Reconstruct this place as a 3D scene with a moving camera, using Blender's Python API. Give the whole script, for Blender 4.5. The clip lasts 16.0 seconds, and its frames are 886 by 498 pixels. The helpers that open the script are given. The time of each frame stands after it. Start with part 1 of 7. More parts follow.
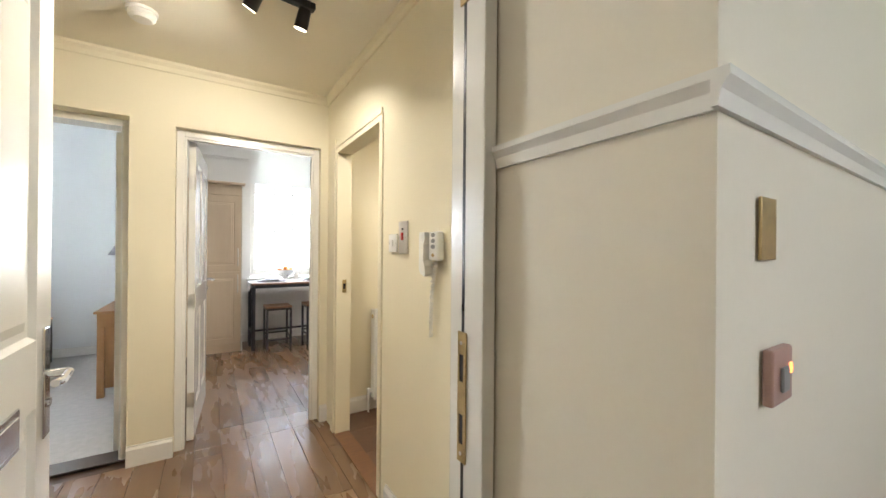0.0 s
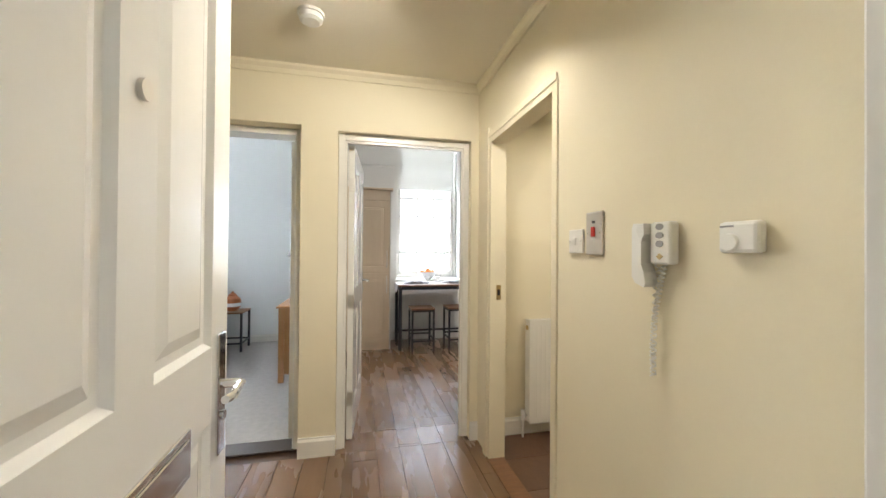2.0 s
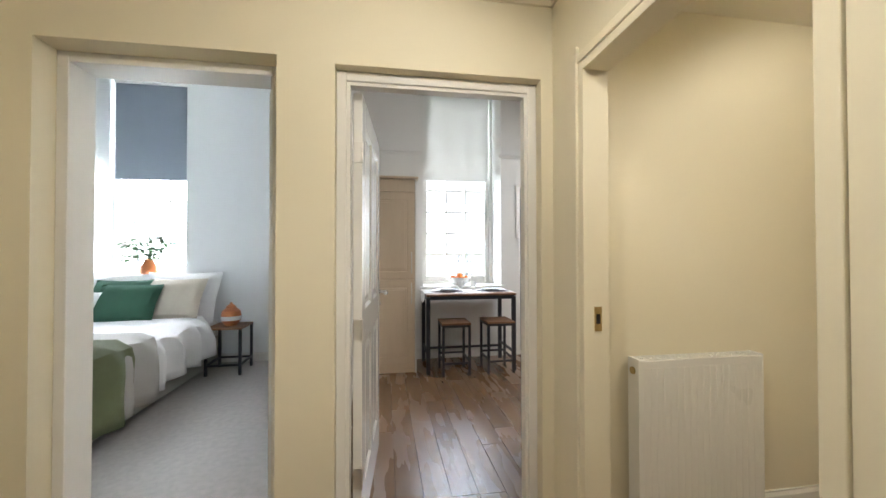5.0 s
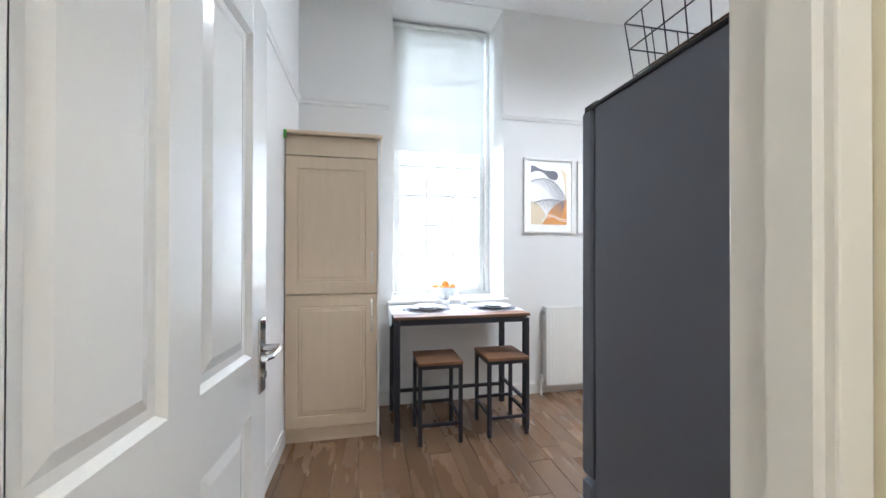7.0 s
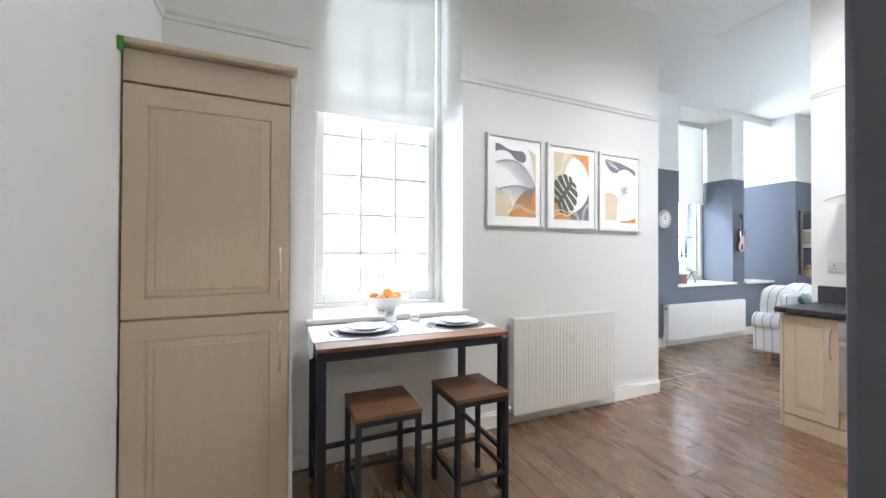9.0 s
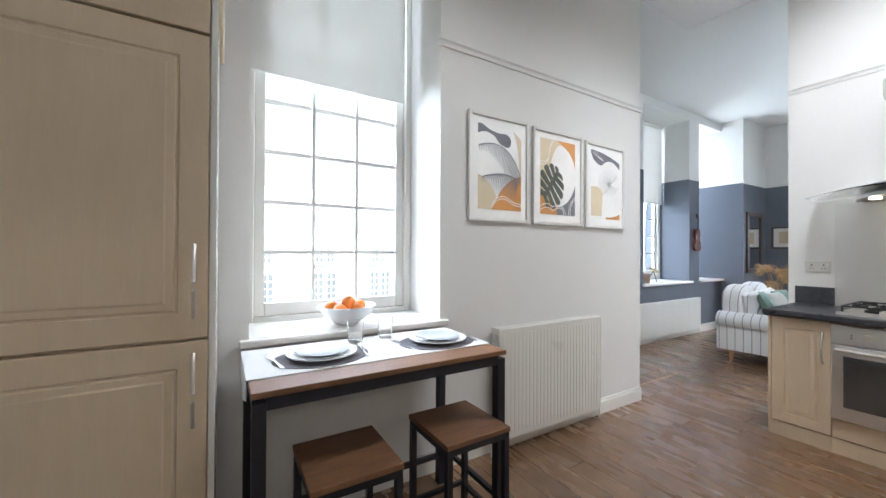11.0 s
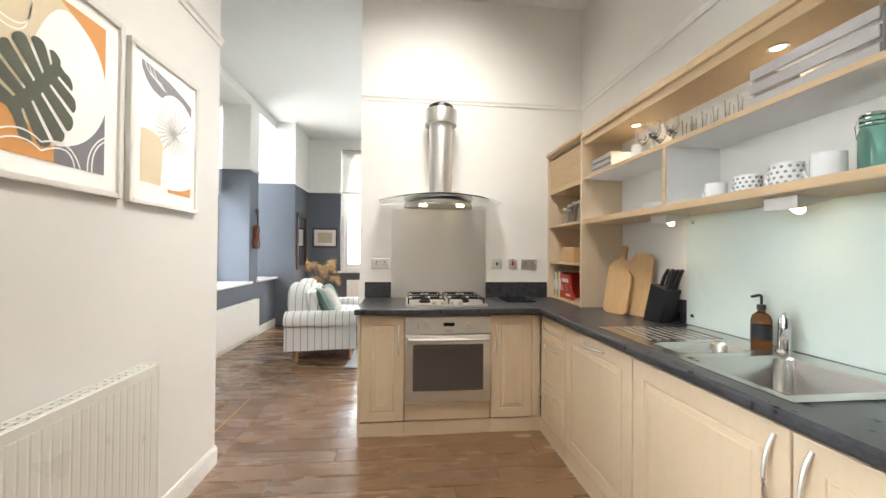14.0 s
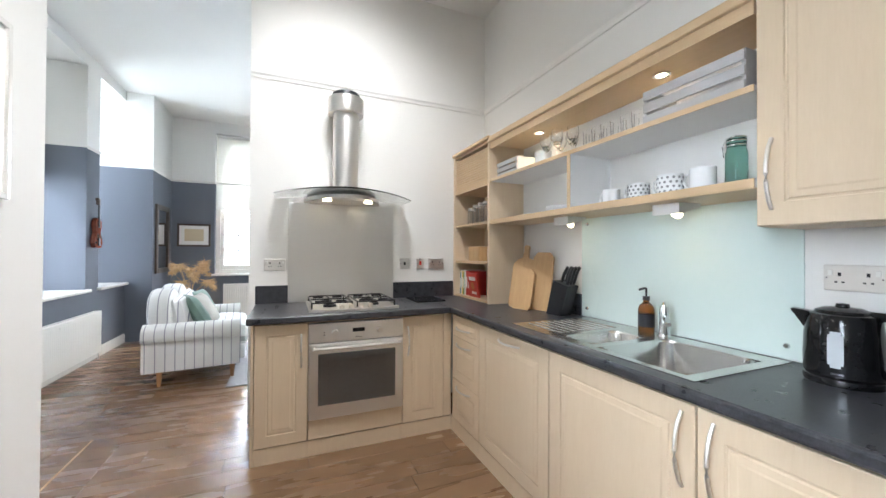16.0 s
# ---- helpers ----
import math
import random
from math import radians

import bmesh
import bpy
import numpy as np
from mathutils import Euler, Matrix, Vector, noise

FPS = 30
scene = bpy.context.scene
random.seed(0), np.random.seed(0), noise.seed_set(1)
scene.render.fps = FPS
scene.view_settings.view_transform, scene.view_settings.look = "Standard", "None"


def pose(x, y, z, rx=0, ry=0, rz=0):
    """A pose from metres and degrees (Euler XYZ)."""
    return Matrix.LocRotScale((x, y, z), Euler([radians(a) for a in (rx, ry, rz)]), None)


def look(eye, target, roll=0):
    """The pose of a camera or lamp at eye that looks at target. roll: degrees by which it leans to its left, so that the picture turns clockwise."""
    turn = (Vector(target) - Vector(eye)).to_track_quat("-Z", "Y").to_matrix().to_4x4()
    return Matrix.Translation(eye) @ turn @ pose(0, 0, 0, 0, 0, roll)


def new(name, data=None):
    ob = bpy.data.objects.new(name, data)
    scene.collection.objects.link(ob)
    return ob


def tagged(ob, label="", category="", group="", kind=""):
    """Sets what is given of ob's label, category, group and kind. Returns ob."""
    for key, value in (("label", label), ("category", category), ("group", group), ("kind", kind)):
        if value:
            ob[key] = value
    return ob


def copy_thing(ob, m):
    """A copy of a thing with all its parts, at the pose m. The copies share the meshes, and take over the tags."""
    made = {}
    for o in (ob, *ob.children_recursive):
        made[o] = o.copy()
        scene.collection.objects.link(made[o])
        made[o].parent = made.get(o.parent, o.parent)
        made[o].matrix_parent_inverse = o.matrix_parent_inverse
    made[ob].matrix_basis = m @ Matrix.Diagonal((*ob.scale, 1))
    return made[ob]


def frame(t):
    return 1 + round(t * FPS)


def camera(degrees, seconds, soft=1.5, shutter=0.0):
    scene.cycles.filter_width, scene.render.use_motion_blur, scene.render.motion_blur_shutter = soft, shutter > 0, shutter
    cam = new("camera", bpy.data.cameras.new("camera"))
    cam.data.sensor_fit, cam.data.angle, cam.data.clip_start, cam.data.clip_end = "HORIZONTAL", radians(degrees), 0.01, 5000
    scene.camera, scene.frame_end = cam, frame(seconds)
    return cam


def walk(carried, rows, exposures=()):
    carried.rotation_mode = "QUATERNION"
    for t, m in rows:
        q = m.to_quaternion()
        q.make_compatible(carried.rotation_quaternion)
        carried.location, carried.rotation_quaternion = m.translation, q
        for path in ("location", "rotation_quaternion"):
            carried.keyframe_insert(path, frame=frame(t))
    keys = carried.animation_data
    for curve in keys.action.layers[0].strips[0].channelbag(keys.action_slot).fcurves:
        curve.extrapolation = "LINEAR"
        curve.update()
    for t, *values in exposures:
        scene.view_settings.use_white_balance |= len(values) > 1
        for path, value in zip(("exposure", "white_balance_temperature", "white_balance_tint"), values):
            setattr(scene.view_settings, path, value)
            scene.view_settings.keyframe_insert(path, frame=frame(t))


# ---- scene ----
cam = camera(100.6, 16.0)
PATH = [
    (0, (0.066, -1.619, 1.28), (1.14, 0.068, 1.283), 0.5),
    (0.5, (0.04, -1.48, 1.275), (0.854, 0.347, 1.286), 0.5),
    (1, (0.021, -1.389, 1.276), (0.667, 0.504, 1.289), 0.5),
    (1.5, (0.022, -1.309, 1.269), (0.551, 0.62, 1.285), 0.5),
    (2, (0.03, -1.225, 1.265), (0.47, 0.726, 1.281), 0.5),
    (2.5, (0.027, -1.133, 1.261), (0.41, 0.829, 1.282), 0.5),
    (3, (0.034, -1.031, 1.262), (0.378, 0.939, 1.283), 0.5),
    (3.5, (0.03, -0.94, 1.262), (0.354, 1.034, 1.284), 0.3),
    (6, (0.222, 0.277, 1.258), (0.535, 2.252, 1.286), -0.1),
    (6.5, (0.308, 0.628, 1.271), (0.621, 2.604, 1.29), 0.2),
    (7, (0.339, 0.984, 1.282), (0.743, 2.943, 1.293), 0.1),
    (7.5, (0.375, 1.278, 1.279), (0.882, 3.213, 1.286), -0.0),
    (8, (0.409, 1.487, 1.241), (1.017, 3.392, 1.272), 0.0),
    (8.5, (0.392, 1.664, 1.243), (1.106, 3.532, 1.274), 0.1),
    (9, (0.384, 1.783, 1.259), (1.178, 3.619, 1.277), 0.2),
    (11.3, (0.472, 2.343, 1.258), (1.576, 4.011, 1.266), 0.5),
    (11.5, (0.527, 2.421, 1.26), (1.697, 4.043, 1.262), 0.7),
    (12, (0.666, 2.659, 1.272), (2.102, 4.051, 1.268), 0.8),
    (12.5, (0.847, 2.827, 1.253), (2.574, 3.836, 1.265), 0.5),
    (13, (1.03, 2.908, 1.253), (2.948, 3.472, 1.268), 0.5),
    (13.5, (1.146, 2.927, 1.251), (3.141, 3.066, 1.27), 0.4),
    (14, (1.22, 2.977, 1.253), (3.209, 2.775, 1.272), 0.5),
    (14.5, (1.271, 3.026, 1.255), (3.225, 2.597, 1.273), 0.5),
    (15, (1.308, 3.059, 1.255), (3.221, 2.474, 1.272), 0.4),
    (15.5, (1.336, 3.082, 1.255), (3.209, 2.381, 1.273), 0.4),
    (16, (1.355, 3.092, 1.253), (3.199, 2.319, 1.272), 0.3),
]

EXPOSURES = [(0.0, 1.72, 6050, 10), (1.0, 1.65, 6100, 10), (2.0, 1.53, 6050, 10), (3.7, 1.43, 5900, 10), (5.8, 1.25, 6050, 10), (6.4, 1.42, 5850, 10), (7.0, 1.82, 5350, 10), (7.6, 1.85, 5350, 10), (8.2, 1.74, 5450, 10),
             (9.2, 1.40, 5750, 10), (10.6, 1.2, 5800, 10), (11.5, 0.55, 5700, 10), (12.0, -0.06, 5800, 10), (12.5, -0.13, 5950, 10), (12.7, 0.25, 6100, 10), (13.0, 0.9, 6850, 10), (13.5, 1.42, 6750, 10),
             (14.0, 1.45, 6650, 10), (14.6, 1.45, 6450, 10), (16.0, 1.42, 5950, 10)]
walk(cam, [(t, look(eye, target, roll)) for t, eye, target, roll in PATH], EXPOSURES)

# ---- world, sun, large lights ----
world = bpy.data.worlds.new("sky")
scene.world = world
world.use_nodes = True
sky = world.node_tree.nodes.new("ShaderNodeTexSky")
sky.sky_type, sky.sun_disc = "NISHITA", False
sky.sun_elevation, sky.sun_rotation = radians(42), radians(110)
sky.air_density, sky.dust_density, sky.ozone_density = 0.6, 9.0, 0.3
haze = world.node_tree.nodes.new("ShaderNodeHueSaturation")   # a bright, thinly overcast sky
haze.inputs["Saturation"].default_value, haze.inputs["Value"].default_value = 0.07, 3.3
world.node_tree.links.new(sky.outputs[0], haze.inputs["Color"])
world.node_tree.links.new(haze.outputs[0], world.node_tree.nodes["Background"].inputs[0])
world.node_tree.nodes["Background"].inputs[1].default_value = 0.15
sun = new("sun", bpy.data.lights.new("sun", "SUN"))
sun.data.energy, sun.data.angle, sun.data.color = 0.9, radians(30), (1.0, 0.96, 0.9)
sun.matrix_world = look((24.8, -9.0, 30), (0, 0, 6.2))


def area(name, eye, target, sx, sy, watts, colour):
    lamp = new(name, bpy.data.lights.new(name, "AREA"))
    lamp.data.shape, lamp.data.size, lamp.data.size_y = "RECTANGLE", sx, sy
    lamp.data.energy, lamp.data.color = watts, colour
    lamp.matrix_world = look(eye, target)
    return lamp


def spot(name, eye, target, watts, colour, angle=80, size=0.03, blend=1.0):
    lamp = new(name, bpy.data.lights.new(name, "SPOT"))
    lamp.data.energy, lamp.data.color, lamp.data.spot_size, lamp.data.spot_blend = watts, colour, radians(angle), blend
    lamp.data.shadow_soft_size = size
    lamp.matrix_world = look(eye, target)
    return lamp


DAY = (0.86, 0.93, 1.0)
WARM = (1.0, 0.80, 0.52)
CREAM = (1.0, 0.90, 0.75)
WHITE = (1.0, 0.97, 0.93)
# two unseen lamps outdoors, added to strengthen sky light through the kitchen window
area("kitchen_sky_fill", (1.3, 9.5, 6.5), (1.3, 4.5, 1.5), 6.0, 2.4, 300, DAY)
area("kitchen_sky_fill_low", (-0.9, 8.5, 2.9), (2.3, 2.0, 1.0), 2.6, 4.0, 230, DAY)
area("bedroom_window_sky", (-2.65, 4.9, 2.2), (-2.65, 0, 1.4), 0.9, 2.2, 115, (0.93, 0.96, 1.0))
area("living_window_sky", (6.03, 5.80, 2.1), (6.03, 0, 1.2), 1.1, 2.4, 26, DAY)
area("living_recess_window_sky", (7.32, 5.80, 2.1), (7.32, 0, 1.2), 0.6, 2.4, 14, DAY)
area("living_end_window_sky", (8.93, 3.7, 2.1), (0, 3.3, 1.2), 1.1, 2.4, 26, DAY)
# lamp in an unseen side window, added to brighten the living room
area("unseen_side_window_sky", (8.93, 1.9, 2.1), (0, 2.2, 1.2), 1.1, 2.4, 26, DAY)
# lamp in an unseen stair window, added for the daylight on the landing
area("unseen_stair_window_sky", (1.3, -3.35, 2.0), (1.0, 0, 1.0), 1.0, 1.4, 2.2, DAY)

# ---- materials ----


def mat(name, colour, rough=0.5, metal=0.0, dark=None, scale=6.0, mix=0.5, fine=60.0, bump=0.05, stretch=(1, 1, 1), coat=0.0, rand=0.0, ior=1.45):
    """Paint, wood, metal or stone: two scales of noise between two colours, with fine relief."""
    m = bpy.data.materials.new(name)
    m.use_nodes = True
    n, link = m.node_tree.nodes, m.node_tree.links.new
    b = n["Principled BSDF"]
    dark = dark or tuple(c * 0.9 for c in colour)
    co = n.new("ShaderNodeTexCoord")
    mp = n.new("ShaderNodeMapping")
    mp.inputs["Scale"].default_value = stretch
    link(co.outputs["Object"], mp.inputs[0])
    vec = mp.outputs[0]
    if rand:
        info = n.new("ShaderNodeObjectInfo")
        add = n.new("ShaderNodeVectorMath")
        add.operation = "ADD"
        mul = n.new("ShaderNodeMath")
        mul.operation = "MULTIPLY"
        mul.inputs[1].default_value = 37.0
        link(info.outputs["Random"], mul.inputs[0])
        link(vec, add.inputs[0])
        link(mul.outputs[0], add.inputs[1])
        vec = add.outputs[0]
    big, small = n.new("ShaderNodeTexNoise"), n.new("ShaderNodeTexNoise")
    big.inputs["Scale"].default_value, small.inputs["Scale"].default_value = scale, fine
    big.inputs["Detail"].default_value, small.inputs["Detail"].default_value = 3, 4
    link(vec, big.inputs["Vector"])
    link(vec, small.inputs["Vector"])
    both = n.new("ShaderNodeMix")
    both.inputs[0].default_value = 0.45
    link(big.outputs["Fac"], both.inputs[2])
    link(small.outputs["Fac"], both.inputs[3])
    ramp = n.new("ShaderNodeValToRGB")
    ramp.color_ramp.elements[0].position, ramp.color_ramp.elements[1].position = 0.5 - mix / 2, 0.5 + mix / 2
    ramp.color_ramp.elements[0].color, ramp.color_ramp.elements[1].color = (*dark, 1), (*colour, 1)
    link(both.outputs[0], ramp.inputs[0])
    out = ramp.outputs[0]
    if rand:
        hsv = n.new("ShaderNodeHueSaturation")
        rng = n.new("ShaderNodeMapRange")
        rng.inputs[3].default_value, rng.inputs[4].default_value = 1 - rand, 1 + rand
        link(info.outputs["Random"], rng.inputs[0])
        link(rng.outputs[0], hsv.inputs["Value"])
        link(out, hsv.inputs["Color"])
        out = hsv.outputs[0]
    link(out, b.inputs["Base Color"])
    b.inputs["Roughness"].default_value, b.inputs["Metallic"].default_value = rough, metal
    b.inputs["IOR"].default_value = ior
    b.inputs["Coat Weight"].default_value = coat
    rr = n.new("ShaderNodeMapRange")
    rr.inputs[3].default_value, rr.inputs[4].default_value = max(rough - min(0.08, rough * 0.4), 0.02), min(rough + min(0.08, rough * 0.4), 1)
    link(big.outputs["Fac"], rr.inputs[0])
    link(rr.outputs[0], b.inputs["Roughness"])
    if bump:
        bp = n.new("ShaderNodeBump")
        bp.inputs["Strength"].default_value, bp.inputs["Distance"].default_value = bump, 0.004
        link(small.outputs["Fac"], bp.inputs["Height"])
        link(bp.outputs[0], b.inputs["Normal"])
    return m


def glass(name, colour=(1, 1, 1), rough=0.0, ior=1.45):
    m = bpy.data.materials.new(name)
    m.use_nodes = True
    b = m.node_tree.nodes["Principled BSDF"]
    b.inputs["Base Color"].default_value = (*colour, 1)
    b.inputs["Roughness"].default_value, b.inputs["IOR"].default_value = rough, ior
    b.inputs["Transmission Weight"].default_value = 1.0
    return m


def glow(name, colour, strength):
    m = bpy.data.materials.new(name)
    m.use_nodes = True
    b = m.node_tree.nodes["Principled BSDF"]
    b.inputs["Emission Color"].default_value, b.inputs["Emission Strength"].default_value = (*colour, 1), strength
    b.inputs["Base Color"].default_value = (*colour, 1)
    return m


def two_tone(name, low, high, level):
    """Wall paint in two colours that meet at one height."""
    m = mat(name, high, 0.75, 0, tuple(c * 0.96 for c in high), 2.0, 0.8, 90, 0.06)
    n, link = m.node_tree.nodes, m.node_tree.links.new
    geo, sep, gt, mx = n.new("ShaderNodeNewGeometry"), n.new("ShaderNodeSeparateXYZ"), n.new("ShaderNodeMath"), n.new("ShaderNodeMix")
    gt.operation, gt.inputs[1].default_value = "GREATER_THAN", level
    mx.data_type = "RGBA"
    link(geo.outputs["Position"], sep.inputs[0])
    link(sep.outputs["Z"], gt.inputs[0])
    link(gt.outputs[0], mx.inputs[0])
    mx.inputs[6].default_value = (*low, 1)
    link(n["Color Ramp"].outputs[0], mx.inputs[7])
    link(mx.outputs[2], n["Principled BSDF"].inputs["Base Color"])
    return m


M = {}
M["white_wall"] = mat("white_wall_paint", (0.80, 0.785, 0.75), 0.7, 0, (0.765, 0.75, 0.715), 1.6, 0.8, 90, 0.06)
M["hall_wall"] = mat("cream_wall_paint", (0.80, 0.735, 0.56), 0.6, 0, (0.765, 0.70, 0.53), 1.6, 0.8, 90, 0.06)
M["stair_wall"] = mat("stair_wall_paint", (0.78, 0.72, 0.60), 0.6, 0, (0.74, 0.68, 0.56), 1.6, 0.8, 90, 0.06)
M["bed_wall"] = mat("pale_wall_paint", (0.79, 0.80, 0.79), 0.7, 0, (0.76, 0.77, 0.76), 1.6, 0.8, 90, 0.06)
M["living_wall"] = two_tone("living_wall_paint", (0.135, 0.15, 0.18), (0.8, 0.79, 0.76), 2.40)
M["ceiling"] = mat("ceiling_paint", (0.82, 0.81, 0.78), 0.8, 0, (0.79, 0.78, 0.75), 1.4, 0.8, 70, 0.06)
M["hall_ceiling"] = mat("cream_ceiling_paint", (0.80, 0.75, 0.62), 0.8, 0, (0.77, 0.72, 0.59), 1.4, 0.8, 70, 0.06)
M["gloss"] = mat("white_gloss_paint", (0.82, 0.80, 0.75), 0.22, 0, (0.78, 0.76, 0.71), 2.0, 0.8, 40, 0.03)
M["door_paint"] = mat("white_door_paint", (0.82, 0.80, 0.75), 0.14, 0, (0.80, 0.78, 0.73), 1.5, 0.8, 25, 0.02)
M["plank"] = mat("walnut_floor_plank", (0.225, 0.128, 0.064), 0.27, 0, (0.145, 0.080, 0.039), 1.6, 0.8, 9, 0.06, (6, 1.1, 4), rand=0.13, ior=1.85)
M["joint"] = mat("floor_joint", (0.085, 0.048, 0.026), 0.6, 0)
M["tile"] = mat("brown_floor_tile", (0.16, 0.085, 0.05), 0.35, 0, (0.10, 0.052, 0.03), 7, 0.5, 60, 0.06, rand=0.12)
M["carpet"] = mat("grey_carpet", (0.52, 0.49, 0.46), 0.95, 0, (0.40, 0.38, 0.355), 25, 0.4, 350, 0.9)
M["maple"] = mat("pale_maple_veneer", (0.70, 0.57, 0.41), 0.42, 0, (0.635, 0.50, 0.345), 4, 0.6, 26, 0.03, (7, 7, 0.7), rand=0.03)
M["maple_shelf"] = mat("maple_shelf_veneer", (0.64, 0.47, 0.29), 0.4, 0, (0.56, 0.40, 0.23), 4, 0.6, 26, 0.03, (0.7, 7, 7), rand=0.03)
M["worktop"] = mat("dark_speckled_worktop", (0.062, 0.064, 0.072), 0.3, 0, (0.022, 0.023, 0.028), 22, 0.35, 160, 0.05)
M["steel"] = mat("brushed_steel", (0.76, 0.745, 0.72), 0.38, 1, (0.71, 0.695, 0.67), 2, 0.9, 40, 0.015, (1, 1, 12))
M["sink_steel"] = mat("sink_steel", (0.66, 0.65, 0.63), 0.24, 1, (0.58, 0.57, 0.55), 5, 0.7, 60, 0.03)
M["chrome"] = mat("chrome", (0.75, 0.75, 0.76), 0.1, 1, (0.68, 0.68, 0.69), 6, 0.7, 40, 0.01)
M["nickel"] = mat("satin_nickel", (0.76, 0.73, 0.69), 0.42, 1, (0.68, 0.65, 0.61), 8, 0.7, 60, 0.03)
M["brass"] = mat("aged_brass", (0.6, 0.45, 0.22), 0.35, 1, (0.4, 0.3, 0.15), 20, 0.6, 90, 0.05)
M["black_steel"] = mat("black_powder_coat", (0.028, 0.028, 0.036), 0.45, 0, (0.018, 0.018, 0.024), 15, 0.7, 200, 0.05)
M["fridge"] = mat("dark_grey_fridge_enamel", (0.112, 0.119, 0.142), 0.36, 0, (0.107, 0.114, 0.137), 3, 0.9, 120, 0.02)
M["black"] = mat("black_plastic", (0.02, 0.02, 0.022), 0.3, 0, (0.012, 0.012, 0.014), 10, 0.7, 120, 0.03)
M["gloss_black"] = mat("gloss_black_plastic", (0.014, 0.014, 0.015), 0.08, 0, (0.01, 0.01, 0.01), 10, 0.7, 120, 0.0)
M["stool_wood"] = mat("rustic_brown_board", (0.27, 0.135, 0.065), 0.5, 0, (0.13, 0.062, 0.03), 4, 0.5, 30, 0.12, (2, 14, 4))
M["pine"] = mat("orange_pine", (0.42, 0.22, 0.09), 0.4, 0, (0.31, 0.15, 0.055), 4, 0.5, 24, 0.06, (10, 10, 0.8))
M["board"] = mat("beech_board", (0.60, 0.40, 0.20), 0.5, 0, (0.46, 0.28, 0.13), 5, 0.5, 30, 0.05, (9, 9, 0.8))
M["enamel"] = mat("white_radiator_enamel", (0.80, 0.785, 0.73), 0.3, 0, (0.77, 0.755, 0.70), 3, 0.8, 80, 0.02)
M["plastic"] = mat("white_plastic", (0.80, 0.79, 0.75), 0.3, 0, (0.77, 0.76, 0.72), 8, 0.8, 100, 0.02)
M["grey_plastic"] = mat("grey_plastic", (0.28, 0.28, 0.28), 0.4, 0)
M["red"] = mat("red_plastic", (0.55, 0.03, 0.02), 0.3, 0)
M["china"] = mat("white_china", (0.82, 0.82, 0.81), 0.12, 0, (0.80, 0.80, 0.79), 4, 0.8, 50, 0.0)
M["grey_china"] = mat("grey_glazed_china", (0.55, 0.58, 0.60), 0.12, 0, (0.50, 0.53, 0.55), 6, 0.8, 60, 0.0)
M["mat_grey"] = mat("grey_woven_mat", (0.27, 0.255, 0.275), 0.9, 0, (0.19, 0.18, 0.195), 40, 0.5, 500, 0.8)
M["linen"] = mat("white_linen", (0.80, 0.79, 0.78), 0.9, 0, (0.75, 0.74, 0.73), 10, 0.7, 400, 0.3)
M["grey_linen"] = mat("grey_linen", (0.44, 0.42, 0.38), 0.9, 0, (0.38, 0.36, 0.32), 10, 0.7, 400, 0.3)
M["olive_cloth"] = mat("olive_throw_cloth", (0.15, 0.165, 0.085), 0.9, 0, (0.11, 0.125, 0.06), 12, 0.6, 300, 0.4)
M["green_cloth"] = mat("green_cushion_cloth", (0.045, 0.12, 0.075), 0.9, 0, (0.028, 0.085, 0.05), 12, 0.6, 300, 0.4)
M["cream_cloth"] = mat("cream_cushion_cloth", (0.60, 0.54, 0.44), 0.9, 0, (0.52, 0.46, 0.37), 10, 0.6, 260, 0.3)
M["sage_cloth"] = mat("sage_cushion_velvet", (0.19, 0.27, 0.225), 0.75, 0, (0.13, 0.20, 0.165), 12, 0.6, 300, 0.3)
M["blind_white"] = mat("white_blind_cloth", (0.80, 0.79, 0.76), 0.9, 0, (0.78, 0.77, 0.74), 3, 0.8, 400, 0.1)
M["blind_grey"] = mat("grey_blind_cloth", (0.20, 0.225, 0.255), 0.9, 0, (0.18, 0.205, 0.235), 3, 0.8, 400, 0.1)
M["orange"] = mat("orange_peel", (0.80, 0.24, 0.03), 0.45, 0, (0.70, 0.19, 0.02), 12, 0.6, 150, 0.3)
M["slate"] = mat("grey_slate", (0.42, 0.43, 0.45), 0.7, 0, (0.27, 0.28, 0.30), 5, 0.5, 60, 0.1, rand=0.15)
M["render"] = mat("white_render", (0.70, 0.70, 0.69), 0.85, 0, (0.54, 0.54, 0.53), 0.6, 0.7, 30, 0.1)
M["dark_pane"] = mat("dark_window_pane", (0.22, 0.23, 0.24), 0.06, 0, (0.16, 0.17, 0.18), 2, 0.7, 30, 0.0)
M["grass"] = mat("courtyard_grass", (0.06, 0.11, 0.03), 0.9, 0, (0.03, 0.065, 0.018), 3, 0.5, 80, 0.4)
M["paper"] = mat("print_paper", (0.80, 0.78, 0.74), 0.7, 0)
M["print_sand"] = mat("print_sand_ink", (0.60, 0.50, 0.34), 0.7, 0, (0.55, 0.455, 0.30), 12, 0.6, 90, 0)
M["print_rust"] = mat("print_rust_ink", (0.58, 0.27, 0.08), 0.7, 0, (0.51, 0.225, 0.06), 12, 0.6, 90, 0)
M["print_slate"] = mat("print_slate_ink", (0.19, 0.185, 0.20), 0.7, 0, (0.155, 0.15, 0.165), 12, 0.6, 90, 0)
M["print_leaf"] = mat("print_leaf_ink", (0.10, 0.105, 0.075), 0.7, 0, (0.075, 0.08, 0.055), 12, 0.6, 90, 0)
M["print_grey"] = mat("print_grey_ink", (0.40, 0.39, 0.36), 0.7, 0, (0.33, 0.32, 0.3), 12, 0.6, 90, 0)
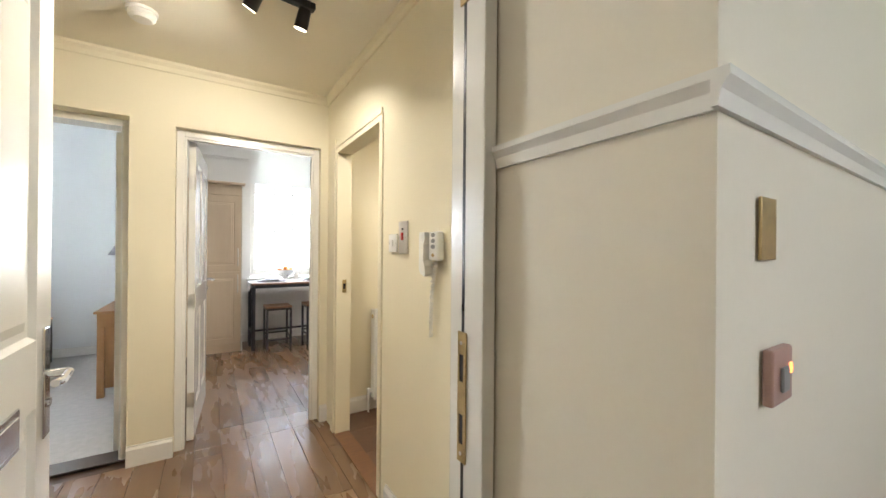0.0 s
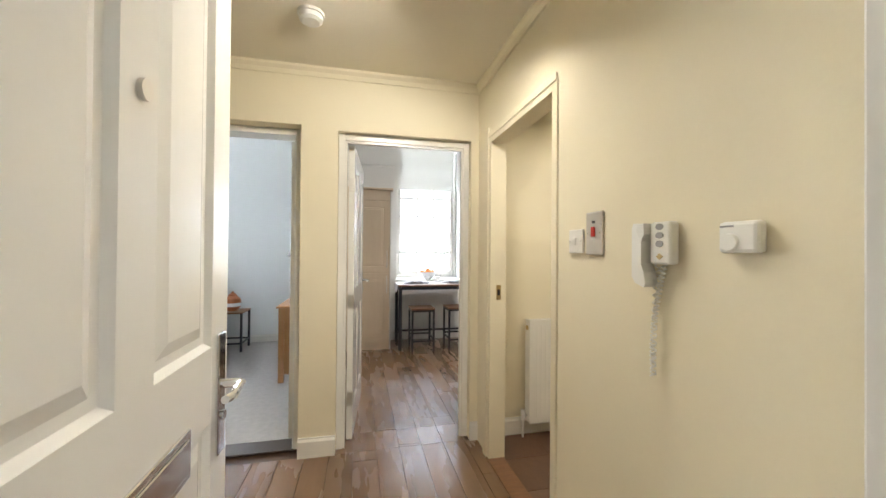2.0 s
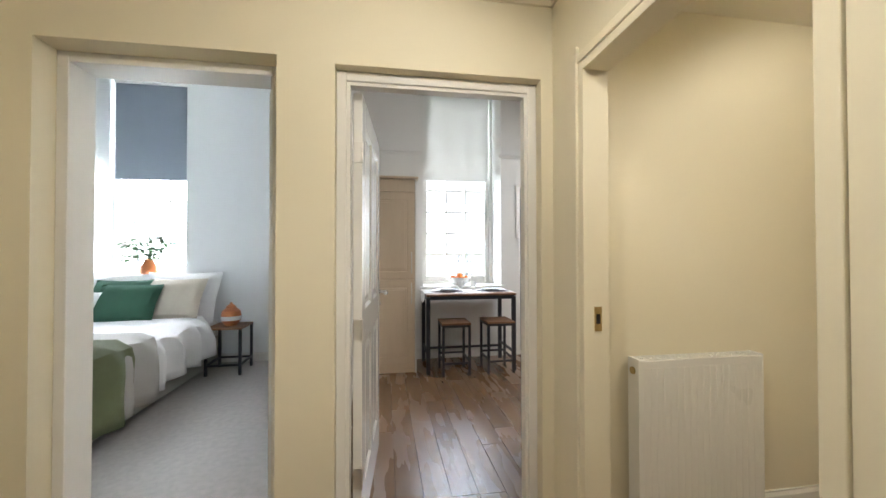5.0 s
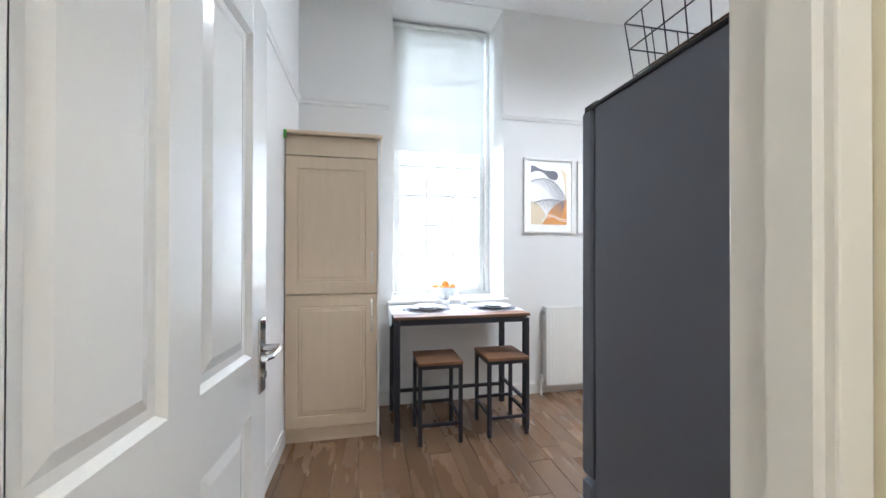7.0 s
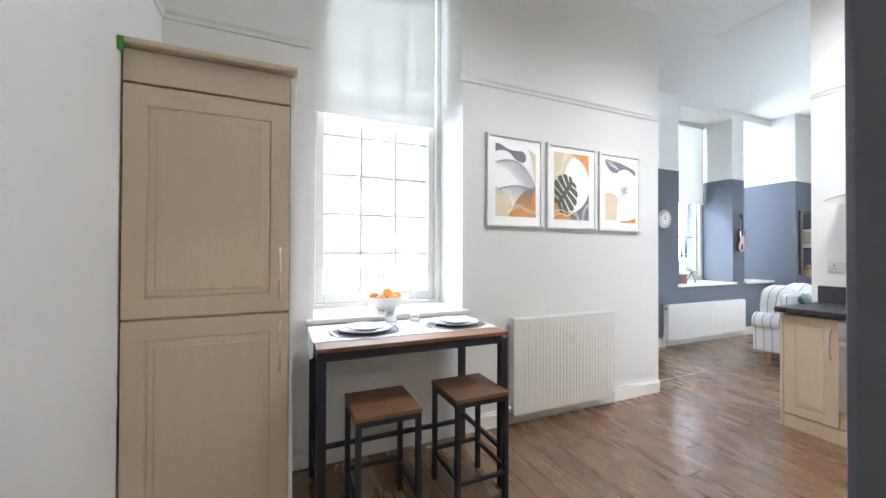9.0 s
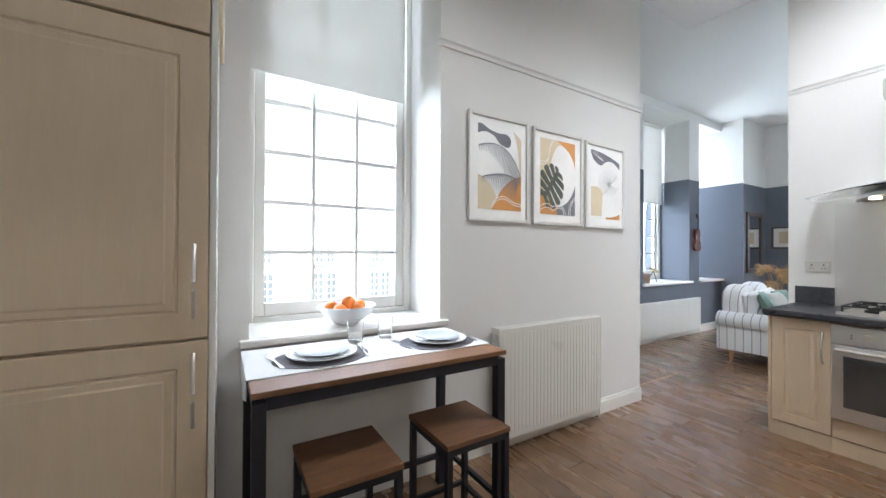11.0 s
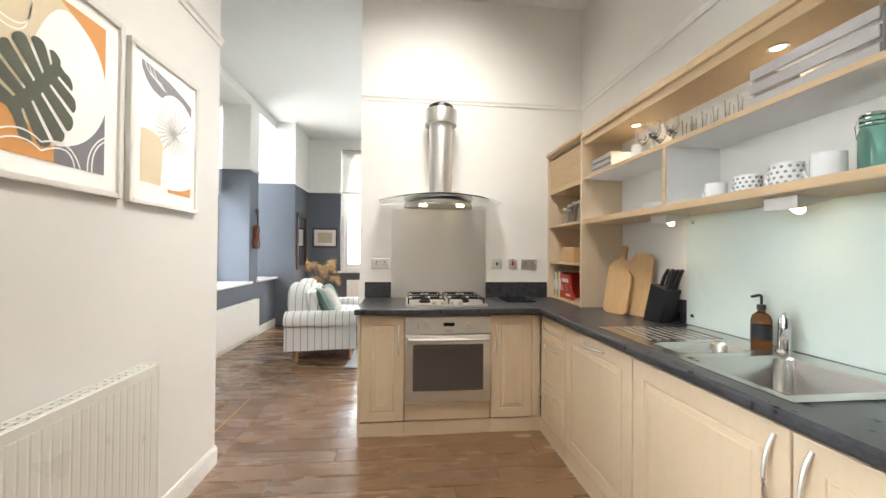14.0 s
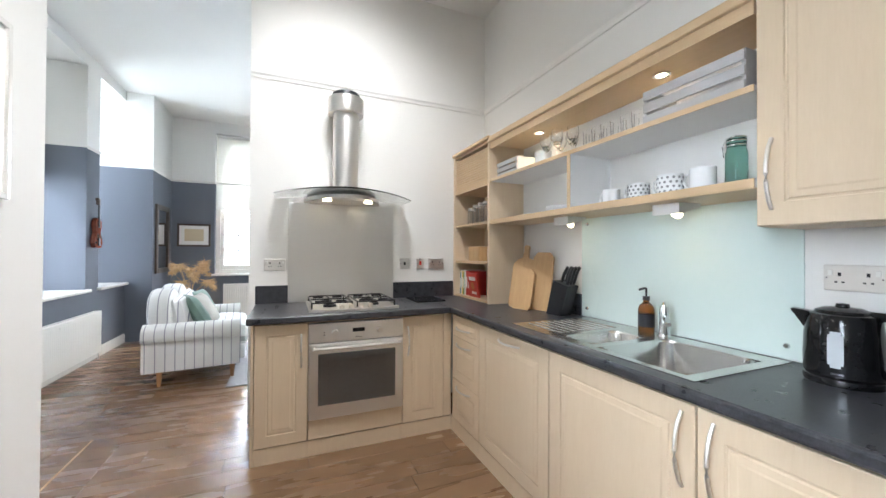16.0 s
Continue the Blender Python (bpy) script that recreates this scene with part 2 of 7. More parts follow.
M["splash_glass"] = mat("pale_green_back_painted_glass", (0.66, 0.74, 0.70), 0.25, 0, (0.60, 0.71, 0.66), 1.5, 0.8, 30, 0.0, ior=1.3)
M["glass"] = glass("clear_glass")
M["pane"] = glass("window_glass", ior=1.1)
M["hood_glass"] = glass("hood_glass", (0.96, 0.99, 0.98))
M["amber"] = glass("amber_glass", (0.32, 0.10, 0.015))
M["jar_green"] = glass("green_jar_glass", (0.24, 0.52, 0.44), 0.02)
M["neon"] = glow("orange_neon", (1.0, 0.25, 0.06), 1.2)
M["melamine"] = mat("white_melamine", (0.80, 0.80, 0.79), 0.4, 0, (0.77, 0.77, 0.76), 3, 0.8, 60, 0.02)
M["pink_plastic"] = mat("dull_pink_plastic", (0.42, 0.27, 0.23), 0.4, 0, (0.36, 0.22, 0.19), 12, 0.6, 80, 0.03)
M["lamp_grey"] = mat("warm_grey_lamp_metal", (0.30, 0.27, 0.23), 0.45, 0.6, (0.25, 0.225, 0.19), 20, 0.6, 80, 0.03)
M["bulb"] = glow("lit_lamp", (1.0, 0.85, 0.55), 3.5)
M["oven_glass"] = mat("oven_door_glass", (0.07, 0.07, 0.07), 0.16, 0, (0.05, 0.05, 0.05), 3, 0.7, 40, 0.0, ior=1.9)
M["mirror"] = mat("mirror_silver", (0.9, 0.9, 0.9), 0.02, 1, (0.88, 0.88, 0.88), 3, 0.9, 30, 0.0)
M["dark_wood"] = mat("dark_frame_wood", (0.09, 0.065, 0.05), 0.45, 0, (0.05, 0.036, 0.028), 8, 0.6, 60, 0.08)
M["terracotta"] = mat("terracotta_glaze", (0.50, 0.17, 0.05), 0.35, 0, (0.38, 0.11, 0.03), 12, 0.5, 80, 0.05)
M["leaf"] = mat("plant_leaf", (0.07, 0.14, 0.05), 0.6, 0, (0.04, 0.09, 0.03), 20, 0.5, 90, 0.1)
M["pampas"] = mat("dried_pampas", (0.58, 0.42, 0.24), 0.9, 0, (0.34, 0.2, 0.08), 20, 0.5, 200, 0.3)
M["crate_wood"] = mat("grey_washed_crate", (0.50, 0.49, 0.49), 0.8, 0, (0.40, 0.39, 0.39), 6, 0.5, 40, 0.15, (1, 8, 8))
M["wicker"] = mat("brown_wicker", (0.42, 0.25, 0.12), 0.8, 0, (0.26, 0.14, 0.06), 40, 0.4, 120, 0.5)
M["rug"] = mat("grey_rug", (0.35, 0.35, 0.36), 0.95, 0, (0.25, 0.25, 0.26), 30, 0.5, 300, 0.7)


def striped(name):
    """White upholstery with fine grey stripes."""
    m = mat(name, (0.74, 0.73, 0.71), 0.9, 0, (0.70, 0.69, 0.67), 6, 0.7, 400, 0.25)
    n, link = m.node_tree.nodes, m.node_tree.links.new
    co, sep, mod, lt, mx = n["Texture Coordinate"], n.new("ShaderNodeSeparateXYZ"), n.new("ShaderNodeMath"), n.new("ShaderNodeMath"), n.new("ShaderNodeMix")
    mod.operation, mod.inputs[1].default_value = "PINGPONG", 0.045
    lt.operation, lt.inputs[1].default_value = "LESS_THAN", 0.0045
    mx.data_type = "RGBA"
    link(co.outputs["Object"], sep.inputs[0])
    link(sep.outputs["Y"], mod.inputs[0])
    link(mod.outputs[0], lt.inputs[0])
    link(lt.outputs[0], mx.inputs[0])
    link(n["Color Ramp"].outputs[0], mx.inputs[6])
    mx.inputs[7].default_value = (0.26, 0.26, 0.29, 1)
    link(mx.outputs[2], n["Principled BSDF"].inputs["Base Color"])
    return m


M["stripe"] = striped("striped_upholstery")

# ---- mesh helpers ----


def bm_new():
    return bmesh.new()


def box(bm, x0, y0, z0, x1, y1, z1, bev=0.0, seg=2):
    if x1 < x0:
        x0, x1 = x1, x0
    if y1 < y0:
        y0, y1 = y1, y0
    r = bmesh.ops.create_cube(bm, size=1, matrix=Matrix.LocRotScale(((x0 + x1) / 2, (y0 + y1) / 2, (z0 + z1) / 2), None, (x1 - x0, y1 - y0, z1 - z0)))
    if bev:
        es = list({e for v in r["verts"] for e in v.link_edges})
        bmesh.ops.bevel(bm, geom=es, offset=bev, segments=seg, affect="EDGES", profile=0.5)
    return bm


def cyl(bm, p0, p1, r0, r1=None, seg=16, caps=True):
    p0, p1 = Vector(p0), Vector(p1)
    d = p1 - p0
    q = d.to_track_quat("Z", "Y")
    bmesh.ops.create_cone(bm, cap_ends=caps, segments=seg, radius1=r0, radius2=r0 if r1 is None else r1, depth=d.length,
                          matrix=Matrix.LocRotScale((p0 + p1) / 2, q, None))
    return bm


def lathe(bm, prof, seg=24, at=(0, 0, 0)):
    rings = []
    for r, z in prof:
        rings.append([bm.verts.new((at[0] + max(r, 1e-4) * math.cos(2 * math.pi * i / seg), at[1] + max(r, 1e-4) * math.sin(2 * math.pi * i / seg), at[2] + z)) for i in range(seg)])
    for a, b in zip(rings, rings[1:]):
        for i in range(seg):
            bm.faces.new((a[i], a[(i + 1) % seg], b[(i + 1) % seg], b[i]))
    return bm


def tube(bm, pts, r, seg=8):
    pts = [Vector(p) for p in pts]
    rings = []
    for i, p in enumerate(pts):
        d = (pts[min(i + 1, len(pts) - 1)] - pts[max(i - 1, 0)]).normalized()
        q = d.to_track_quat("Z", "Y")
        rings.append([bm.verts.new(p + q @ Vector((r * math.cos(2 * math.pi * k / seg), r * math.sin(2 * math.pi * k / seg), 0))) for k in range(seg)])
    for a, b in zip(rings, rings[1:]):
        for i in range(seg):
            bm.faces.new((a[i], a[(i + 1) % seg], b[(i + 1) % seg], b[i]))
    bm.faces.new(rings[0][::-1])
    bm.faces.new(rings[-1])
    return bm


def prism(bm, pts, y0, y1, axis="y"):
    """A flat outline given a thickness: outline in x, z (axis y), y, z (axis x) or x, y (axis z)."""
    def v(a, b, c):
        return {"y": (a, c, b), "x": (c, a, b), "z": (a, b, c)}[axis]
    lo = [bm.verts.new(v(a, b, y0)) for a, b in pts]
    hi = [bm.verts.new(v(a, b, y1)) for a, b in pts]
    bm.faces.new(lo)
    bm.faces.new(hi[::-1])
    n = len(pts)
    for i in range(n):
        bm.faces.new((lo[i], hi[i], hi[(i + 1) % n], lo[(i + 1) % n]))
    return bm


def cushion(bm, w, d, h, cx=0, cy=0, cz=0, pw=3.0, n=12, rot=None, sag=0.0):
    """A soft rounded pad, fullest in the middle."""
    r = bmesh.ops.create_grid(bm, x_segments=n, y_segments=n, size=0.5)
    top = r["verts"]
    r2 = bmesh.ops.create_grid(bm, x_segments=n, y_segments=n, size=0.5)
    bot = r2["verts"]
    for vs, s in ((top, 1), (bot, -1)):
        for v in vs:
            u, w2 = v.co.x * 2, v.co.y * 2
            k = max(0.0, (1 - abs(u) ** pw)) ** 0.5 * max(0.0, (1 - abs(w2) ** pw)) ** 0.5
            pinch = 1 - 0.06 * (1 - k) * (1 - abs(u * w2))
            wob = 0.06 * h * noise.noise(Vector((u * 2 + cx * 3, w2 * 2 + cy * 3, s + cz)))
            v.co = Vector((u * w / 2 * pinch, w2 * d / 2 * pinch, s * h / 2 * k + wob * k - sag * (1 - k)))
    vs = top + bot
    bmesh.ops.remove_doubles(bm, verts=vs, dist=1e-5)
    vs = [v for v in vs if v.is_valid]
    m = Matrix.LocRotScale((cx, cy, cz), Euler([radians(a) for a in (rot or (0, 0, 0))]), None)
    bmesh.ops.transform(bm, matrix=m, verts=vs)
    return bm


def part(name, bm, material, parent=None, label="", smooth=False):
    bmesh.ops.recalc_face_normals(bm, faces=bm.faces)
    me = bpy.data.meshes.new(name)
    bm.to_mesh(me)
    bm.free()
    me.materials.append(M[material] if isinstance(material, str) else material)
    if smooth:
        for p in me.polygons:
            p.use_smooth = True
        me.set_sharp_from_angle(angle=radians(35))
    ob = new(name, me)
    if parent is not None:
        ob.parent = parent
    if label:
        ob["label"] = label
    return ob


def thing(name, m, label, category, group=""):
    ob = new(name)
    ob.empty_display_size = 0.1
    ob.matrix_world = m
    return tagged(ob, label, category, group)


def setting(name, bm, material, label, category="wall", smooth=False):
    return tagged(part(name, bm, material, smooth=smooth), label, category, "", "structure")


def slab(bm, axis, u0, u1, c0, c1, z0, z1, holes=()):
    """A wall along x (axis 'x') or y with rectangular openings (u0, u1, z0, z1), in one connected skin."""
    us = sorted({u0, u1, *[h[k] for h in holes for k in (0, 1)]})
    zs = sorted({z0, z1, *[h[k] for h in holes for k in (2, 3)]})
    seen = {}

    def v(u, c, z):
        key = (u, c, z)
        if key not in seen:
            seen[key] = bm.verts.new((u, c, z) if axis == "x" else (c, u, z))
        return seen[key]

    def full(i, k):
        if not (0 <= i < len(us) - 1 and 0 <= k < len(zs) - 1):
            return False
        a, b = (us[i] + us[i + 1]) / 2, (zs[k] + zs[k + 1]) / 2
        return not any(h[0] < a < h[1] and h[2] < b < h[3] for h in holes)

    for i in range(len(us) - 1):
        for k in range(len(zs) - 1):
            if not full(i, k):
                continue
            a, b, lo, hi = us[i], us[i + 1], zs[k], zs[k + 1]
            for c in (c0, c1):
                bm.faces.new((v(a, c, lo), v(b, c, lo), v(b, c, hi), v(a, c, hi)))
            for flag, p, q in ((full(i - 1, k), (a, lo), (a, hi)), (full(i + 1, k), (b, lo), (b, hi)), (full(i, k - 1), (a, lo), (b, lo)), (full(i, k + 1), (a, hi), (b, hi))):
                if not flag:
                    bm.faces.new((v(p[0], c0, p[1]), v(q[0], c0, q[1]), v(q[0], c1, q[1]), v(p[0], c1, p[1])))
    return bm


def wall(name, axis, u0, u1, c0, c1, z0, z1, material, label, holes=()):
    return setting(name, slab(bm_new(), axis, u0, u1, c0, c1, z0, z1, holes), material, label)


CEIL = 3.45

# ---- the structure ----
# floors
setting("floor_kitchen_and_hall", box(bm_new(), -1.3, -1.07, -0.1, 8.6, 6.1, -0.012), "joint", "dark subfloor seen in the joints of wooden planks", "floor")
setting("floor_bedroom", box(bm_new(), -3.7, 1.40, -0.008, -0.20, 4.35, 0.004), "carpet", "pale grey wall-to-wall carpet in the bedroom", "carpet")
setting("floor_stairwell", box(bm_new(), -1.5, -3.4, -0.1, 2.6, -1.07, -0.004), "tile", "brown stairwell landing floor", "floor")
setting("floor_small_room", box(bm_new(), 0.80, -0.5, -0.011, 2.4, 1.17, -0.004), "joint", "dark grout bed under brown floor tiles", "floor")
# hall
wall("wall_hall_front", "x", -1.45, 0.95, -1.07, -0.98, 0, 2.5, "hall_wall", "cream painted hall wall round the front door", [(-0.33, 0.53, 0, 2.06)])
wall("wall_hall_end", "x", -1.45, 0.90, 1.165, 1.27, 0, 2.5, "hall_wall", "cream painted hall wall with two doorways", [(-1.15, -0.33, 0, 2.04), (-0.11, 0.761, 0, 2.02)])
wall("wall_hall_right", "y", -0.98, 1.165, 0.815, 0.90, 0, 2.5, "hall_wall", "cream painted hall wall with wall phone and switches", [(0.13, 0.945, 0, 1.98)])
wall("wall_hall_left", "y", -0.98, 1.27, -1.45, -1.3, 0, 2.5, "hall_wall", "plain cream painted hall wall")
setting("ceiling_hall", box(bm_new(), -1.45, -1.07, 2.40, 0.90, 1.27, 2.5), "hall_ceiling", "cream painted hall ceiling", "ceiling")
# stairwell
wall("wall_stair_pier", "x", 0.535, 2.6, -1.44, -1.07, 0, 2.9, "stair_wall", "cream painted stairwell wall beside the front door")
wall("wall_stair_left", "y", -3.4, -1.07, -1.5, -1.4, 0, 2.9, "stair_wall", "plain stairwell wall")
wall("wall_stair_above_door", "x", -1.4, 0.56, -1.2, -1.07, 2.5, 2.9, "stair_wall", "stairwell wall above the front door")
wall("wall_stair_right", "y", -3.4, -1.44, 2.5, 2.6, 0, 2.9, "stair_wall", "plain stairwell wall")
# window opening added out of view to let daylight onto the landing
wall("wall_stair_back", "x", -1.5, 2.6, -3.5, -3.4, 0, 2.9, "stair_wall", "stairwell wall with an added, unseen window", [(0.75, 1.85, 1.2, 2.7)])
setting("ceiling_stairwell", box(bm_new(), -1.5, -3.5, 2.9, 2.6, -1.07, 3.0), "ceiling", "white stairwell ceiling", "ceiling")
# small tiled room beside the hall
wall("wall_small_room_end", "x", 0.90, 2.4, 1.175, 1.27, 0, 2.5, "hall_wall", "cream wall behind a radiator")
wall("wall_small_room_back", "x", 0.90, 2.4, -0.6, -0.5, 0, 2.5, "hall_wall", "plain cream wall")
wall("wall_small_room_side", "y", -0.5, 1.175, 2.4, 2.5, 0, 2.5, "hall_wall", "plain cream wall")
setting("ceiling_small_room", box(bm_new(), 0.90, -0.5, 2.40, 2.4, 1.175, 2.5), "hall_ceiling", "cream painted ceiling", "ceiling")
# kitchen
wall("wall_kitchen_back", "x", 0.975, 4.50, 1.27, 1.41, 0, CEIL, "white_wall", "off-white kitchen wall behind the sink run")
wall("wall_kitchen_door", "x", -0.20, 0.975, 1.27, 1.305, 0, CEIL, "white_wall", "off-white kitchen wall round the doorway", [(-0.11, 0.761, 0, 2.02)])
wall("wall_bedroom_back", "x", -3.7, -0.34, 1.27, 1.40, 0, CEIL, "bed_wall", "pale bedroom wall with the doorway", [(-1.15, -0.38, 0, 2.04)])
wall("wall_kitchen_left", "y", 1.27, 4.75, -0.34, -0.20, 0, CEIL, "white_wall", "off-white kitchen side wall")
wall("wall_kitchen_window", "x", -0.34, 3.52, 4.085, 4.78, 0, CEIL, "white_wall", "off-white window wall with three framed prints", [(0.545, 1.525, 0.83, 3.44)])
wall("wall_hob", "y", 0.70, 3.36, 4.375, 4.50, 0, CEIL, "white_wall", "off-white wall behind the cooker hood")
# bedroom
wall("wall_bedroom_window", "x", -3.7, -0.34, 4.30, 4.95, 0, CEIL, "bed_wall", "pale bedroom window wall", [(-3.12, -2.17, 0.95, 3.40)])
wall("wall_bedroom_side", "y", 1.40, 4.30, -0.375, -0.342, 0, CEIL, "bed_wall", "pale bedroom partition wall")
wall("wall_bedroom_far", "y", 1.27, 4.95, -3.8, -3.7, 0, CEIL, "bed_wall", "pale bedroom wall")
# living room
wall("wall_living_side", "y", 4.78, 5.86, 3.32, 3.52, 0, CEIL, "living_wall", "living room wall in slate grey below white")
wall("wall_living_window", "x", 3.52, 7.70, 5.17, 5.86, 0, CEIL, "living_wall", "slate grey and white living room window wall", [(5.42, 6.65, 0.78, 3.32), (6.95, 7.70, 0.78, 3.32)])
wall("wall_living_mirror", "x", 7.70, 8.75, 4.86, 5.86, 0, CEIL, "living_wall", "slate grey and white living room wall with a mirror")
# the second opening, from y 1.3 to 2.4, is for an added unseen window
wall("wall_living_end", "y", 0.70, 4.86, 8.58, 9.06, 0, CEIL, "living_wall", "slate grey and white living room end wall", [(3.15, 4.25, 0.84, 3.25), (1.3, 2.4, 0.84, 3.25)])
wall("wall_living_back", "x", 4.50, 9.06, 0.55, 0.70, 0, CEIL, "living_wall", "slate grey and white living room back wall")
setting("ceiling", box(bm_new(), -3.8, 1.27, CEIL, 4.50, 4.95, CEIL + 0.1), "ceiling", "white ceiling over kitchen and bedroom", "ceiling")
bm = bm_new()
prism(bm, [(3.30, 4.10), (4.38, 4.10), (4.38, 3.37), (4.495, 3.37), (4.495, 0.56), (9.05, 0.56), (9.05, 5.85), (3.30, 5.85)], 3.446, 3.50, "z")
setting("ceiling_living", bm, "ceiling", "white living room ceiling, lower than the kitchen's", "ceiling")


def skirting(name, axis, u0, u1, face, side, h=0.11, material="gloss", t=0.016):
    """A skirting board against a wall face; side: the way it stands proud."""
    bm = bm_new()
    a, b = (face, face + side * t)
    c = face + side * t * 0.55
    prof = [(a, 0), (b, 0), (b, h - 0.022), (c, h - 0.008), (c, h), (a, h)]
    prism(bm, prof, u0, u1, "x" if axis == "x" else "y")
    return tagged(part(name, bm, material), "painted skirting board along the wall foot", "skirting board", "", "structure")


def rail(name, axis, u0, u1, face, side, z, material="white_wall", t=0.022, h=0.045):
    bm = bm_new()
    f = face
    prof = [(f, z - h), (f + side * t * 0.4, z - h), (f + side * t * 0.55, z - h * 0.55), (f + side * t, z - h * 0.25), (f + side * t, z), (f, z)]
    prism(bm, prof, u0, u1, "x" if axis == "x" else "y")
    return tagged(part(name, bm, material), "moulded picture rail on the wall", "picture rail", "", "structure")


# prism 'x' runs its outline in y, z and extends along x
skirting("baseboard", "x", -0.20, 0.0, 4.085, -1)
skirting("baseboard", "x", 0.41, 3.52, 4.085, -1)
skirting("baseboard", "y", 1.31, 3.56, -0.20, 1)
skirting("baseboard", "x", -0.33, -0.11, 1.165, -1, 0.12)
skirting("baseboard", "x", 0.761, 0.815, 1.165, -1, 0.12)
skirting("baseboard", "y", -0.98, 0.06, 0.815, -1, 0.12)
skirting("baseboard", "x", 0.90, 2.4, 1.175, -1, 0.12)
skirting("baseboard", "x", 3.50, 7.70, 5.17, -1, 0.12)
skirting("baseboard", "x", 7.70, 8.58, 4.86, -1, 0.12)
skirting("baseboard", "y", 0.70, 4.86, 8.58, -1, 0.12)
skirting("baseboard", "y", 4.10, 5.17, 3.52, 1, 0.12)
skirting("baseboard", "x", -3.7, -0.375, 4.30, -1, 0.10)
rail("picture_rail", "x", -0.20, 0.52, 4.085, -1, 2.505)
rail("picture_rail", "x", 1.50, 3.52, 4.085, -1, 2.505)
rail("picture_rail", "y", 1.41, 3.36, 4.375, -1, 2.58)
rail("picture_rail", "y", 1.455, 4.085, -0.20, 1, 2.505)
rail("picture_rail", "x", 0.98, 4.375, 1.41, 1, 2.58)
rail("picture_rail", "x", -1.3, 0.815, 1.165, -1, 2.40, "hall_wall", 0.03, 0.06)
rail("picture_rail", "y", -0.98, 1.165, 0.815, -1, 2.40, "hall_wall", 0.03, 0.06)
rail("dado_rail", "y", -1.44, -1.08, 0.535, -1, 1.475, "gloss", 0.018, 0.04)
rail("dado_rail", "x", 0.517, 2.5, -1.44, -1, 1.475, "gloss", 0.018, 0.04)
rail("picture_rail", "x", 6.65, 6.95, 5.17, -1, 2.42, "white_wall", 0.02, 0.03)
rail("picture_rail", "x", 7.70, 8.58, 4.86, -1, 2.42, "white_wall", 0.02, 0.03)
rail("picture_rail", "y", 0.70, 4.86, 8.58, -1, 2.42, "white_wall", 0.02, 0.03)


def lining(name, axis, u0, u1, c0, c1, top, t=0.04, label="white painted timber door lining", material="gloss"):
    bm = bm_new()
    if axis == "x":
        box(bm, u0, c0, 0, u0 + t, c1, top, 0.003)
        box(bm, u1 - t, c0, 0, u1, c1, top, 0.003)
        box(bm, u0 + t, c0, top - t, u1 - t, c1, top, 0.003)
    else:
        box(bm, c0, u0, 0, c1, u0 + t, top, 0.003)
        box(bm, c0, u1 - t, 0, c1, u1, top, 0.003)
        box(bm, c0, u0 + t, top - t, c1, u1 - t, top, 0.003)
    return setting(name, bm, material, label, "door frame")


lining("door_frame_kitchen", "x", -0.109, 0.760, 1.215, 1.31, 2.019)
lining("door_frame_bedroom", "x", -1.149, -0.331, 1.262, 1.40, 2.039)
lining("door_frame_small_room", "y", 0.131, 0.944, 0.806, 0.91, 1.979, label="cream painted timber door lining", material="hall_wall")
lining("door_frame_front", "x", -0.329, 0.529, -1.08, -0.97, 2.059, 0.03)
# stops and architraves
bm = bm_new()
box(bm, -0.069, 1.225, 0, -0.055, 1.262, 1.979)
box(bm, -0.069, 1.264, 0, -0.054, 1.309, 1.979)
box(bm, 0.707, 1.225, 0, 0.720, 1.262, 1.979)
box(bm, -0.055, 1.225, 1.965, 0.707, 1.262, 1.979)
setting("trim", bm, "gloss", "white door stop in the kitchen doorway", "door stop")
bm = bm_new()
box(bm, 0.797, 0.937, 0, 0.812, 1.0, 2.04, 0.004)
box(bm, 0.800, 0.131, 1.972, 0.812, 0.937, 2.005, 0.004)
setting("trim", bm, "hall_wall", "cream architrave round the small room doorway", "architrave")
bm = bm_new()
box(bm, 0.4985, -1.021, 0, 0.503, -1.012, 2.03)
setting("trim", bm, "black", "black draught seal on the front door frame", "draught seal")


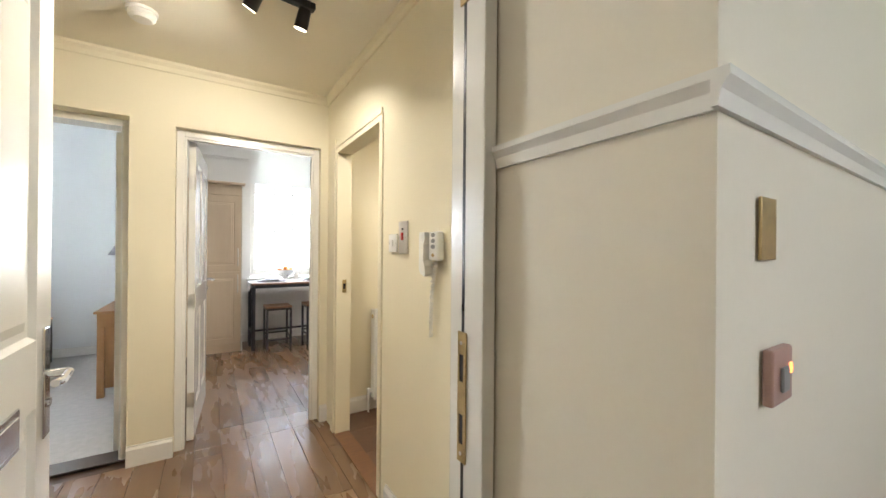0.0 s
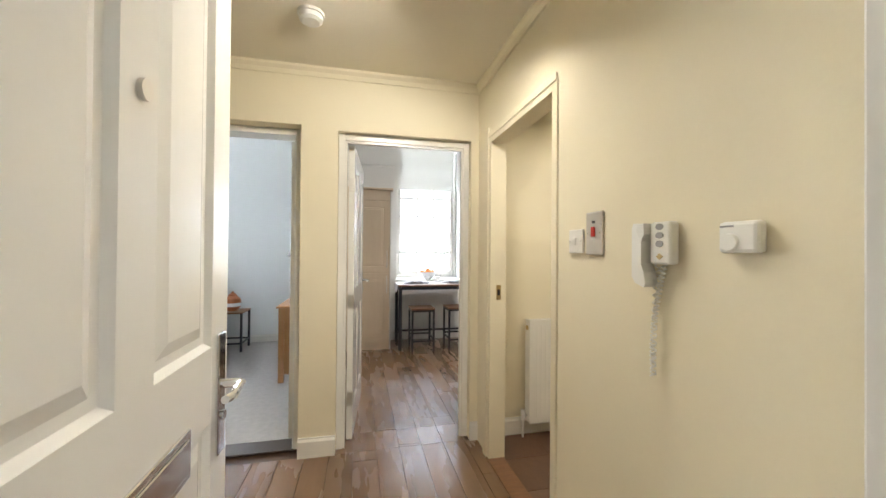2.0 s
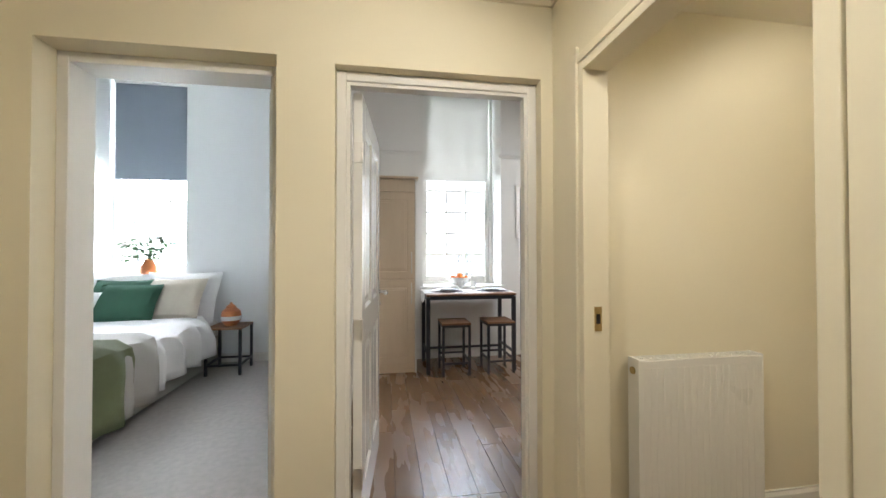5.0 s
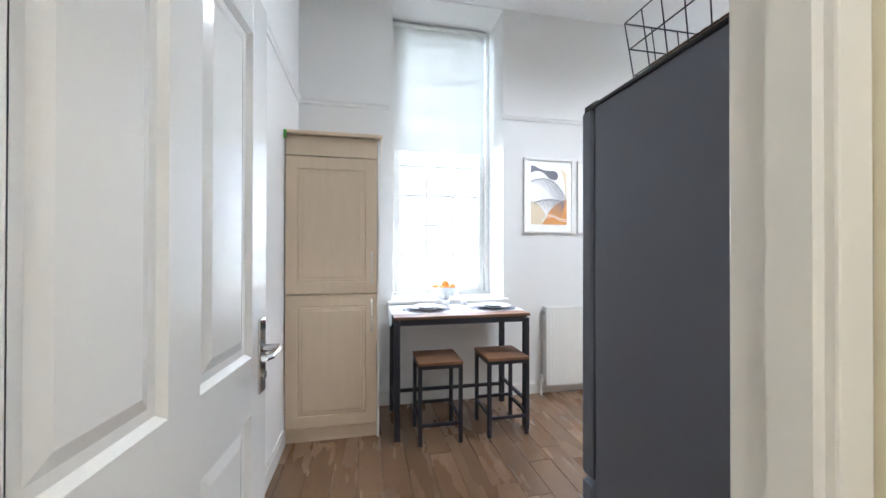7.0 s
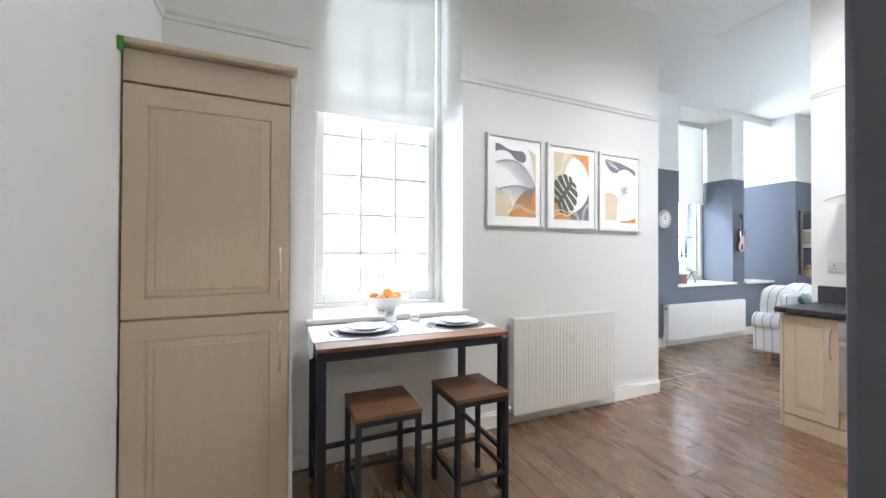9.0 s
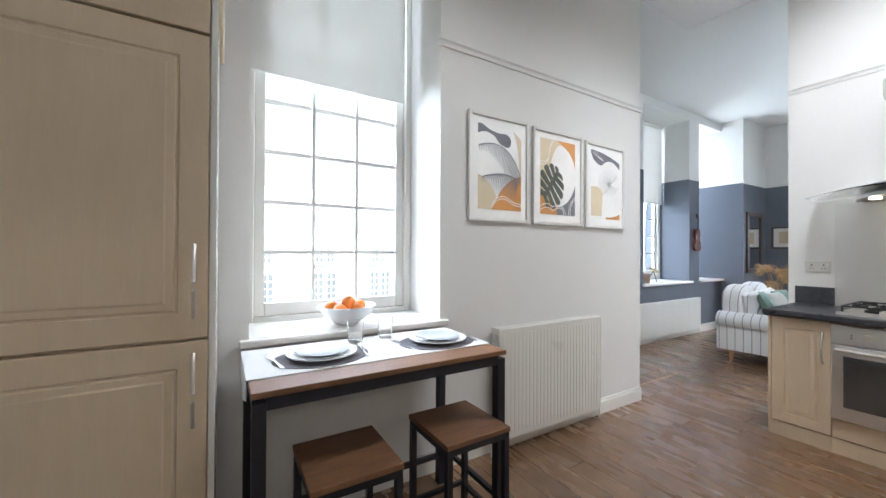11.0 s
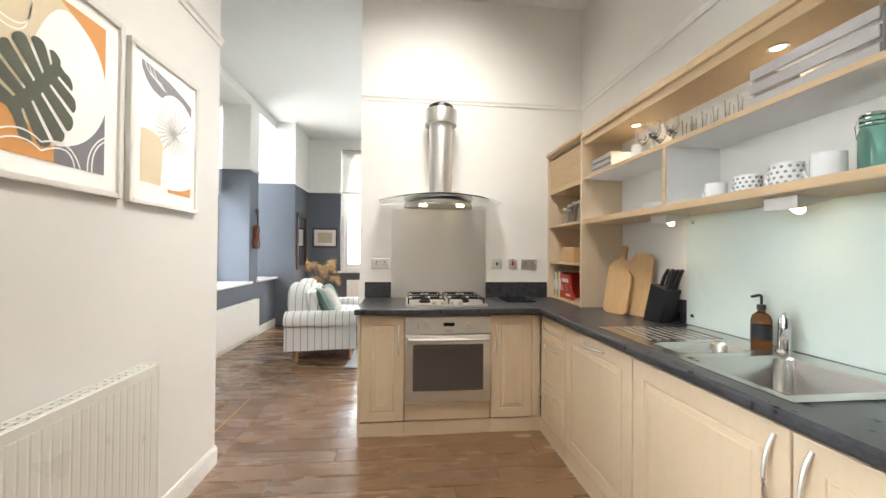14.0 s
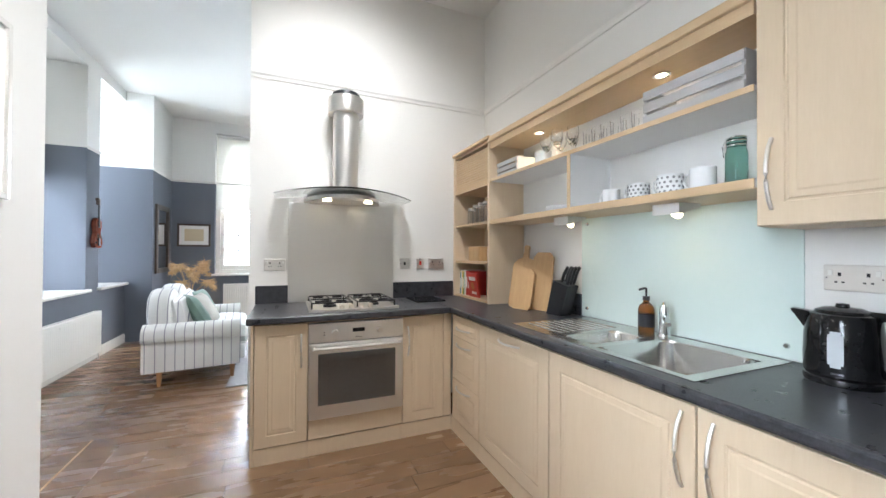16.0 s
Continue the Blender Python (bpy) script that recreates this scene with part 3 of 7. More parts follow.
def window(name, x0, x1, z0, z1, y, cols, rows, face=1, axis="x", f=0.07, step=0.0, label="white painted timber casement window with glazing bars"):
    """A glazed frame with bars; the frame stands between y and y + 0.07."""
    ob = thing(name, Matrix.Identity(4), label, "window")
    ob["kind"] = "structure"

    def bx(bm, a0, c0, lo, a1, c1, hi, bev=0.0):
        if axis == "x":
            box(bm, a0, c0, lo, a1, c1, hi, bev)
        else:
            box(bm, c0, a0, lo, c1, a1, hi, bev)
    bm = bm_new()
    bx(bm, x0, y, z0, x0 + f, y + 0.09, z1, 0.006)
    bx(bm, x1 - f, y, z0, x1, y + 0.09, z1, 0.006)
    bx(bm, x0 + f, y, z0, x1 - f, y + 0.09, z0 + f, 0.006)
    bx(bm, x0 + f, y, z1 - f, x1 - f, y + 0.09, z1, 0.006)
    part("window_frame", bm, "gloss", ob)
    s = 0.055
    bm = bm_new()
    a0, a1, b0, b1 = x0 + f, x1 - f, z0 + f, z1 - f
    g = 0.02 * face
    lo, hi = sorted((y + 0.015 + g, y + 0.06 + g))
    bx(bm, a0, lo, b0, a0 + s, hi, b1, 0.005)
    bx(bm, a1 - s, lo, b0, a1, hi, b1, 0.005)
    bx(bm, a0 + s, lo, b0, a1 - s, hi, b0 + s * 1.3, 0.005)
    bx(bm, a0 + s, lo, b1 - s, a1 - s, hi, b1, 0.005)
    part("sash", bm, "gloss", ob)
    a0, a1, b0, b1 = a0 + s, a1 - s, b0 + s * 1.3, b1 - s
    for i in range(1, cols):
        u = a0 + (a1 - a0) * i / cols
        bm = bm_new()
        bx(bm, u - 0.011, lo + 0.008, b0, u + 0.011, hi - 0.008, b1, 0.003)
        part("glazing_bar", bm, "gloss", ob)
    for j in range(1, rows):
        w = b0 + (step or (b1 - b0) / rows) * j
        bm = bm_new()
        bx(bm, a0, lo + 0.010, w - 0.011, a1, hi - 0.010, w + 0.011, 0.003)
        part("glazing_bar", bm, "gloss", ob)
    bm = bm_new()
    mid = (lo + hi) / 2
    bx(bm, a0 - 0.004, mid - 0.002, b0 - 0.004, a1 + 0.004, mid + 0.002, b1 + 0.004)
    pane = part("pane", bm, "pane", ob)
    pane.visible_shadow = False
    return ob


window("window_kitchen", 0.545, 1.525, 0.852, 3.44, 4.47, 3, 8, f=0.042, step=0.284)
window("window_bedroom", -3.12, -2.17, 0.98, 3.36, 4.62, 3, 8)
window("window_living", 5.42, 6.65, 0.82, 3.32, 5.61, 4, 8)
window("window_living_recess", 6.95, 7.70, 0.82, 3.32, 5.61, 2, 8)
window("window_living_end", 3.15, 4.25, 0.87, 3.25, 8.68, 4, 8, axis="y")
# added out of view behind the hob wall, to hold a daylight lamp
window("unseen_window_living_side", 1.3, 2.4, 0.87, 3.25, 8.68, 4, 8, axis="y")
# unseen stair window, added to carry the landing's daylight lamp
window("unseen_window_stair", 0.75, 1.85, 1.2, 2.7, -3.48, 3, 4)


def sill(name, x0, x1, y0, y1, z, t=0.035, axis="x"):
    bm = bm_new()
    if axis == "x":
        box(bm, x0 - 0.04, y0 - 0.045, z - t, x1 + 0.04, y0, z, 0.008)
        box(bm, x0 + 0.001, y0 - 0.001, z - t, x1 - 0.001, y1, z)
    else:
        box(bm, y0 - 0.045, x0 - 0.04, z - t, y0, x1 + 0.04, z, 0.008)
        box(bm, y0 - 0.001, x0 + 0.001, z - t, y1, x1 - 0.001, z)
    return tagged(part(name, bm, "gloss"), "white painted window sill board", "window sill", "", "structure")


sill("sill_kitchen", 0.545, 1.525, 4.083, 4.47, 0.866)
sill("sill_bedroom", -3.12, -2.17, 4.298, 4.62, 0.985)
sill("sill_living", 5.42, 6.65, 5.168, 5.61, 0.822)
sill("sill_living_recess", 6.95, 7.70, 5.168, 5.61, 0.822)
sill("sill_living_end", 3.15, 4.25, 8.578, 8.68, 0.872, axis="y")


def blind(x0, x1, z0, z1, y, cloth, label, axis="x"):
    ob = thing("roller_blind", Matrix.Identity(4), label, "roller blind")

    def bx(bm, a0, c0, lo, a1, c1, hi):
        if axis == "x":
            box(bm, a0, c0, lo, a1, c1, hi)
        else:
            box(bm, c0, a0, lo, c1, a1, hi)
    bm = bm_new()
    bx(bm, x0 + 0.01, y - 0.001, z0 + 0.01, x1 - 0.01, y + 0.001, z1 - 0.02)
    part("cloth", bm, cloth, ob)
    bm = bm_new()
    if axis == "x":
        cyl(bm, (x0, y, z1), (x1, y, z1), 0.022)
    else:
        cyl(bm, (y, x0, z1), (y, x1, z1), 0.022)
    part("roller", bm, "plastic", ob, smooth=True)
    bm = bm_new()
    bx(bm, x0 + 0.01, y - 0.006, z0 - 0.012, x1 - 0.01, y + 0.006, z0 + 0.01)
    part("bottom_bar", bm, cloth, ob)
    return ob


def thin_cloth(m):
    """Let the cloth of a blind glow where daylight stands behind it."""
    n, link = m.node_tree.nodes, m.node_tree.links.new
    tr, mx = n.new("ShaderNodeBsdfTranslucent"), n.new("ShaderNodeMixShader")
    tr.inputs[0].default_value = (0.85, 0.84, 0.8, 1)
    mx.inputs[0].default_value = 0.25
    link(n["Principled BSDF"].outputs[0], mx.inputs[1])
    link(tr.outputs[0], mx.inputs[2])
    link(mx.outputs[0], n["Material Output"].inputs[0])


thin_cloth(M["blind_white"])
blind(0.55, 1.47, 2.235, 3.41, 4.44, "blind_white", "white roller blind half drawn over the kitchen window")
blind(-3.09, -2.20, 2.17, 3.33, 4.58, "blind_grey", "slate grey roller blind half drawn over the bedroom window")
blind(5.45, 6.62, 2.05, 3.29, 5.57, "blind_white", "white roller blind half drawn over the living room window")
blind(3.18, 4.22, 1.98, 3.22, 8.64, "blind_white", "white roller blind half drawn over the end window", axis="y")


# ---- doors ----
def panel_leaf(ob, w, h, t, material, mid=0.95, gap=0.16):
    """A six panel door leaf in the plane y = 0..t, hinge at x = 0."""
    st = 0.105
    m = 0.10
    bm = bm_new()
    rows = [(0.20, mid - gap / 2), (mid + gap / 2, h - 0.12)]
    box(bm, 0, 0, 0, st, t, h, 0.003)
    box(bm, w - st, 0, 0, w, t, h, 0.003)
    box(bm, st, 0, 0, w - st, t, rows[0][0])
    box(bm, st, 0, rows[0][1], w - st, t, rows[1][0])
    box(bm, st, 0, rows[1][1], w - st, t, h)
    cx = w / 2
    for z0, z1 in rows:
        box(bm, cx - m / 2, 0, z0, cx + m / 2, t, z1)
    part("stiles_and_rails", bm, material, ob)
    for z0, z1 in rows:
        for a, b in ((st, cx - m / 2), (cx + m / 2, w - st)):
            bm = bm_new()
            for s, y in ((-1, 0.0), (1, t)):
                d = 0.013 * -s
                ring = []
                for ins, off in ((0.0, 0.0), (0.012, d), (0.03, d), (0.055, d * 0.35)):
                    ring.append([bm.verts.new(p) for p in ((a + ins, y + off, z0 + ins), (b - ins, y + off, z0 + ins), (b - ins, y + off, z1 - ins), (a + ins, y + off, z1 - ins))])
                for r0, r1 in zip(ring, ring[1:]):
                    for i in range(4):
                        bm.faces.new((r0[i], r0[(i + 1) % 4], r1[(i + 1) % 4], r1[i]))
                bm.faces.new(ring[-1])
            part("panel", bm, material, ob)


def lever(ob, x, y, z, side, h=0.17, way=-1):
    """A chrome lever handle on a back plate."""
    bm = bm_new()
    box(bm, x - 0.022, y, z - h * 0.6, x + 0.022, y + side * 0.008, z + h * 0.6, 0.003)
    plate = part("handle_plate", bm, "chrome", ob, "chrome handle plate")
    bm = bm_new()
    cyl(bm, (x, y, z + 0.02), (x, y + side * 0.05, z + 0.02), 0.011)
    tube(bm, [(x, y + side * 0.05, z + 0.02), (x + way * 0.03, y + side * 0.055, z + 0.024), (x + way * 0.08, y + side * 0.055, z + 0.018), (x + way * 0.115, y + side * 0.05, z + 0.022)], 0.0095)
    part("lever", bm, "chrome", plate, smooth=True)
    bm = bm_new()
    cyl(bm, (x, y + side * 0.006, z - 0.055), (x, y + side * 0.014, z - 0.055), 0.012)
    part("lock_cylinder", bm, "chrome", plate)


front = thing("front_door", pose(-0.292, -0.985, 0.008, 0, 0, 90.5), "white gloss six-panel front door standing open", "door")
panel_leaf(front, 0.80, 2.02, 0.044, "door_paint", 0.95, 0.17)
lever(front, 0.745, 0.0, 0.915, -1, 0.24)
lever(front, 0.745, 0.044, 0.92, 1, 0.2)
bm = bm_new()
cyl(bm, (0.405, -0.008, 1.50), (0.405, 0.05, 1.50), 0.017)
part("spyhole", bm, "nickel", front, "nickel door viewer", True)
bm = bm_new()
box(bm, 0.28, -0.006, 0.81, 0.58, 0.0, 0.905, 0.002)
letter = part("letter_plate", bm, "chrome", front, "chrome letter plate")
bm = bm_new()
box(bm, 0.295, -0.010, 0.825, 0.565, -0.006, 0.89, 0.002)
part("flap", bm, "chrome", letter)

kdoor = thing("kitchen_door", pose(-0.010, 1.313, 0.008, 0, 0, 85.6), "white gloss six-panel kitchen door standing open", "door")
panel_leaf(kdoor, 0.82, 1.965, 0.04, "door_paint", 0.92, 0.15)
lever(kdoor, 0.775, 0.0, 0.985, -1)
lever(kdoor, 0.775, 0.04, 0.985, 1)
for z in (0.27, 0.92, 1.70):
    bm = bm_new()
    box(bm, -0.003, 0.002, z - 0.045, 0.0, 0.038, z + 0.045)
    cyl(bm, (-0.006, 0.0, z - 0.045), (-0.006, 0.0, z + 0.045), 0.006)
    part("hinge", bm, "nickel", kdoor, "satin nickel hinge")
bdoor = thing("bedroom_door", pose(-0.386, 1.41, 0.008, 0, 0, 92), "white gloss six-panel bedroom door standing open", "door")
panel_leaf(bdoor, 0.73, 1.985, 0.04, "door_paint", 0.92, 0.15)
lever(bdoor, 0.685, 0.0, 0.95, -1)

# ---- radiators ----


def radiator(m, w, h, label, fins=None, d=0.07):
    ob = thing("radiator", m, label, "radiator")
    bm = bm_new()
    n = int(w / 0.033)
    box(bm, 0, 0, 0, w, 0.014, h, 0.003)
    rib = [(0.012, 0.006), (0.012, -0.0006)]
    for i in range(n):
        x = 0.02 + (w - 0.04) * (i + 0.5) / n
        rib += [(x - 0.0145, -0.0006), (x - 0.0105, -0.0021), (x + 0.0105, -0.0021), (x + 0.0145, -0.0006)]
    rib += [(w - 0.012, -0.0006), (w - 0.012, 0.006)]
    prism(bm, rib, 0.035, h - 0.035, "z")
    part("front_panel", bm, "enamel", ob)
    bm = bm_new()
    box(bm, 0, d - 0.01, 0, w, d, h, 0.003)
    part("back_panel", bm, "enamel", ob)
    for x in (-0.004, w - 0.002):
        bm = bm_new()
        box(bm, x, -0.001, 0.01, x + 0.006, d + 0.001, h + 0.004, 0.002)
        part("side_cover", bm, "enamel", ob)
    bm = bm_new()
    for k in range(3):
        y = 0.01 + (d - 0.02) * k / 2
        box(bm, 0.006, y - 0.003, h - 0.01, w - 0.006, y + 0.003, h + 0.003)
    for i in range(n + 1):
        x = 0.008 + (w - 0.016) * i / n
        box(bm, x - 0.004, 0.012, h - 0.012, x + 0.004, d - 0.008, h + 0.001)
    part("top_grille", bm, "enamel", ob)
    bm = bm_new()
    cyl(bm, (-0.010, d * 0.5, h - 0.05), (0.0, d * 0.5, h - 0.05), 0.016)
    part("end_plug", bm, "brass" if "small tiled" in label else "chrome", ob)
    bm = bm_new()
    tube(bm, [(-0.0, d * 0.5, 0.05), (-0.03, d * 0.5, 0.05), (-0.035, d * 0.5, 0.03), (-0.035, d * 0.5, -m.translation.z)], 0.008)
    cyl(bm, (-0.035, d * 0.5, 0.02), (-0.035, d * 0.5, 0.09), 0.015)
    part("valve", bm, "plastic", ob, smooth=True)
    bm = bm_new()
    tube(bm, [(w, d * 0.5, 0.05), (w + 0.03, d * 0.5, 0.05), (w + 0.035, d * 0.5, 0.03), (w + 0.035, d * 0.5, -m.translation.z)], 0.008)
    part("pipe", bm, "plastic", ob, smooth=True)
    for x in (w * 0.2, w * 0.8):
        part("bracket", box(bm_new(), x - 0.02, d - 0.004, 0.1, x + 0.02, d + 0.022, h - 0.1), "enamel", ob)
    return ob


radiator(pose(1.90, 3.995, 0.09), 0.97, 0.69, "cream panel radiator under the framed prints")
radiator(pose(5.08, 5.08, 0.09), 1.72, 0.47, "long white panel radiator under the living room window")
radiator(pose(1.165, 1.085, 0.10), 0.62, 0.70, "cream panel radiator in the small tiled room")
radiator(pose(8.49, 4.10, 0.12, 0, 0, -90), 1.0, 0.58, "white panel radiator under the end window")

# ---- kitchen units ----


def slab_door(bm, w, h, t=0.02, m=0.07, g=0.006, groove=True):
    """A cabinet front in x, z with its face towards -y and a routed panel line, in one skin."""
    e = 0.002
    rings = [(0.0, t), (0.0, e), (e, 0.0)]
    if groove and w > 0.16 and h > 0.12:
        m = min(m, h * 0.22, w * 0.22)
        rings += [(m, 0.0), (m + 0.003, 0.004), (m + 0.008, 0.004), (m + 0.012, 0.0), (m + 0.03, -0.001), (m + 0.036, -0.003)]
    made_rings = [[bm.verts.new(p) for p in ((q, y, q), (w - q, y, q), (w - q, y, h - q), (q, y, h - q))] for q, y in rings]
    for a, b in zip(made_rings, made_rings[1:]):
        for i in range(4):
            bm.faces.new((a[i], a[(i + 1) % 4], b[(i + 1) % 4], b[i]))
    bm.faces.new(made_rings[0])
    bm.faces.new(made_rings[-1])
    return bm


def bow_handle(x, z, length, upright=True, out=0.032):
    bm = bm_new()
    pts = []
    for i in range(9):
        u = i / 8
        s = (u - 0.5) * length
        o = -out * math.sin(math.pi * u) ** 0.7 - 0.002
        pts.append((x, o, z + s) if upright else (x + s, o, z))
    tube(bm, pts, 0.006, 8)
    return bm


def unit(name, m, w, h, d, fronts, label, category="kitchen cabinet", z0=0.10, plinth=True, group="kitchen base units", low=0.0):
    """A cabinet; front at y = 0, depth d. fronts: (x, z, w, h, handle) with handle (x, z, length, upright) or None."""
    ob = thing(name, m, label, category, group)
    bm = bm_new()
    box(bm, 0.0, 0.021, z0, w, d, z0 + h - low)
    if low:
        box(bm, 0.0, 0.021, z0 + h - low, w, 0.04, z0 + h)
    part("body", bm, "maple", ob)
    if plinth:
        bm = bm_new()
        box(bm, 0.0, 0.004, 0.0, w, 0.020, z0 - 0.004)
        part("plinth", bm, "maple", ob)
    for x, z, fw, fh, hd in fronts:
        bm = slab_door(bm_new(), fw - 0.004, fh - 0.004)
        dr = part("drawer_front" if "drawer" in name else "door", bm, "maple", ob)
        dr.location = (x + 0.002, 0, z + 0.002)
        if hd:
            part("handle", bow_handle(*hd), "nickel", dr, "bowed satin nickel handle", True)
    return ob


# tall fridge housing beside the window
tall = thing("tall_cabinet", pose(-0.193, 3.57, 0), "tall pale maple larder cabinet beside the window", "kitchen cabinet")
part("body", box(bm_new(), 0.0, 0.021, 0.10, 0.6, 0.505, 2.056), "maple", tall)
part("plinth", box(bm_new(), 0.0, 0.022, 0.0, 0.6, 0.04, 0.10), "maple", tall)
part("cornice", box(bm_new(), -0.004, -0.03, 2.056, 0.635, 0.51, 2.08, 0.006), "maple", tall)
for z0, z1, hz in ((0.10, 0.99, 0.74), (0.995, 1.915, 0.17), (1.92, 2.053, None)):
    dr = part("door", slab_door(bm_new(), 0.596, z1 - z0 - 0.005, m=0.075, groove=hz is not None), "maple", tall)
    dr.location = (0.002, 0, z0)
    if hz:
        part("handle", bow_handle(0.56, hz, 0.22), "nickel", dr, "bowed satin nickel handle", True)
part("side_panel", box(bm_new(), 0.601, 0.0, 0.0, 0.618, 0.5, 2.044), "gloss", tall, "white side panel")

# fridge freezer beside the door, front towards the window
fr = thing("fridge_freezer", pose(0.975, 1.475, 0), "tall dark grey fridge freezer beside the kitchen door", "fridge freezer")
part("body", box(bm_new(), 0.0, 0.0, 0.03, 0.575, 0.45, 1.695, 0.006), "fridge", fr)
part("door", box(bm_new(), -0.002, 0.457, 0.62, 0.577, 0.515, 1.70, 0.012), "fridge", fr)
part("door", box(bm_new(), -0.002, 0.457, 0.04, 0.577, 0.515, 0.605, 0.012), "fridge", fr)
part("seal", box(bm_new(), 0.008, 0.449, 0.045, 0.567, 0.458, 1.69), "black", fr)
part("top_cover", box(bm_new(), -0.003, -0.001, 1.695, 0.578, 0.452, 1.706, 0.004), "black", fr)
for x in (0.05, 0.52):
    bm = bm_new()
    cyl(bm, (x, 0.40, 0.0), (x, 0.40, 0.035), 0.018)
    part("foot", bm, "black", fr)
bm = bm_new()
box(bm, -0.001, 0.44, 1.69, 0.03, 0.50, 1.712, 0.004)
part("hinge_cover", bm, "black", fr)

# base units: hob run, fronts towards -x
HX = 3.752
unit("base_unit", pose(HX, 3.275, 0, 0, 0, -90), 0.296, 0.72, 0.60, [(0, 0.10, 0.296, 0.72, (0.255, 0.55, 0.2, True))], "narrow pale maple base cabinet beside the oven")
ov = unit("oven_housing", pose(HX, 2.978, 0, 0, 0, -90), 0.598, 0.72, 0.60, [], "pale maple oven housing with a filler panel")
fill = part("filler_panel", slab_door(bm_new(), 0.594, 0.115, groove=False), "maple", ov)
fill.location = (0.002, 0, 0.102)
unit("base_unit", pose(HX, 2.379, 0, 0, 0, -90), 0.298, 0.72, 0.60, [(0, 0.10, 0.298, 0.72, (0.035, 0.55, 0.2, True))], "narrow pale maple base cabinet beside the corner")
cp = thing("corner_post", pose(HX, 2.08, 0, 0, 0, -90), "pale maple filler post in the cabinet corner", "cabinet panel")
part("post", box(bm_new(), 0.0, 0.0, 0.10, 0.061, 0.02, 0.82, 0.002), "maple", cp)
part("plinth", box(bm_new(), 0.0, 0.004, 0.0, 0.072, 0.020, 0.096), "maple", cp)
part("plinth_return", box(bm_new(), 0.060, -0.025, 0.0, 0.073, 0.0035, 0.096), "maple", cp)
ep = thing("end_panel", pose(HX, 3.293, 0, 0, 0, -90), "pale maple end panel closing the hob run", "cabinet panel")
part("panel", box(bm_new(), 0.0, -0.002, 0.0, 0.017, 0.62, 0.822, 0.002), "maple", ep)

# oven
oven = thing("built_in_oven", pose(HX, 2.976, 0, 0, 0, -90), "stainless steel built-in oven with a dark glass door", "oven")
part("control_panel", box(bm_new(), 0.0, -0.022, 0.695, 0.594, 0.02, 0.812, 0.004), "steel", oven)
door = part("oven_door", box(bm_new(), 0.0, -0.024, 0.225, 0.594, 0.02, 0.690, 0.006), "steel", oven)
part("door_glass", box(bm_new(), 0.055, -0.027, 0.31, 0.54, -0.023, 0.625, 0.003), "oven_glass", door, "dark oven door glass")
bm = bm_new()
box(bm, 0.115, -0.0285, 0.355, 0.475, -0.0265, 0.585, 0.001)
part("inner_window", bm, "oven_glass", door)
bm = bm_new()
tube(bm, [(0.03, -0.024, 0.66), (0.03, -0.058, 0.662), (0.08, -0.062, 0.662), (0.51, -0.062, 0.662), (0.565, -0.058, 0.662), (0.565, -0.024, 0.66)], 0.010)
part("oven_handle", bm, "nickel", door, "steel bar handle", True)
for x in (0.155, 0.435):
    bm = bm_new()
    cyl(bm, (x, -0.022, 0.752), (x, -0.046, 0.752), 0.021, 0.018, 20)
    box(bm, x - 0.003, -0.05, 0.735, x + 0.003, -0.045, 0.77)
    part("knob", bm, "nickel", oven, smooth=True)
part("display", box(bm_new(), 0.262, -0.024, 0.748, 0.338, -0.0215, 0.772), "gloss_black", oven, "black clock display")
for x, z in ((0.09, 0.757), (0.09, 0.74), (0.285, 0.715), (0.30, 0.715), (0.315, 0.715)):
    part("marking", cyl(bm_new(), (x, -0.0215, z), (x, -0.0235, z), 0.004, seg=10), "gloss_black", oven)

# sink run, fronts towards +y
SY = 2.022
unit("drawer_unit", pose(3.727, SY, 0, 0, 0, 180), 0.39, 0.72, 0.60, [(0.0, 0.675, 0.39, 0.145, (0.174, 0.065, 0.2, False)), (0.0, 0.378, 0.39, 0.297, (0.174, 0.25, 0.2, False)), (0.0, 0.10, 0.39, 0.278, (0.174, 0.235, 0.2, False))], "pale maple three-drawer unit beside the corner", "drawer unit")
unit("base_unit", pose(3.335, SY, 0, 0, 0, 180), 0.649, 0.72, 0.60, [(0, 0.10, 0.649, 0.72, (0.327, 0.675, 0.2, False))], "pale maple pull-out base cabinet below the drainer", low=0.2)
unit("base_unit", pose(2.684, SY, 0, 0, 0, 180), 0.640, 0.72, 0.60, [(0, 0.10, 0.640, 0.72, (0.598, 0.58, 0.22, True))], "pale maple base cabinet below the sink bowls", low=0.2)
unit("base_unit", pose(2.042, SY, 0, 0, 0, 180), 0.465, 0.72, 0.60, [(0, 0.10, 0.465, 0.72, (0.045, 0.58, 0.22, True))], "pale maple base cabinet beside the fridge freezer")

# worktop with a rounded front edge, cut out for the sink
WT, WB = 0.868, 0.828
wt = thing("worktop", Matrix.Identity(4), "dark grey speckled laminate worktop on the base units", "worktop")
bm = bm_new()
box(bm, 3.715, 2.042, WB, 4.373, 3.315, WT, 0.009, 3)
part("hob_run_top", bm, "worktop", wt)
sx0, sx1, sy0 = 2.10, 3.035, 1.465
bm = bm_new()
prism(bm, [(1.962, WB), (2.032, WB), (2.039, WB + 0.004), (2.042, WB + 0.011), (2.042, WT - 0.011), (2.039, WT - 0.004), (2.032, WT), (1.962, WT)], 1.575, 3.7145, "x")
box(bm, 1.575, 1.413, WB, sx0, 1.962, WT)
box(bm, sx1, 1.413, WB, 3.7145, 1.962, WT)
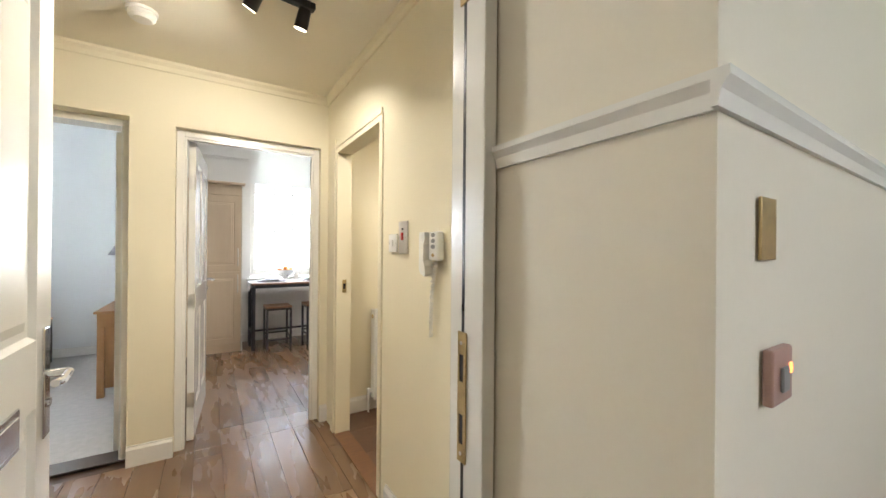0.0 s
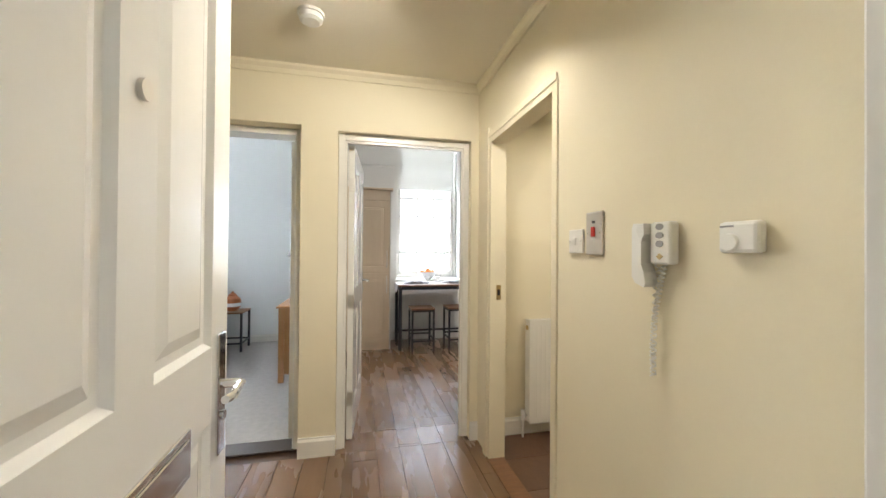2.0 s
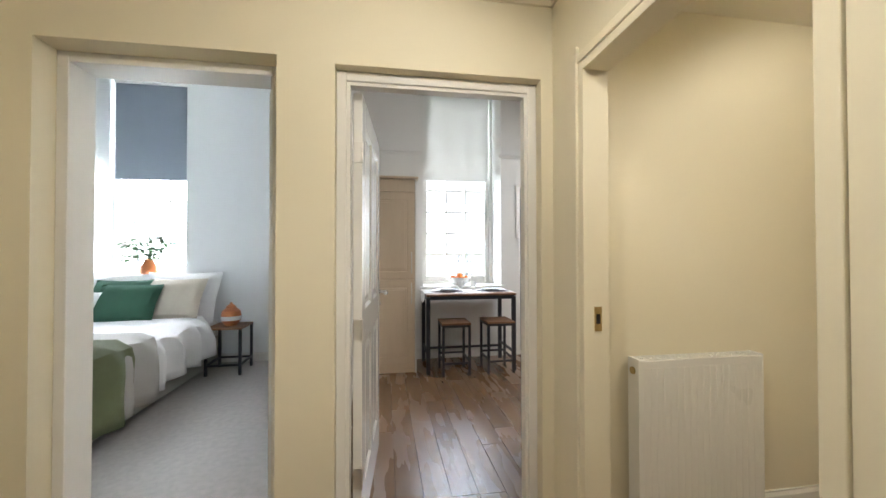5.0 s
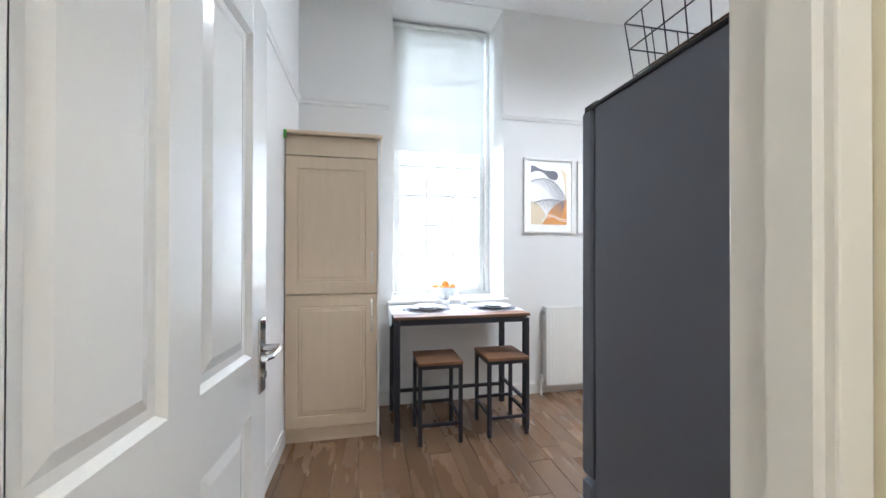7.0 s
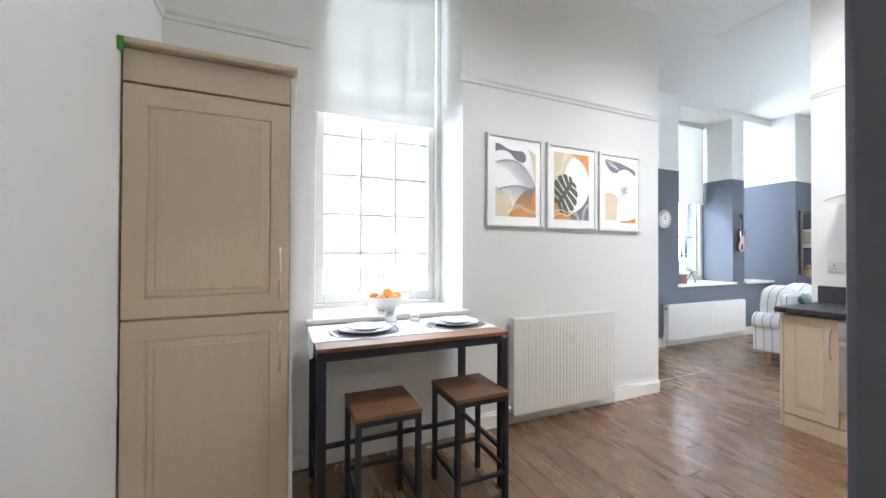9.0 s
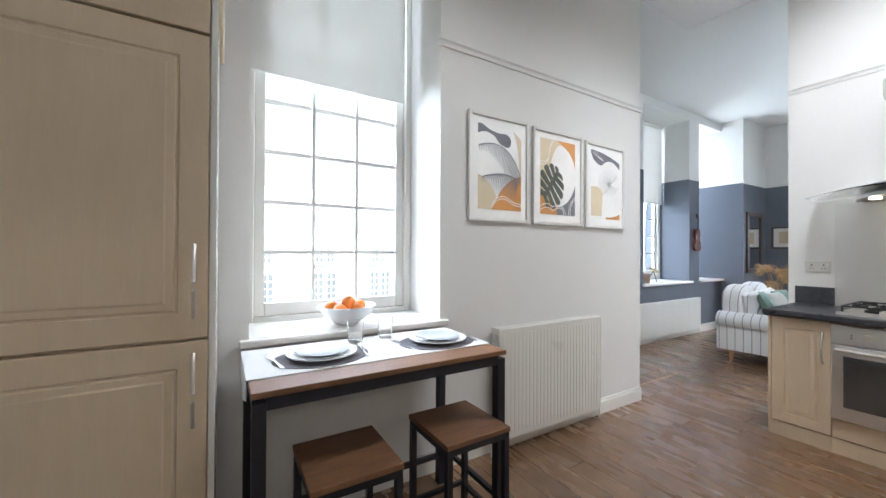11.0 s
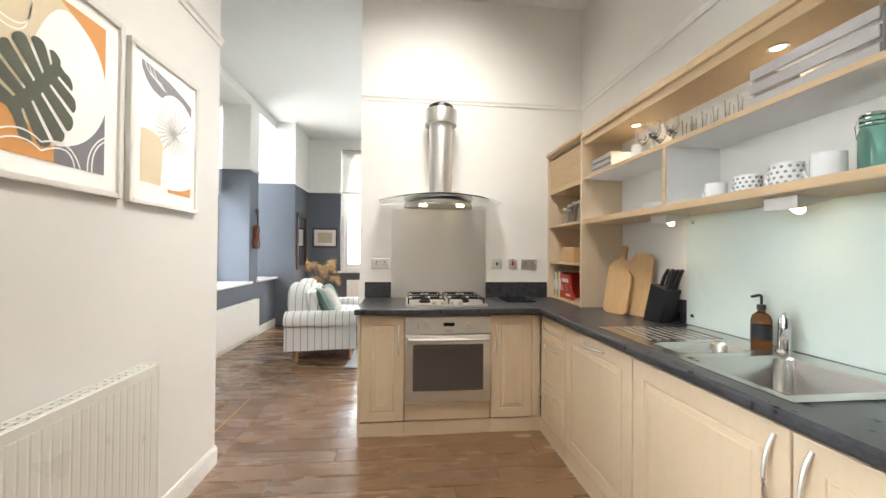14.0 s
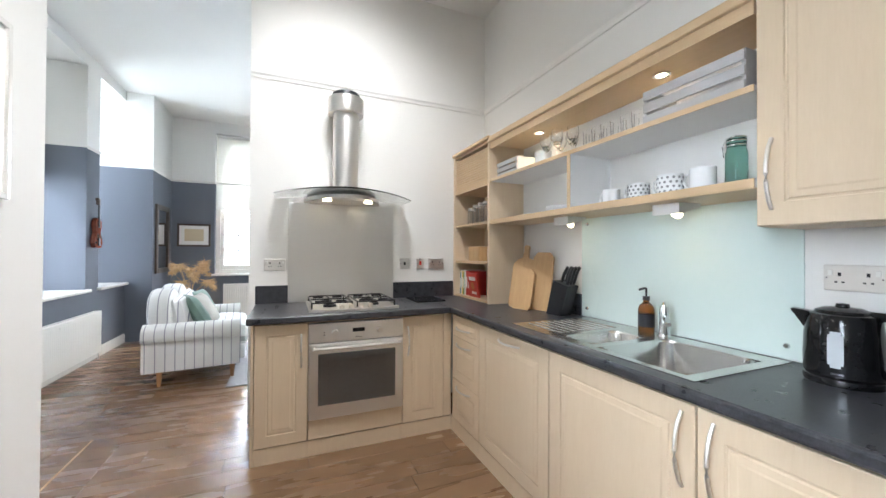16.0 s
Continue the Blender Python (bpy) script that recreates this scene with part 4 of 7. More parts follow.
box(bm, 3.7145, 1.413, WB, 4.373, 2.0415, WT)
box(bm, sx0, 1.413, WB, sx1, sy0, WT)
part("sink_run_top", bm, "worktop", wt)
up = thing("upstand", Matrix.Identity(4), "dark speckled laminate upstand along the wall", "upstand")
part("board", box(bm_new(), 4.353, 3.097, WT + 0.001, 4.373, 3.315, 1.0, 0.002), "worktop", up)
part("board", box(bm_new(), 4.353, 1.735, WT + 0.001, 4.373, 2.283, 1.0, 0.002), "worktop", up)
part("board", box(bm_new(), 3.125, 1.413, WT + 0.001, 3.742, 1.431, 1.0, 0.002), "worktop", up)

# sink with one and a half bowls and a ribbed drainer
sk = thing("kitchen_sink", Matrix.Identity(4), "stainless steel one and a half bowl sink with drainer", "sink")


def bowl(bm, x0, y0, x1, y1, ztop, zbot, r=0.05, n=5):
    rings = []
    for ins, z in ((0, ztop), (0.006, ztop - 0.008), (0.012, zbot + 0.03), (0.035, zbot)):
        ring = []
        for cx, cy, a0 in ((x1 - r - ins, y1 - r - ins, 0), (x0 + r + ins, y1 - r - ins, 90), (x0 + r + ins, y0 + r + ins, 180), (x1 - r - ins, y0 + r + ins, 270)):
            for k in range(n + 1):
                a = radians(a0 + 90 * k / n)
                ring.append(bm.verts.new((cx + r * math.cos(a), cy + r * math.sin(a), z)))
        rings.append(ring)
    for a, b in zip(rings, rings[1:]):
        for i in range(len(a)):
            bm.faces.new((a[i], a[(i + 1) % len(a)], b[(i + 1) % len(a)], b[i]))
    bm.faces.new(rings[-1])
    return bm


ZT = WT + 0.004
b1, b2 = (2.125, 1.54, 2.49, 1.94), (2.535, 1.60, 2.715, 1.92)
bm = bm_new()
for a in ((2.08, 1.445, 2.125, 1.972), (2.49, 1.445, 2.535, 1.972), (2.715, 1.445, 3.052, 1.972)):
    box(bm, a[0], a[1], WT - 0.002, a[2], a[3], ZT)
box(bm, 2.125, 1.445, WT - 0.002, 2.49, 1.54, ZT)
box(bm, 2.125, 1.94, WT - 0.002, 2.49, 1.972, ZT)
box(bm, 2.535, 1.445, WT - 0.002, 2.715, 1.60, ZT)
box(bm, 2.535, 1.92, WT - 0.002, 2.715, 1.972, ZT)
part("rim", bm, "sink_steel", sk)
part("bowl", bowl(bm_new(), *b1, ZT, ZT - 0.16), "sink_steel", sk, smooth=True)
part("bowl", bowl(bm_new(), *b2, ZT, ZT - 0.11), "sink_steel", sk, smooth=True)
for i in range(9):
    y = 1.54 + i * 0.043
    bm = bm_new()
    box(bm, 2.76, y - 0.008, ZT - 0.001, 3.02, y + 0.008, ZT + 0.004, 0.002, 1)
    part("drainer_rib", bm, "sink_steel", sk)
for x, y, z in ((2.31, 1.74, ZT - 0.158), (2.625, 1.76, ZT - 0.108)):
    bm = bm_new()
    cyl(bm, (x, y, z), (x, y, z + 0.004), 0.035, seg=20)
    cyl(bm, (x, y, z + 0.003), (x, y, z + 0.009), 0.014, seg=12)
    part("waste", bm, "chrome", sk, smooth=True)
tp = thing("mixer_tap", pose(2.53, 1.488, ZT, 0, 0, 42) @ Matrix.Diagonal((0.95, 0.85, 0.76, 1)), "polished chrome mixer tap behind the sink", "tap")
bm = bm_new()
cyl(bm, (0, 0, 0), (0, 0, 0.012), 0.03, 0.026, 24)
cyl(bm, (0, 0, 0.01), (0, 0, 0.15), 0.022, 0.02, 24)
part("body", bm, "chrome", tp, smooth=True)
bm = bm_new()
tube(bm, [(0, 0.0, 0.10), (0.0, 0.06, 0.125), (0.0, 0.12, 0.12), (0.0, 0.16, 0.10)], 0.013, 12)
part("spout", bm, "chrome", tp, smooth=True)
bm = bm_new()
cyl(bm, (0, 0, 0.15), (0, 0, 0.178), 0.021, 0.017, 20)
tube(bm, [(0, 0, 0.17), (0.0, -0.012, 0.190), (0.0, -0.022, 0.198)], 0.008)
part("lever", bm, "chrome", tp, smooth=True)

# gas hob
hob = thing("gas_hob", pose(3.785, 2.972, WT + 0.001, 0, 0, -90), "steel gas hob with four burners and black pan supports", "hob")
bm = bm_new()
box(bm, 0.0, 0.03, 0.0, 0.585, 0.53, 0.014, 0.006)
part("plate", bm, "steel", hob)
bm = bm_new()
pts = [(0.585 * i / 12, 0.03 - 0.045 * math.sin(math.pi * i / 12)) for i in range(13)] + [(0.585, 0.06), (0.0, 0.06)]
prism(bm, pts, 0.0, 0.016, "z")
part("control_strip", bm, "steel", hob)
for i in range(4):
    bm = bm_new()
    x = 0.20 + i * 0.062
    cyl(bm, (x, 0.03, 0.014), (x, 0.024, 0.04), 0.019, 0.016, 18)
    box(bm, x - 0.003, 0.010, 0.036, x + 0.003, 0.04, 0.044)
    part("knob", bm, "nickel", hob, smooth=True)
for x, y, r in ((0.14, 0.17, 0.045), (0.44, 0.17, 0.035), (0.14, 0.41, 0.04), (0.44, 0.41, 0.05)):
    bm = bm_new()
    cyl(bm, (x, y, 0.013), (x, y, 0.03), r, r * 0.9, 24)
    cyl(bm, (x, y, 0.03), (x, y, 0.038), r * 0.7, r * 0.65, 24)
    part("burner", bm, "black", hob, smooth=True)
for x0 in (0.015, 0.305):
    bm = bm_new()
    for y in (0.08, 0.29, 0.50):
        box(bm, x0, y - 0.004, 0.046, x0 + 0.265, y + 0.004, 0.055)
    for x in (x0 + 0.004, x0 + 0.26):
        box(bm, x - 0.004, 0.08, 0.046, x + 0.004, 0.50, 0.055)
    for y in (0.17, 0.41):
        box(bm, x0 + 0.03, y - 0.003, 0.044, x0 + 0.10, y + 0.003, 0.056)
        box(bm, x0 + 0.165, y - 0.003, 0.044, x0 + 0.235, y + 0.003, 0.056)
        box(bm, x0 + 0.13, y - 0.08, 0.044, x0 + 0.136, y - 0.03, 0.056)
        box(bm, x0 + 0.13, y + 0.03, 0.044, x0 + 0.136, y + 0.08, 0.056)
    for x in (x0 + 0.004, x0 + 0.26):
        for y in (0.08, 0.50):
            box(bm, x - 0.005, y - 0.005, 0.013, x + 0.005, y + 0.005, 0.05)
    part("pan_support", bm, "black", hob, "black cast iron pan support")
sp = thing("splashback", pose(4.362, 3.095, 0.869), "brushed stainless steel splashback behind the hob", "splashback")
part("sheet", box(bm_new(), 0.0, -0.81, 0.0, 0.011, 0.0, 0.757, 0.001), "steel", sp)

# hood: chimney, collar, canopy and a curved glass wing
hd = thing("cooker_hood", pose(4.372, 2.70, 0, 0, 0, -90), "steel chimney cooker hood with a curved glass canopy", "cooker hood")
bm = bm_new()
cyl(bm, (0, -0.17, 1.70), (0, -0.17, 2.36), 0.093, seg=36)
part("chimney", bm, "steel", hd, smooth=True)
bm = bm_new()
lathe(bm, [(0.094, 2.285), (0.128, 2.285), (0.132, 2.30), (0.132, 2.40), (0.125, 2.405), (0.094, 2.405)], 36, (0, -0.17, 0))
part("collar", bm, "steel", hd, smooth=True)
bm = bm_new()
lathe(bm, [(0.11, 2.405), (0.10, 2.44), (0.06, 2.465), (0.0, 2.475)], 30, (0, -0.17, 0))
part("cap", bm, "black", hd, "black vent cap", True)
bm = bm_new()
n = 20
for i in range(n):
    u0, u1 = i / n, (i + 1) / n

    def edge(u):
        x = -0.49 + 0.98 * u
        front_y = -0.50 + 0.24 * abs(2 * u - 1) ** 2.2
        z = 1.652 + 0.0 * u + 0.03 * math.sin(math.pi * u)
        return x, front_y, z
    (xa, fa, za), (xb, fb, zb) = edge(u0), edge(u1)
    v = [bm.verts.new(p) for p in ((xa, fa, za), (xb, fb, zb), (xb, -0.012, zb), (xa, -0.012, za), (xa, fa, za + 0.008), (xb, fb, zb + 0.008), (xb, -0.012, zb + 0.008), (xa, -0.012, za + 0.008))]
    for q in ((0, 1, 2, 3), (7, 6, 5, 4), (0, 4, 5, 1), (3, 2, 6, 7)):
        bm.faces.new([v[k] for k in q])
    if i == 0:
        bm.faces.new([v[k] for k in (0, 3, 7, 4)])
    if i == n - 1:
        bm.faces.new([v[k] for k in (1, 5, 6, 2)])
bmesh.ops.remove_doubles(bm, verts=bm.verts, dist=1e-4)
part("glass_canopy", bm, "hood_glass", hd, "curved clear glass canopy", True)
bm = bm_new()
pts = [(-0.29 + 0.58 * i / 16, -0.02 - 0.42 * math.sin(math.pi * i / 16) ** 0.6) for i in range(17)]
prism(bm, pts, 1.628, 1.652, "z")
lo = [(x * 0.9, y * 0.93) for x, y in pts]
prism(bm, lo, 1.690, 1.715, "z")
part("canopy", bm, "steel", hd, smooth=True)
bm = bm_new()
prism(bm, [(x * 0.85, -0.03 + (y + 0.02) * 0.86) for x, y in pts], 1.622, 1.6275, "z")
part("grease_filter", bm, "nickel", hd)
for x in (-0.145, 0.145):
    bm = bm_new()
    cyl(bm, (x, -0.30, 1.612), (x, -0.30, 1.622), 0.03, seg=20)
    part("hood_lamp", bm, "bulb", hd, "lit halogen lamp")
bm = bm_new()
for k in range(5):
    cyl(bm, (-0.04 + 0.02 * k, -0.435, 1.70), (-0.04 + 0.02 * k, -0.445, 1.70), 0.005, seg=10)
part("button", bm, "black", hd)
for y in (2.555, 2.845):
    spot("hood_light", (4.07, y, 1.605), (4.07, y, 0.9), 3, WARM, 110)

# wall units above the sink
UY = 1.713
sh = thing("open_wall_shelf", Matrix.Identity(4), "pale maple open wall shelf unit above the sink", "wall shelf")
x0, x1 = 2.058, 3.743
for name, z0, z1, core in (("bottom_shelf", 1.468, 1.498, "melamine"), ("middle_shelf", 1.782, 1.802, "melamine"), ("top_board", 2.055, 2.075, "maple_shelf")):
    shelf = part(name, box(bm_new(), x0, 1.413, z0, x1, UY - 0.004, z1), core, sh)
    part("edge_strip", box(bm_new(), x0, UY - 0.004, z0 - 0.001, x1, UY, z1 + 0.001, 0.001), "maple_shelf", shelf, "maple edge strip")
part("shelf_underside", box(bm_new(), x0, 1.414, 1.465, x1, UY - 0.005, 1.4678), "maple_shelf", sh)
part("cornice", box(bm_new(), x0, UY - 0.02, 2.075, x1, UY + 0.018, 2.115, 0.006), "maple_shelf", sh)
part("light_pelmet", box(bm_new(), x0, UY - 0.018, 2.03, x1, UY, 2.055), "maple_shelf", sh)
dvd = part("divider", box(bm_new(), 2.905, 1.418, 1.498, 2.925, UY - 0.007, 1.782), "melamine", sh)
part("edge_strip", box(bm_new(), 2.904, UY - 0.007, 1.499, 2.926, UY - 0.003, 1.781), "maple_shelf", dvd, "maple edge strip")
part("back_panel", box(bm_new(), x0, 1.411, 1.498, x1, 1.417, 2.055), "white_wall", sh, "white back panel")
uc = unit("wall_unit", pose(2.053, UY, 1.34, 0, 0, 180), 0.50, 0.78, 0.298, [(0, 0.0, 0.50, 0.78, (0.04, 0.16, 0.22, True))], "pale maple wall cabinet with a bowed handle", z0=0.0, plinth=False, group="kitchen wall units")
co = thing("corner_shelf_unit", Matrix.Identity(4), "pale maple corner unit with open shelves and tambour shutter", "shelf unit")
cx0, cx1 = 3.743, 4.373
part("side_panel", box(bm_new(), cx0 - 0.001, 1.413, WT + 0.001, cx0 + 0.018, UY + 0.012, 2.10), "maple", co)
part("side_panel", box(bm_new(), cx1 - 0.02, 1.413, WT + 0.001, cx1, UY + 0.012, 2.10), "maple", co)
for z in (0.870, 1.165, 1.475, 1.765, 2.08):
    part("shelf", box(bm_new(), cx0 + 0.018, 1.42, z, cx1 - 0.02, UY, z + 0.018), "maple_shelf", co)
part("cornice", box(bm_new(), cx0 - 0.01, 1.45, 2.10, cx1, UY + 0.03, 2.125, 0.006), "maple_shelf", co)
part("back_panel", box(bm_new(), cx0 + 0.018, 1.412, WT + 0.02, cx1 - 0.02, 1.417, 2.08), "maple", co)
for i in range(13):
    z = 1.805 + i * 0.0195
    bm = bm_new()
    box(bm, cx0 + 0.02, UY - 0.012, z, cx1 - 0.022, UY - 0.003, z + 0.0175, 0.003, 1)
    part("tambour_slat", bm, "maple_shelf", co)
part("tambour_rail", box(bm_new(), cx0 + 0.02, UY - 0.016, 1.784, cx1 - 0.022, UY, 1.804, 0.003), "maple_shelf", co)
gs = thing("glass_splashback", pose(2.058, 1.412, 0.870), "pale green back-painted glass splashback behind the sink", "splashback")
part("sheet", box(bm_new(), 0, 0.0, 0, 1.064, 0.007, 0.594, 0.001), "splash_glass", gs)
for x in (0.05, 1.02):
    for z in (0.05, 0.56):
        bm = bm_new()
        cyl(bm, (x, 0.007, z), (x, 0.013, z), 0.011, 0.008, 14)
        part("screw_cap", bm, "chrome", gs, smooth=True)
# lit lamps in and under the shelf
for x in (2.49, 3.36):
    d = thing("downlight", pose(x, 1.56, 2.055), "small lit recessed downlight under the cabinet top", "downlight", "shelf downlights")
    bm = bm_new()
    lathe(bm, [(0.024, 0.0), (0.036, 0.0), (0.036, -0.005), (0.026, -0.006)], 20)
    part("ring", bm, "chrome", d, smooth=True)
    bm = bm_new()
    cyl(bm, (0, 0, -0.001), (0, 0, -0.004), 0.025, seg=18)
    part("bulb", bm, "bulb", d)
    spot("shelf_light", (x, 1.56, 2.046), (x, 1.56, 1.0), 3.2, WARM, 140)
for x in (2.425, 3.075):
    d = thing("under_cabinet_lamp", pose(x, 1.55, 1.4645), "wedge-shaped lit under-cabinet lamp", "under-cabinet lamp", "under-cabinet lamps")
    bm = bm_new()
    prism(bm, [(0.075, 0.0), (-0.06, 0.0), (-0.06, -0.014), (0.055, -0.045), (0.075, -0.045)], -0.06, 0.06, "x")
    part("housing", bm, "steel", d)
    bm = bm_new()
    cyl(bm, (0, 0.0, -0.036), (0, 0.006, -0.040), 0.024, seg=20)
    part("bulb", bm, "bulb", d)
    spot("under_cabinet_light", (x, 1.555, 1.418), (x, 1.58, 0.9), 0.6, WARM, 140)

# ---- bar table and stools ----
tb = thing("bar_table", pose(0.515, 3.462, 0), "rustic brown bar table with a black steel frame", "table")
part("tabletop", box(bm_new(), 0, 0, 0.815, 0.98, 0.54, 0.835, 0.003), "stool_wood", tb)
for x in (0.004, 0.936):
    for y in (0.004, 0.496):
        part("leg", box(bm_new(), x, y, 0, x + 0.04, y + 0.04, 0.80, 0.002), "black_steel", tb)
bm = bm_new()
for y in (0.006, 0.498):
    box(bm, 0.044, y, 0.775, 0.936, y + 0.036, 0.8145)
for x in (0.006, 0.938):
    box(bm, x, 0.044, 0.775, x + 0.036, 0.496, 0.8145)
part("top_frame", bm, "black_steel", tb)
part("foot_rail", box(bm_new(), 0.044, 0.498, 0.14, 0.936, 0.52, 0.165, 0.002), "black_steel", tb)
for x in (0.013, 0.945):
    part("side_rail", box(bm_new(), x, 0.044, 0.19, x + 0.022, 0.496, 0.212, 0.002), "black_steel", tb)
stool = thing("bar_stool", pose(0.668, 3.372, 0), "square bar stool with brown board seat, black steel frame", "stool", "stools at the bar table")
SW, SD, SH = 0.305, 0.318, 0.545
part("seat", box(bm_new(), 0, 0, SH - 0.02, SW, SD, SH, 0.003), "stool_wood", stool)
for x in (0.003, SW - 0.028):
    for y in (0.003, SD - 0.028):
        part("leg", box(bm_new(), x, y, 0, x + 0.025, y + 0.025, SH - 0.045, 0.002), "black_steel", stool)
bm = bm_new()
for y in (0.004, SD - 0.026):
    box(bm, 0.004, y, SH - 0.045, SW - 0.004, y + 0.022, SH - 0.021)
for x in (0.004, SW - 0.026):
    box(bm, x, 0.027, SH - 0.045, x + 0.022, SD - 0.027, SH - 0.021)
part("seat_frame", bm, "black_steel", stool)
for a in ((0.028, 0.006, 0.12, SW - 0.028, 0.024, 0.14), (0.028, SD - 0.024, 0.16, SW - 0.028, SD - 0.006, 0.18), (0.006, 0.028, 0.14, 0.024, SD - 0.028, 0.16), (SW - 0.024, 0.028, 0.14, SW - 0.006, SD - 0.028, 0.16)):
    part("stretcher", box(bm_new(), *a, 0.002), "black_steel", stool)
copy_thing(stool, pose(1.150, 3.385, 0, 0, 0, 0.8))

# ---- sofa ----
so = thing("sofa", pose(5.50, 3.53, 0, 0, 0, 6) @ Matrix.Diagonal((1, 0.84, 1, 1)), "white two-seat sofa with fine grey stripes and rolled arms", "sofa")
# back stands along y, seat faces -y towards the room


def rolled_arm(x):
    bm = bm_new()
    pts = [(-0.085, 0.14), (0.085, 0.14), (0.085, 0.42)] + [(0.13 * math.cos(a) - 0.0, 0.47 + 0.10 * math.sin(a)) for a in [radians(-30 + 240 * i / 14) for i in range(15)]] + [(-0.085, 0.42)]
    prism(bm, [(x + a, b) for a, b in pts], 0.0, 0.93, "y")
    return bm


for x in (0.12, 1.42):
    part("arm", rolled_arm(x), "stripe", so, smooth=True)
bm = bm_new()
box(bm, 0.205, -0.06, 0.14, 1.335, 0.74, 0.30, 0.02)
part("base", bm, "stripe", so, smooth=True)
bm = bm_new()
cushion(bm, 1.12, 0.74, 0.24, 0.77, 0.25, 0.37, 8)
part("seat_cushion", bm, "stripe", so, smooth=True)
bm = bm_new()
for k in (0, 1):
    cushion(bm, 0.60, 0.46, 0.20, 0.46 + 0.62 * k, 0.63, 0.57, 4, rot=(78, 0, 0))
part("back_cushion", bm, "stripe", so, smooth=True)
bm = bm_new()
rings = []
for y, k, lean in ((0.66, 0.035, 0.0), (0.675, 0.012, 0.0), (0.71, 0.0, 0.0), (0.83, 0.0, 0.0), (0.875, 0.015, 0.0), (0.89, 0.04, 0.0)):
    ring = []
    for q in range(41):
        u = q / 40
        x = 0.13 + k + (1.28 - 2 * k) * u
        h = 0.735 + 0.14 * abs(math.sin(2 * math.pi * u)) ** 0.55 - k
        if u < 0.05 or u > 0.95:
            h -= 0.05 * (1 - min(u, 1 - u) / 0.05)
        ring.append(bm.verts.new((x, y + 0.07 * (h - 0.3), h)))
    for q in range(41):
        u = 1 - q / 40
        ring.append(bm.verts.new((0.13 + k + (1.28 - 2 * k) * u, y - 0.01, 0.14)))
    rings.append(ring)
for a, b in zip(rings, rings[1:]):
    for q in range(len(a)):
        bm.faces.new((a[q], a[(q + 1) % len(a)], b[(q + 1) % len(a)], b[q]))
bm.faces.new(rings[0][::-1])
bm.faces.new(rings[-1])
part("backrest", bm, "stripe", so, smooth=True)
for x in (0.10, 1.44):
    for y, s in ((0.08, 1), (0.78, 1)):
        bm = bm_new()
        cyl(bm, (x - 0.02, y, 0.0), (x, y, 0.15), 0.018, 0.032, 10)
        part("leg", bm, "pine", so, "turned orange pine leg", True)

# ---- bedroom ----
bed = thing("bed", pose(-3.20, 2.20, 0), "double bed with white bedding, grey and green throws", "bed")
part("base", box(bm_new(), 0.02, 0.05, 0.06, 1.46, 1.98, 0.34, 0.02), "grey_linen", bed, "grey upholstered bed base")
bm = bm_new()
cushion(bm, 1.47, 1.98, 0.30, 0.74, 1.0, 0.46, 14, 14)
part("mattress", bm, "linen", bed, smooth=True)


def drape(bm, x0, x1, y0, y1, zt, drop, nx=24, ny=16, amp=0.02, seed=0.0):
    """A cloth over the bed that hangs down at its far x end with folds."""
    g = []
    for i in range(nx + 1):
        row = []
        for j in range(ny + 1):
            u, v = i / nx, j / ny
            s = u * (x1 - x0 + drop)
            y = y0 + (y1 - y0) * v
            f = noise.noise(Vector((s * 3, y * 4, seed)))
            if s < x1 - x0:
                p = (x0 + s, y, zt + amp * f)
            else:
                h = s - (x1 - x0)
                w = amp * 2.0 * math.sin(y * 22 + seed) * min(1, h / 0.15)
                p = (x1 + 0.03 + 0.05 * math.sin(min(h / 0.12, 1) * 1.57) + w, y + 0.03 * f, zt - 0.02 - h + amp * f)
            row.append(bm.verts.new(p))
        g.append(row)
    for a, b in zip(g, g[1:]):
        for j in range(ny):
            bm.faces.new((a[j], a[j + 1], b[j + 1], b[j]))
    return bm


dv = part("duvet", drape(bm_new(), 0.02, 1.46, 0.42, 1.55, 0.615, 0.38, 26, 30, 0.03), "linen", bed, "rumpled white duvet", True)
dv.modifiers.new("thick", "SOLIDIFY").thickness = 0.02
dv = part("grey_throw", drape(bm_new(), 0.02, 1.50, 0.16, 0.62, 0.658, 0.46, 26, 20, 0.02, 3.0), "grey_linen", bed, "grey folded throw", True)
dv.modifiers.new("thick", "SOLIDIFY").thickness = 0.015
dv = part("green_throw", drape(bm_new(), 0.02, 1.535, -0.06, 0.28, 0.680, 0.5, 26, 20, 0.02, 6.0), "olive_cloth", bed, "green folded throw", True)
dv.modifiers.new("thick", "SOLIDIFY").thickness = 0.015
for x, y, z, w, r, mt, lb in ((0.40, 1.88, 0.74, 0.62, 66, "linen", "white pillow against the window wall"), (1.08, 1.88, 0.74, 0.66, 66, "linen", "white pillow against the window wall"),
                              (1.10, 1.70, 0.76, 0.50, 60, "cream_cloth", "cream square cushion on the bed"), (0.60, 1.68, 0.76, 0.48, 60, "green_cloth", "green ribbed cushion on the bed"),
                              (0.78, 1.52, 0.74, 0.46, 55, "green_cloth", "green ribbed cushion on the bed"), (0.36, 1.34, 0.71, 0.42, 50, "linen", "small white cushion on the bed")):
    cu = thing("cushion", pose(-3.20 + x, 2.20 + y, z), lb, "cushion", "cushions on the bed")
    bm = bm_new()
    cushion(bm, w * 1.18, w * 0.95, 0.19, 0, 0, 0.03, 3, rot=(r, 0, 6 * math.sin(x * 9)))
    part("cover", bm, mt, cu, smooth=True)
nst = thing("bedside_table", pose(-1.74, 3.76, 0), "small square side table with black steel frame", "side table")
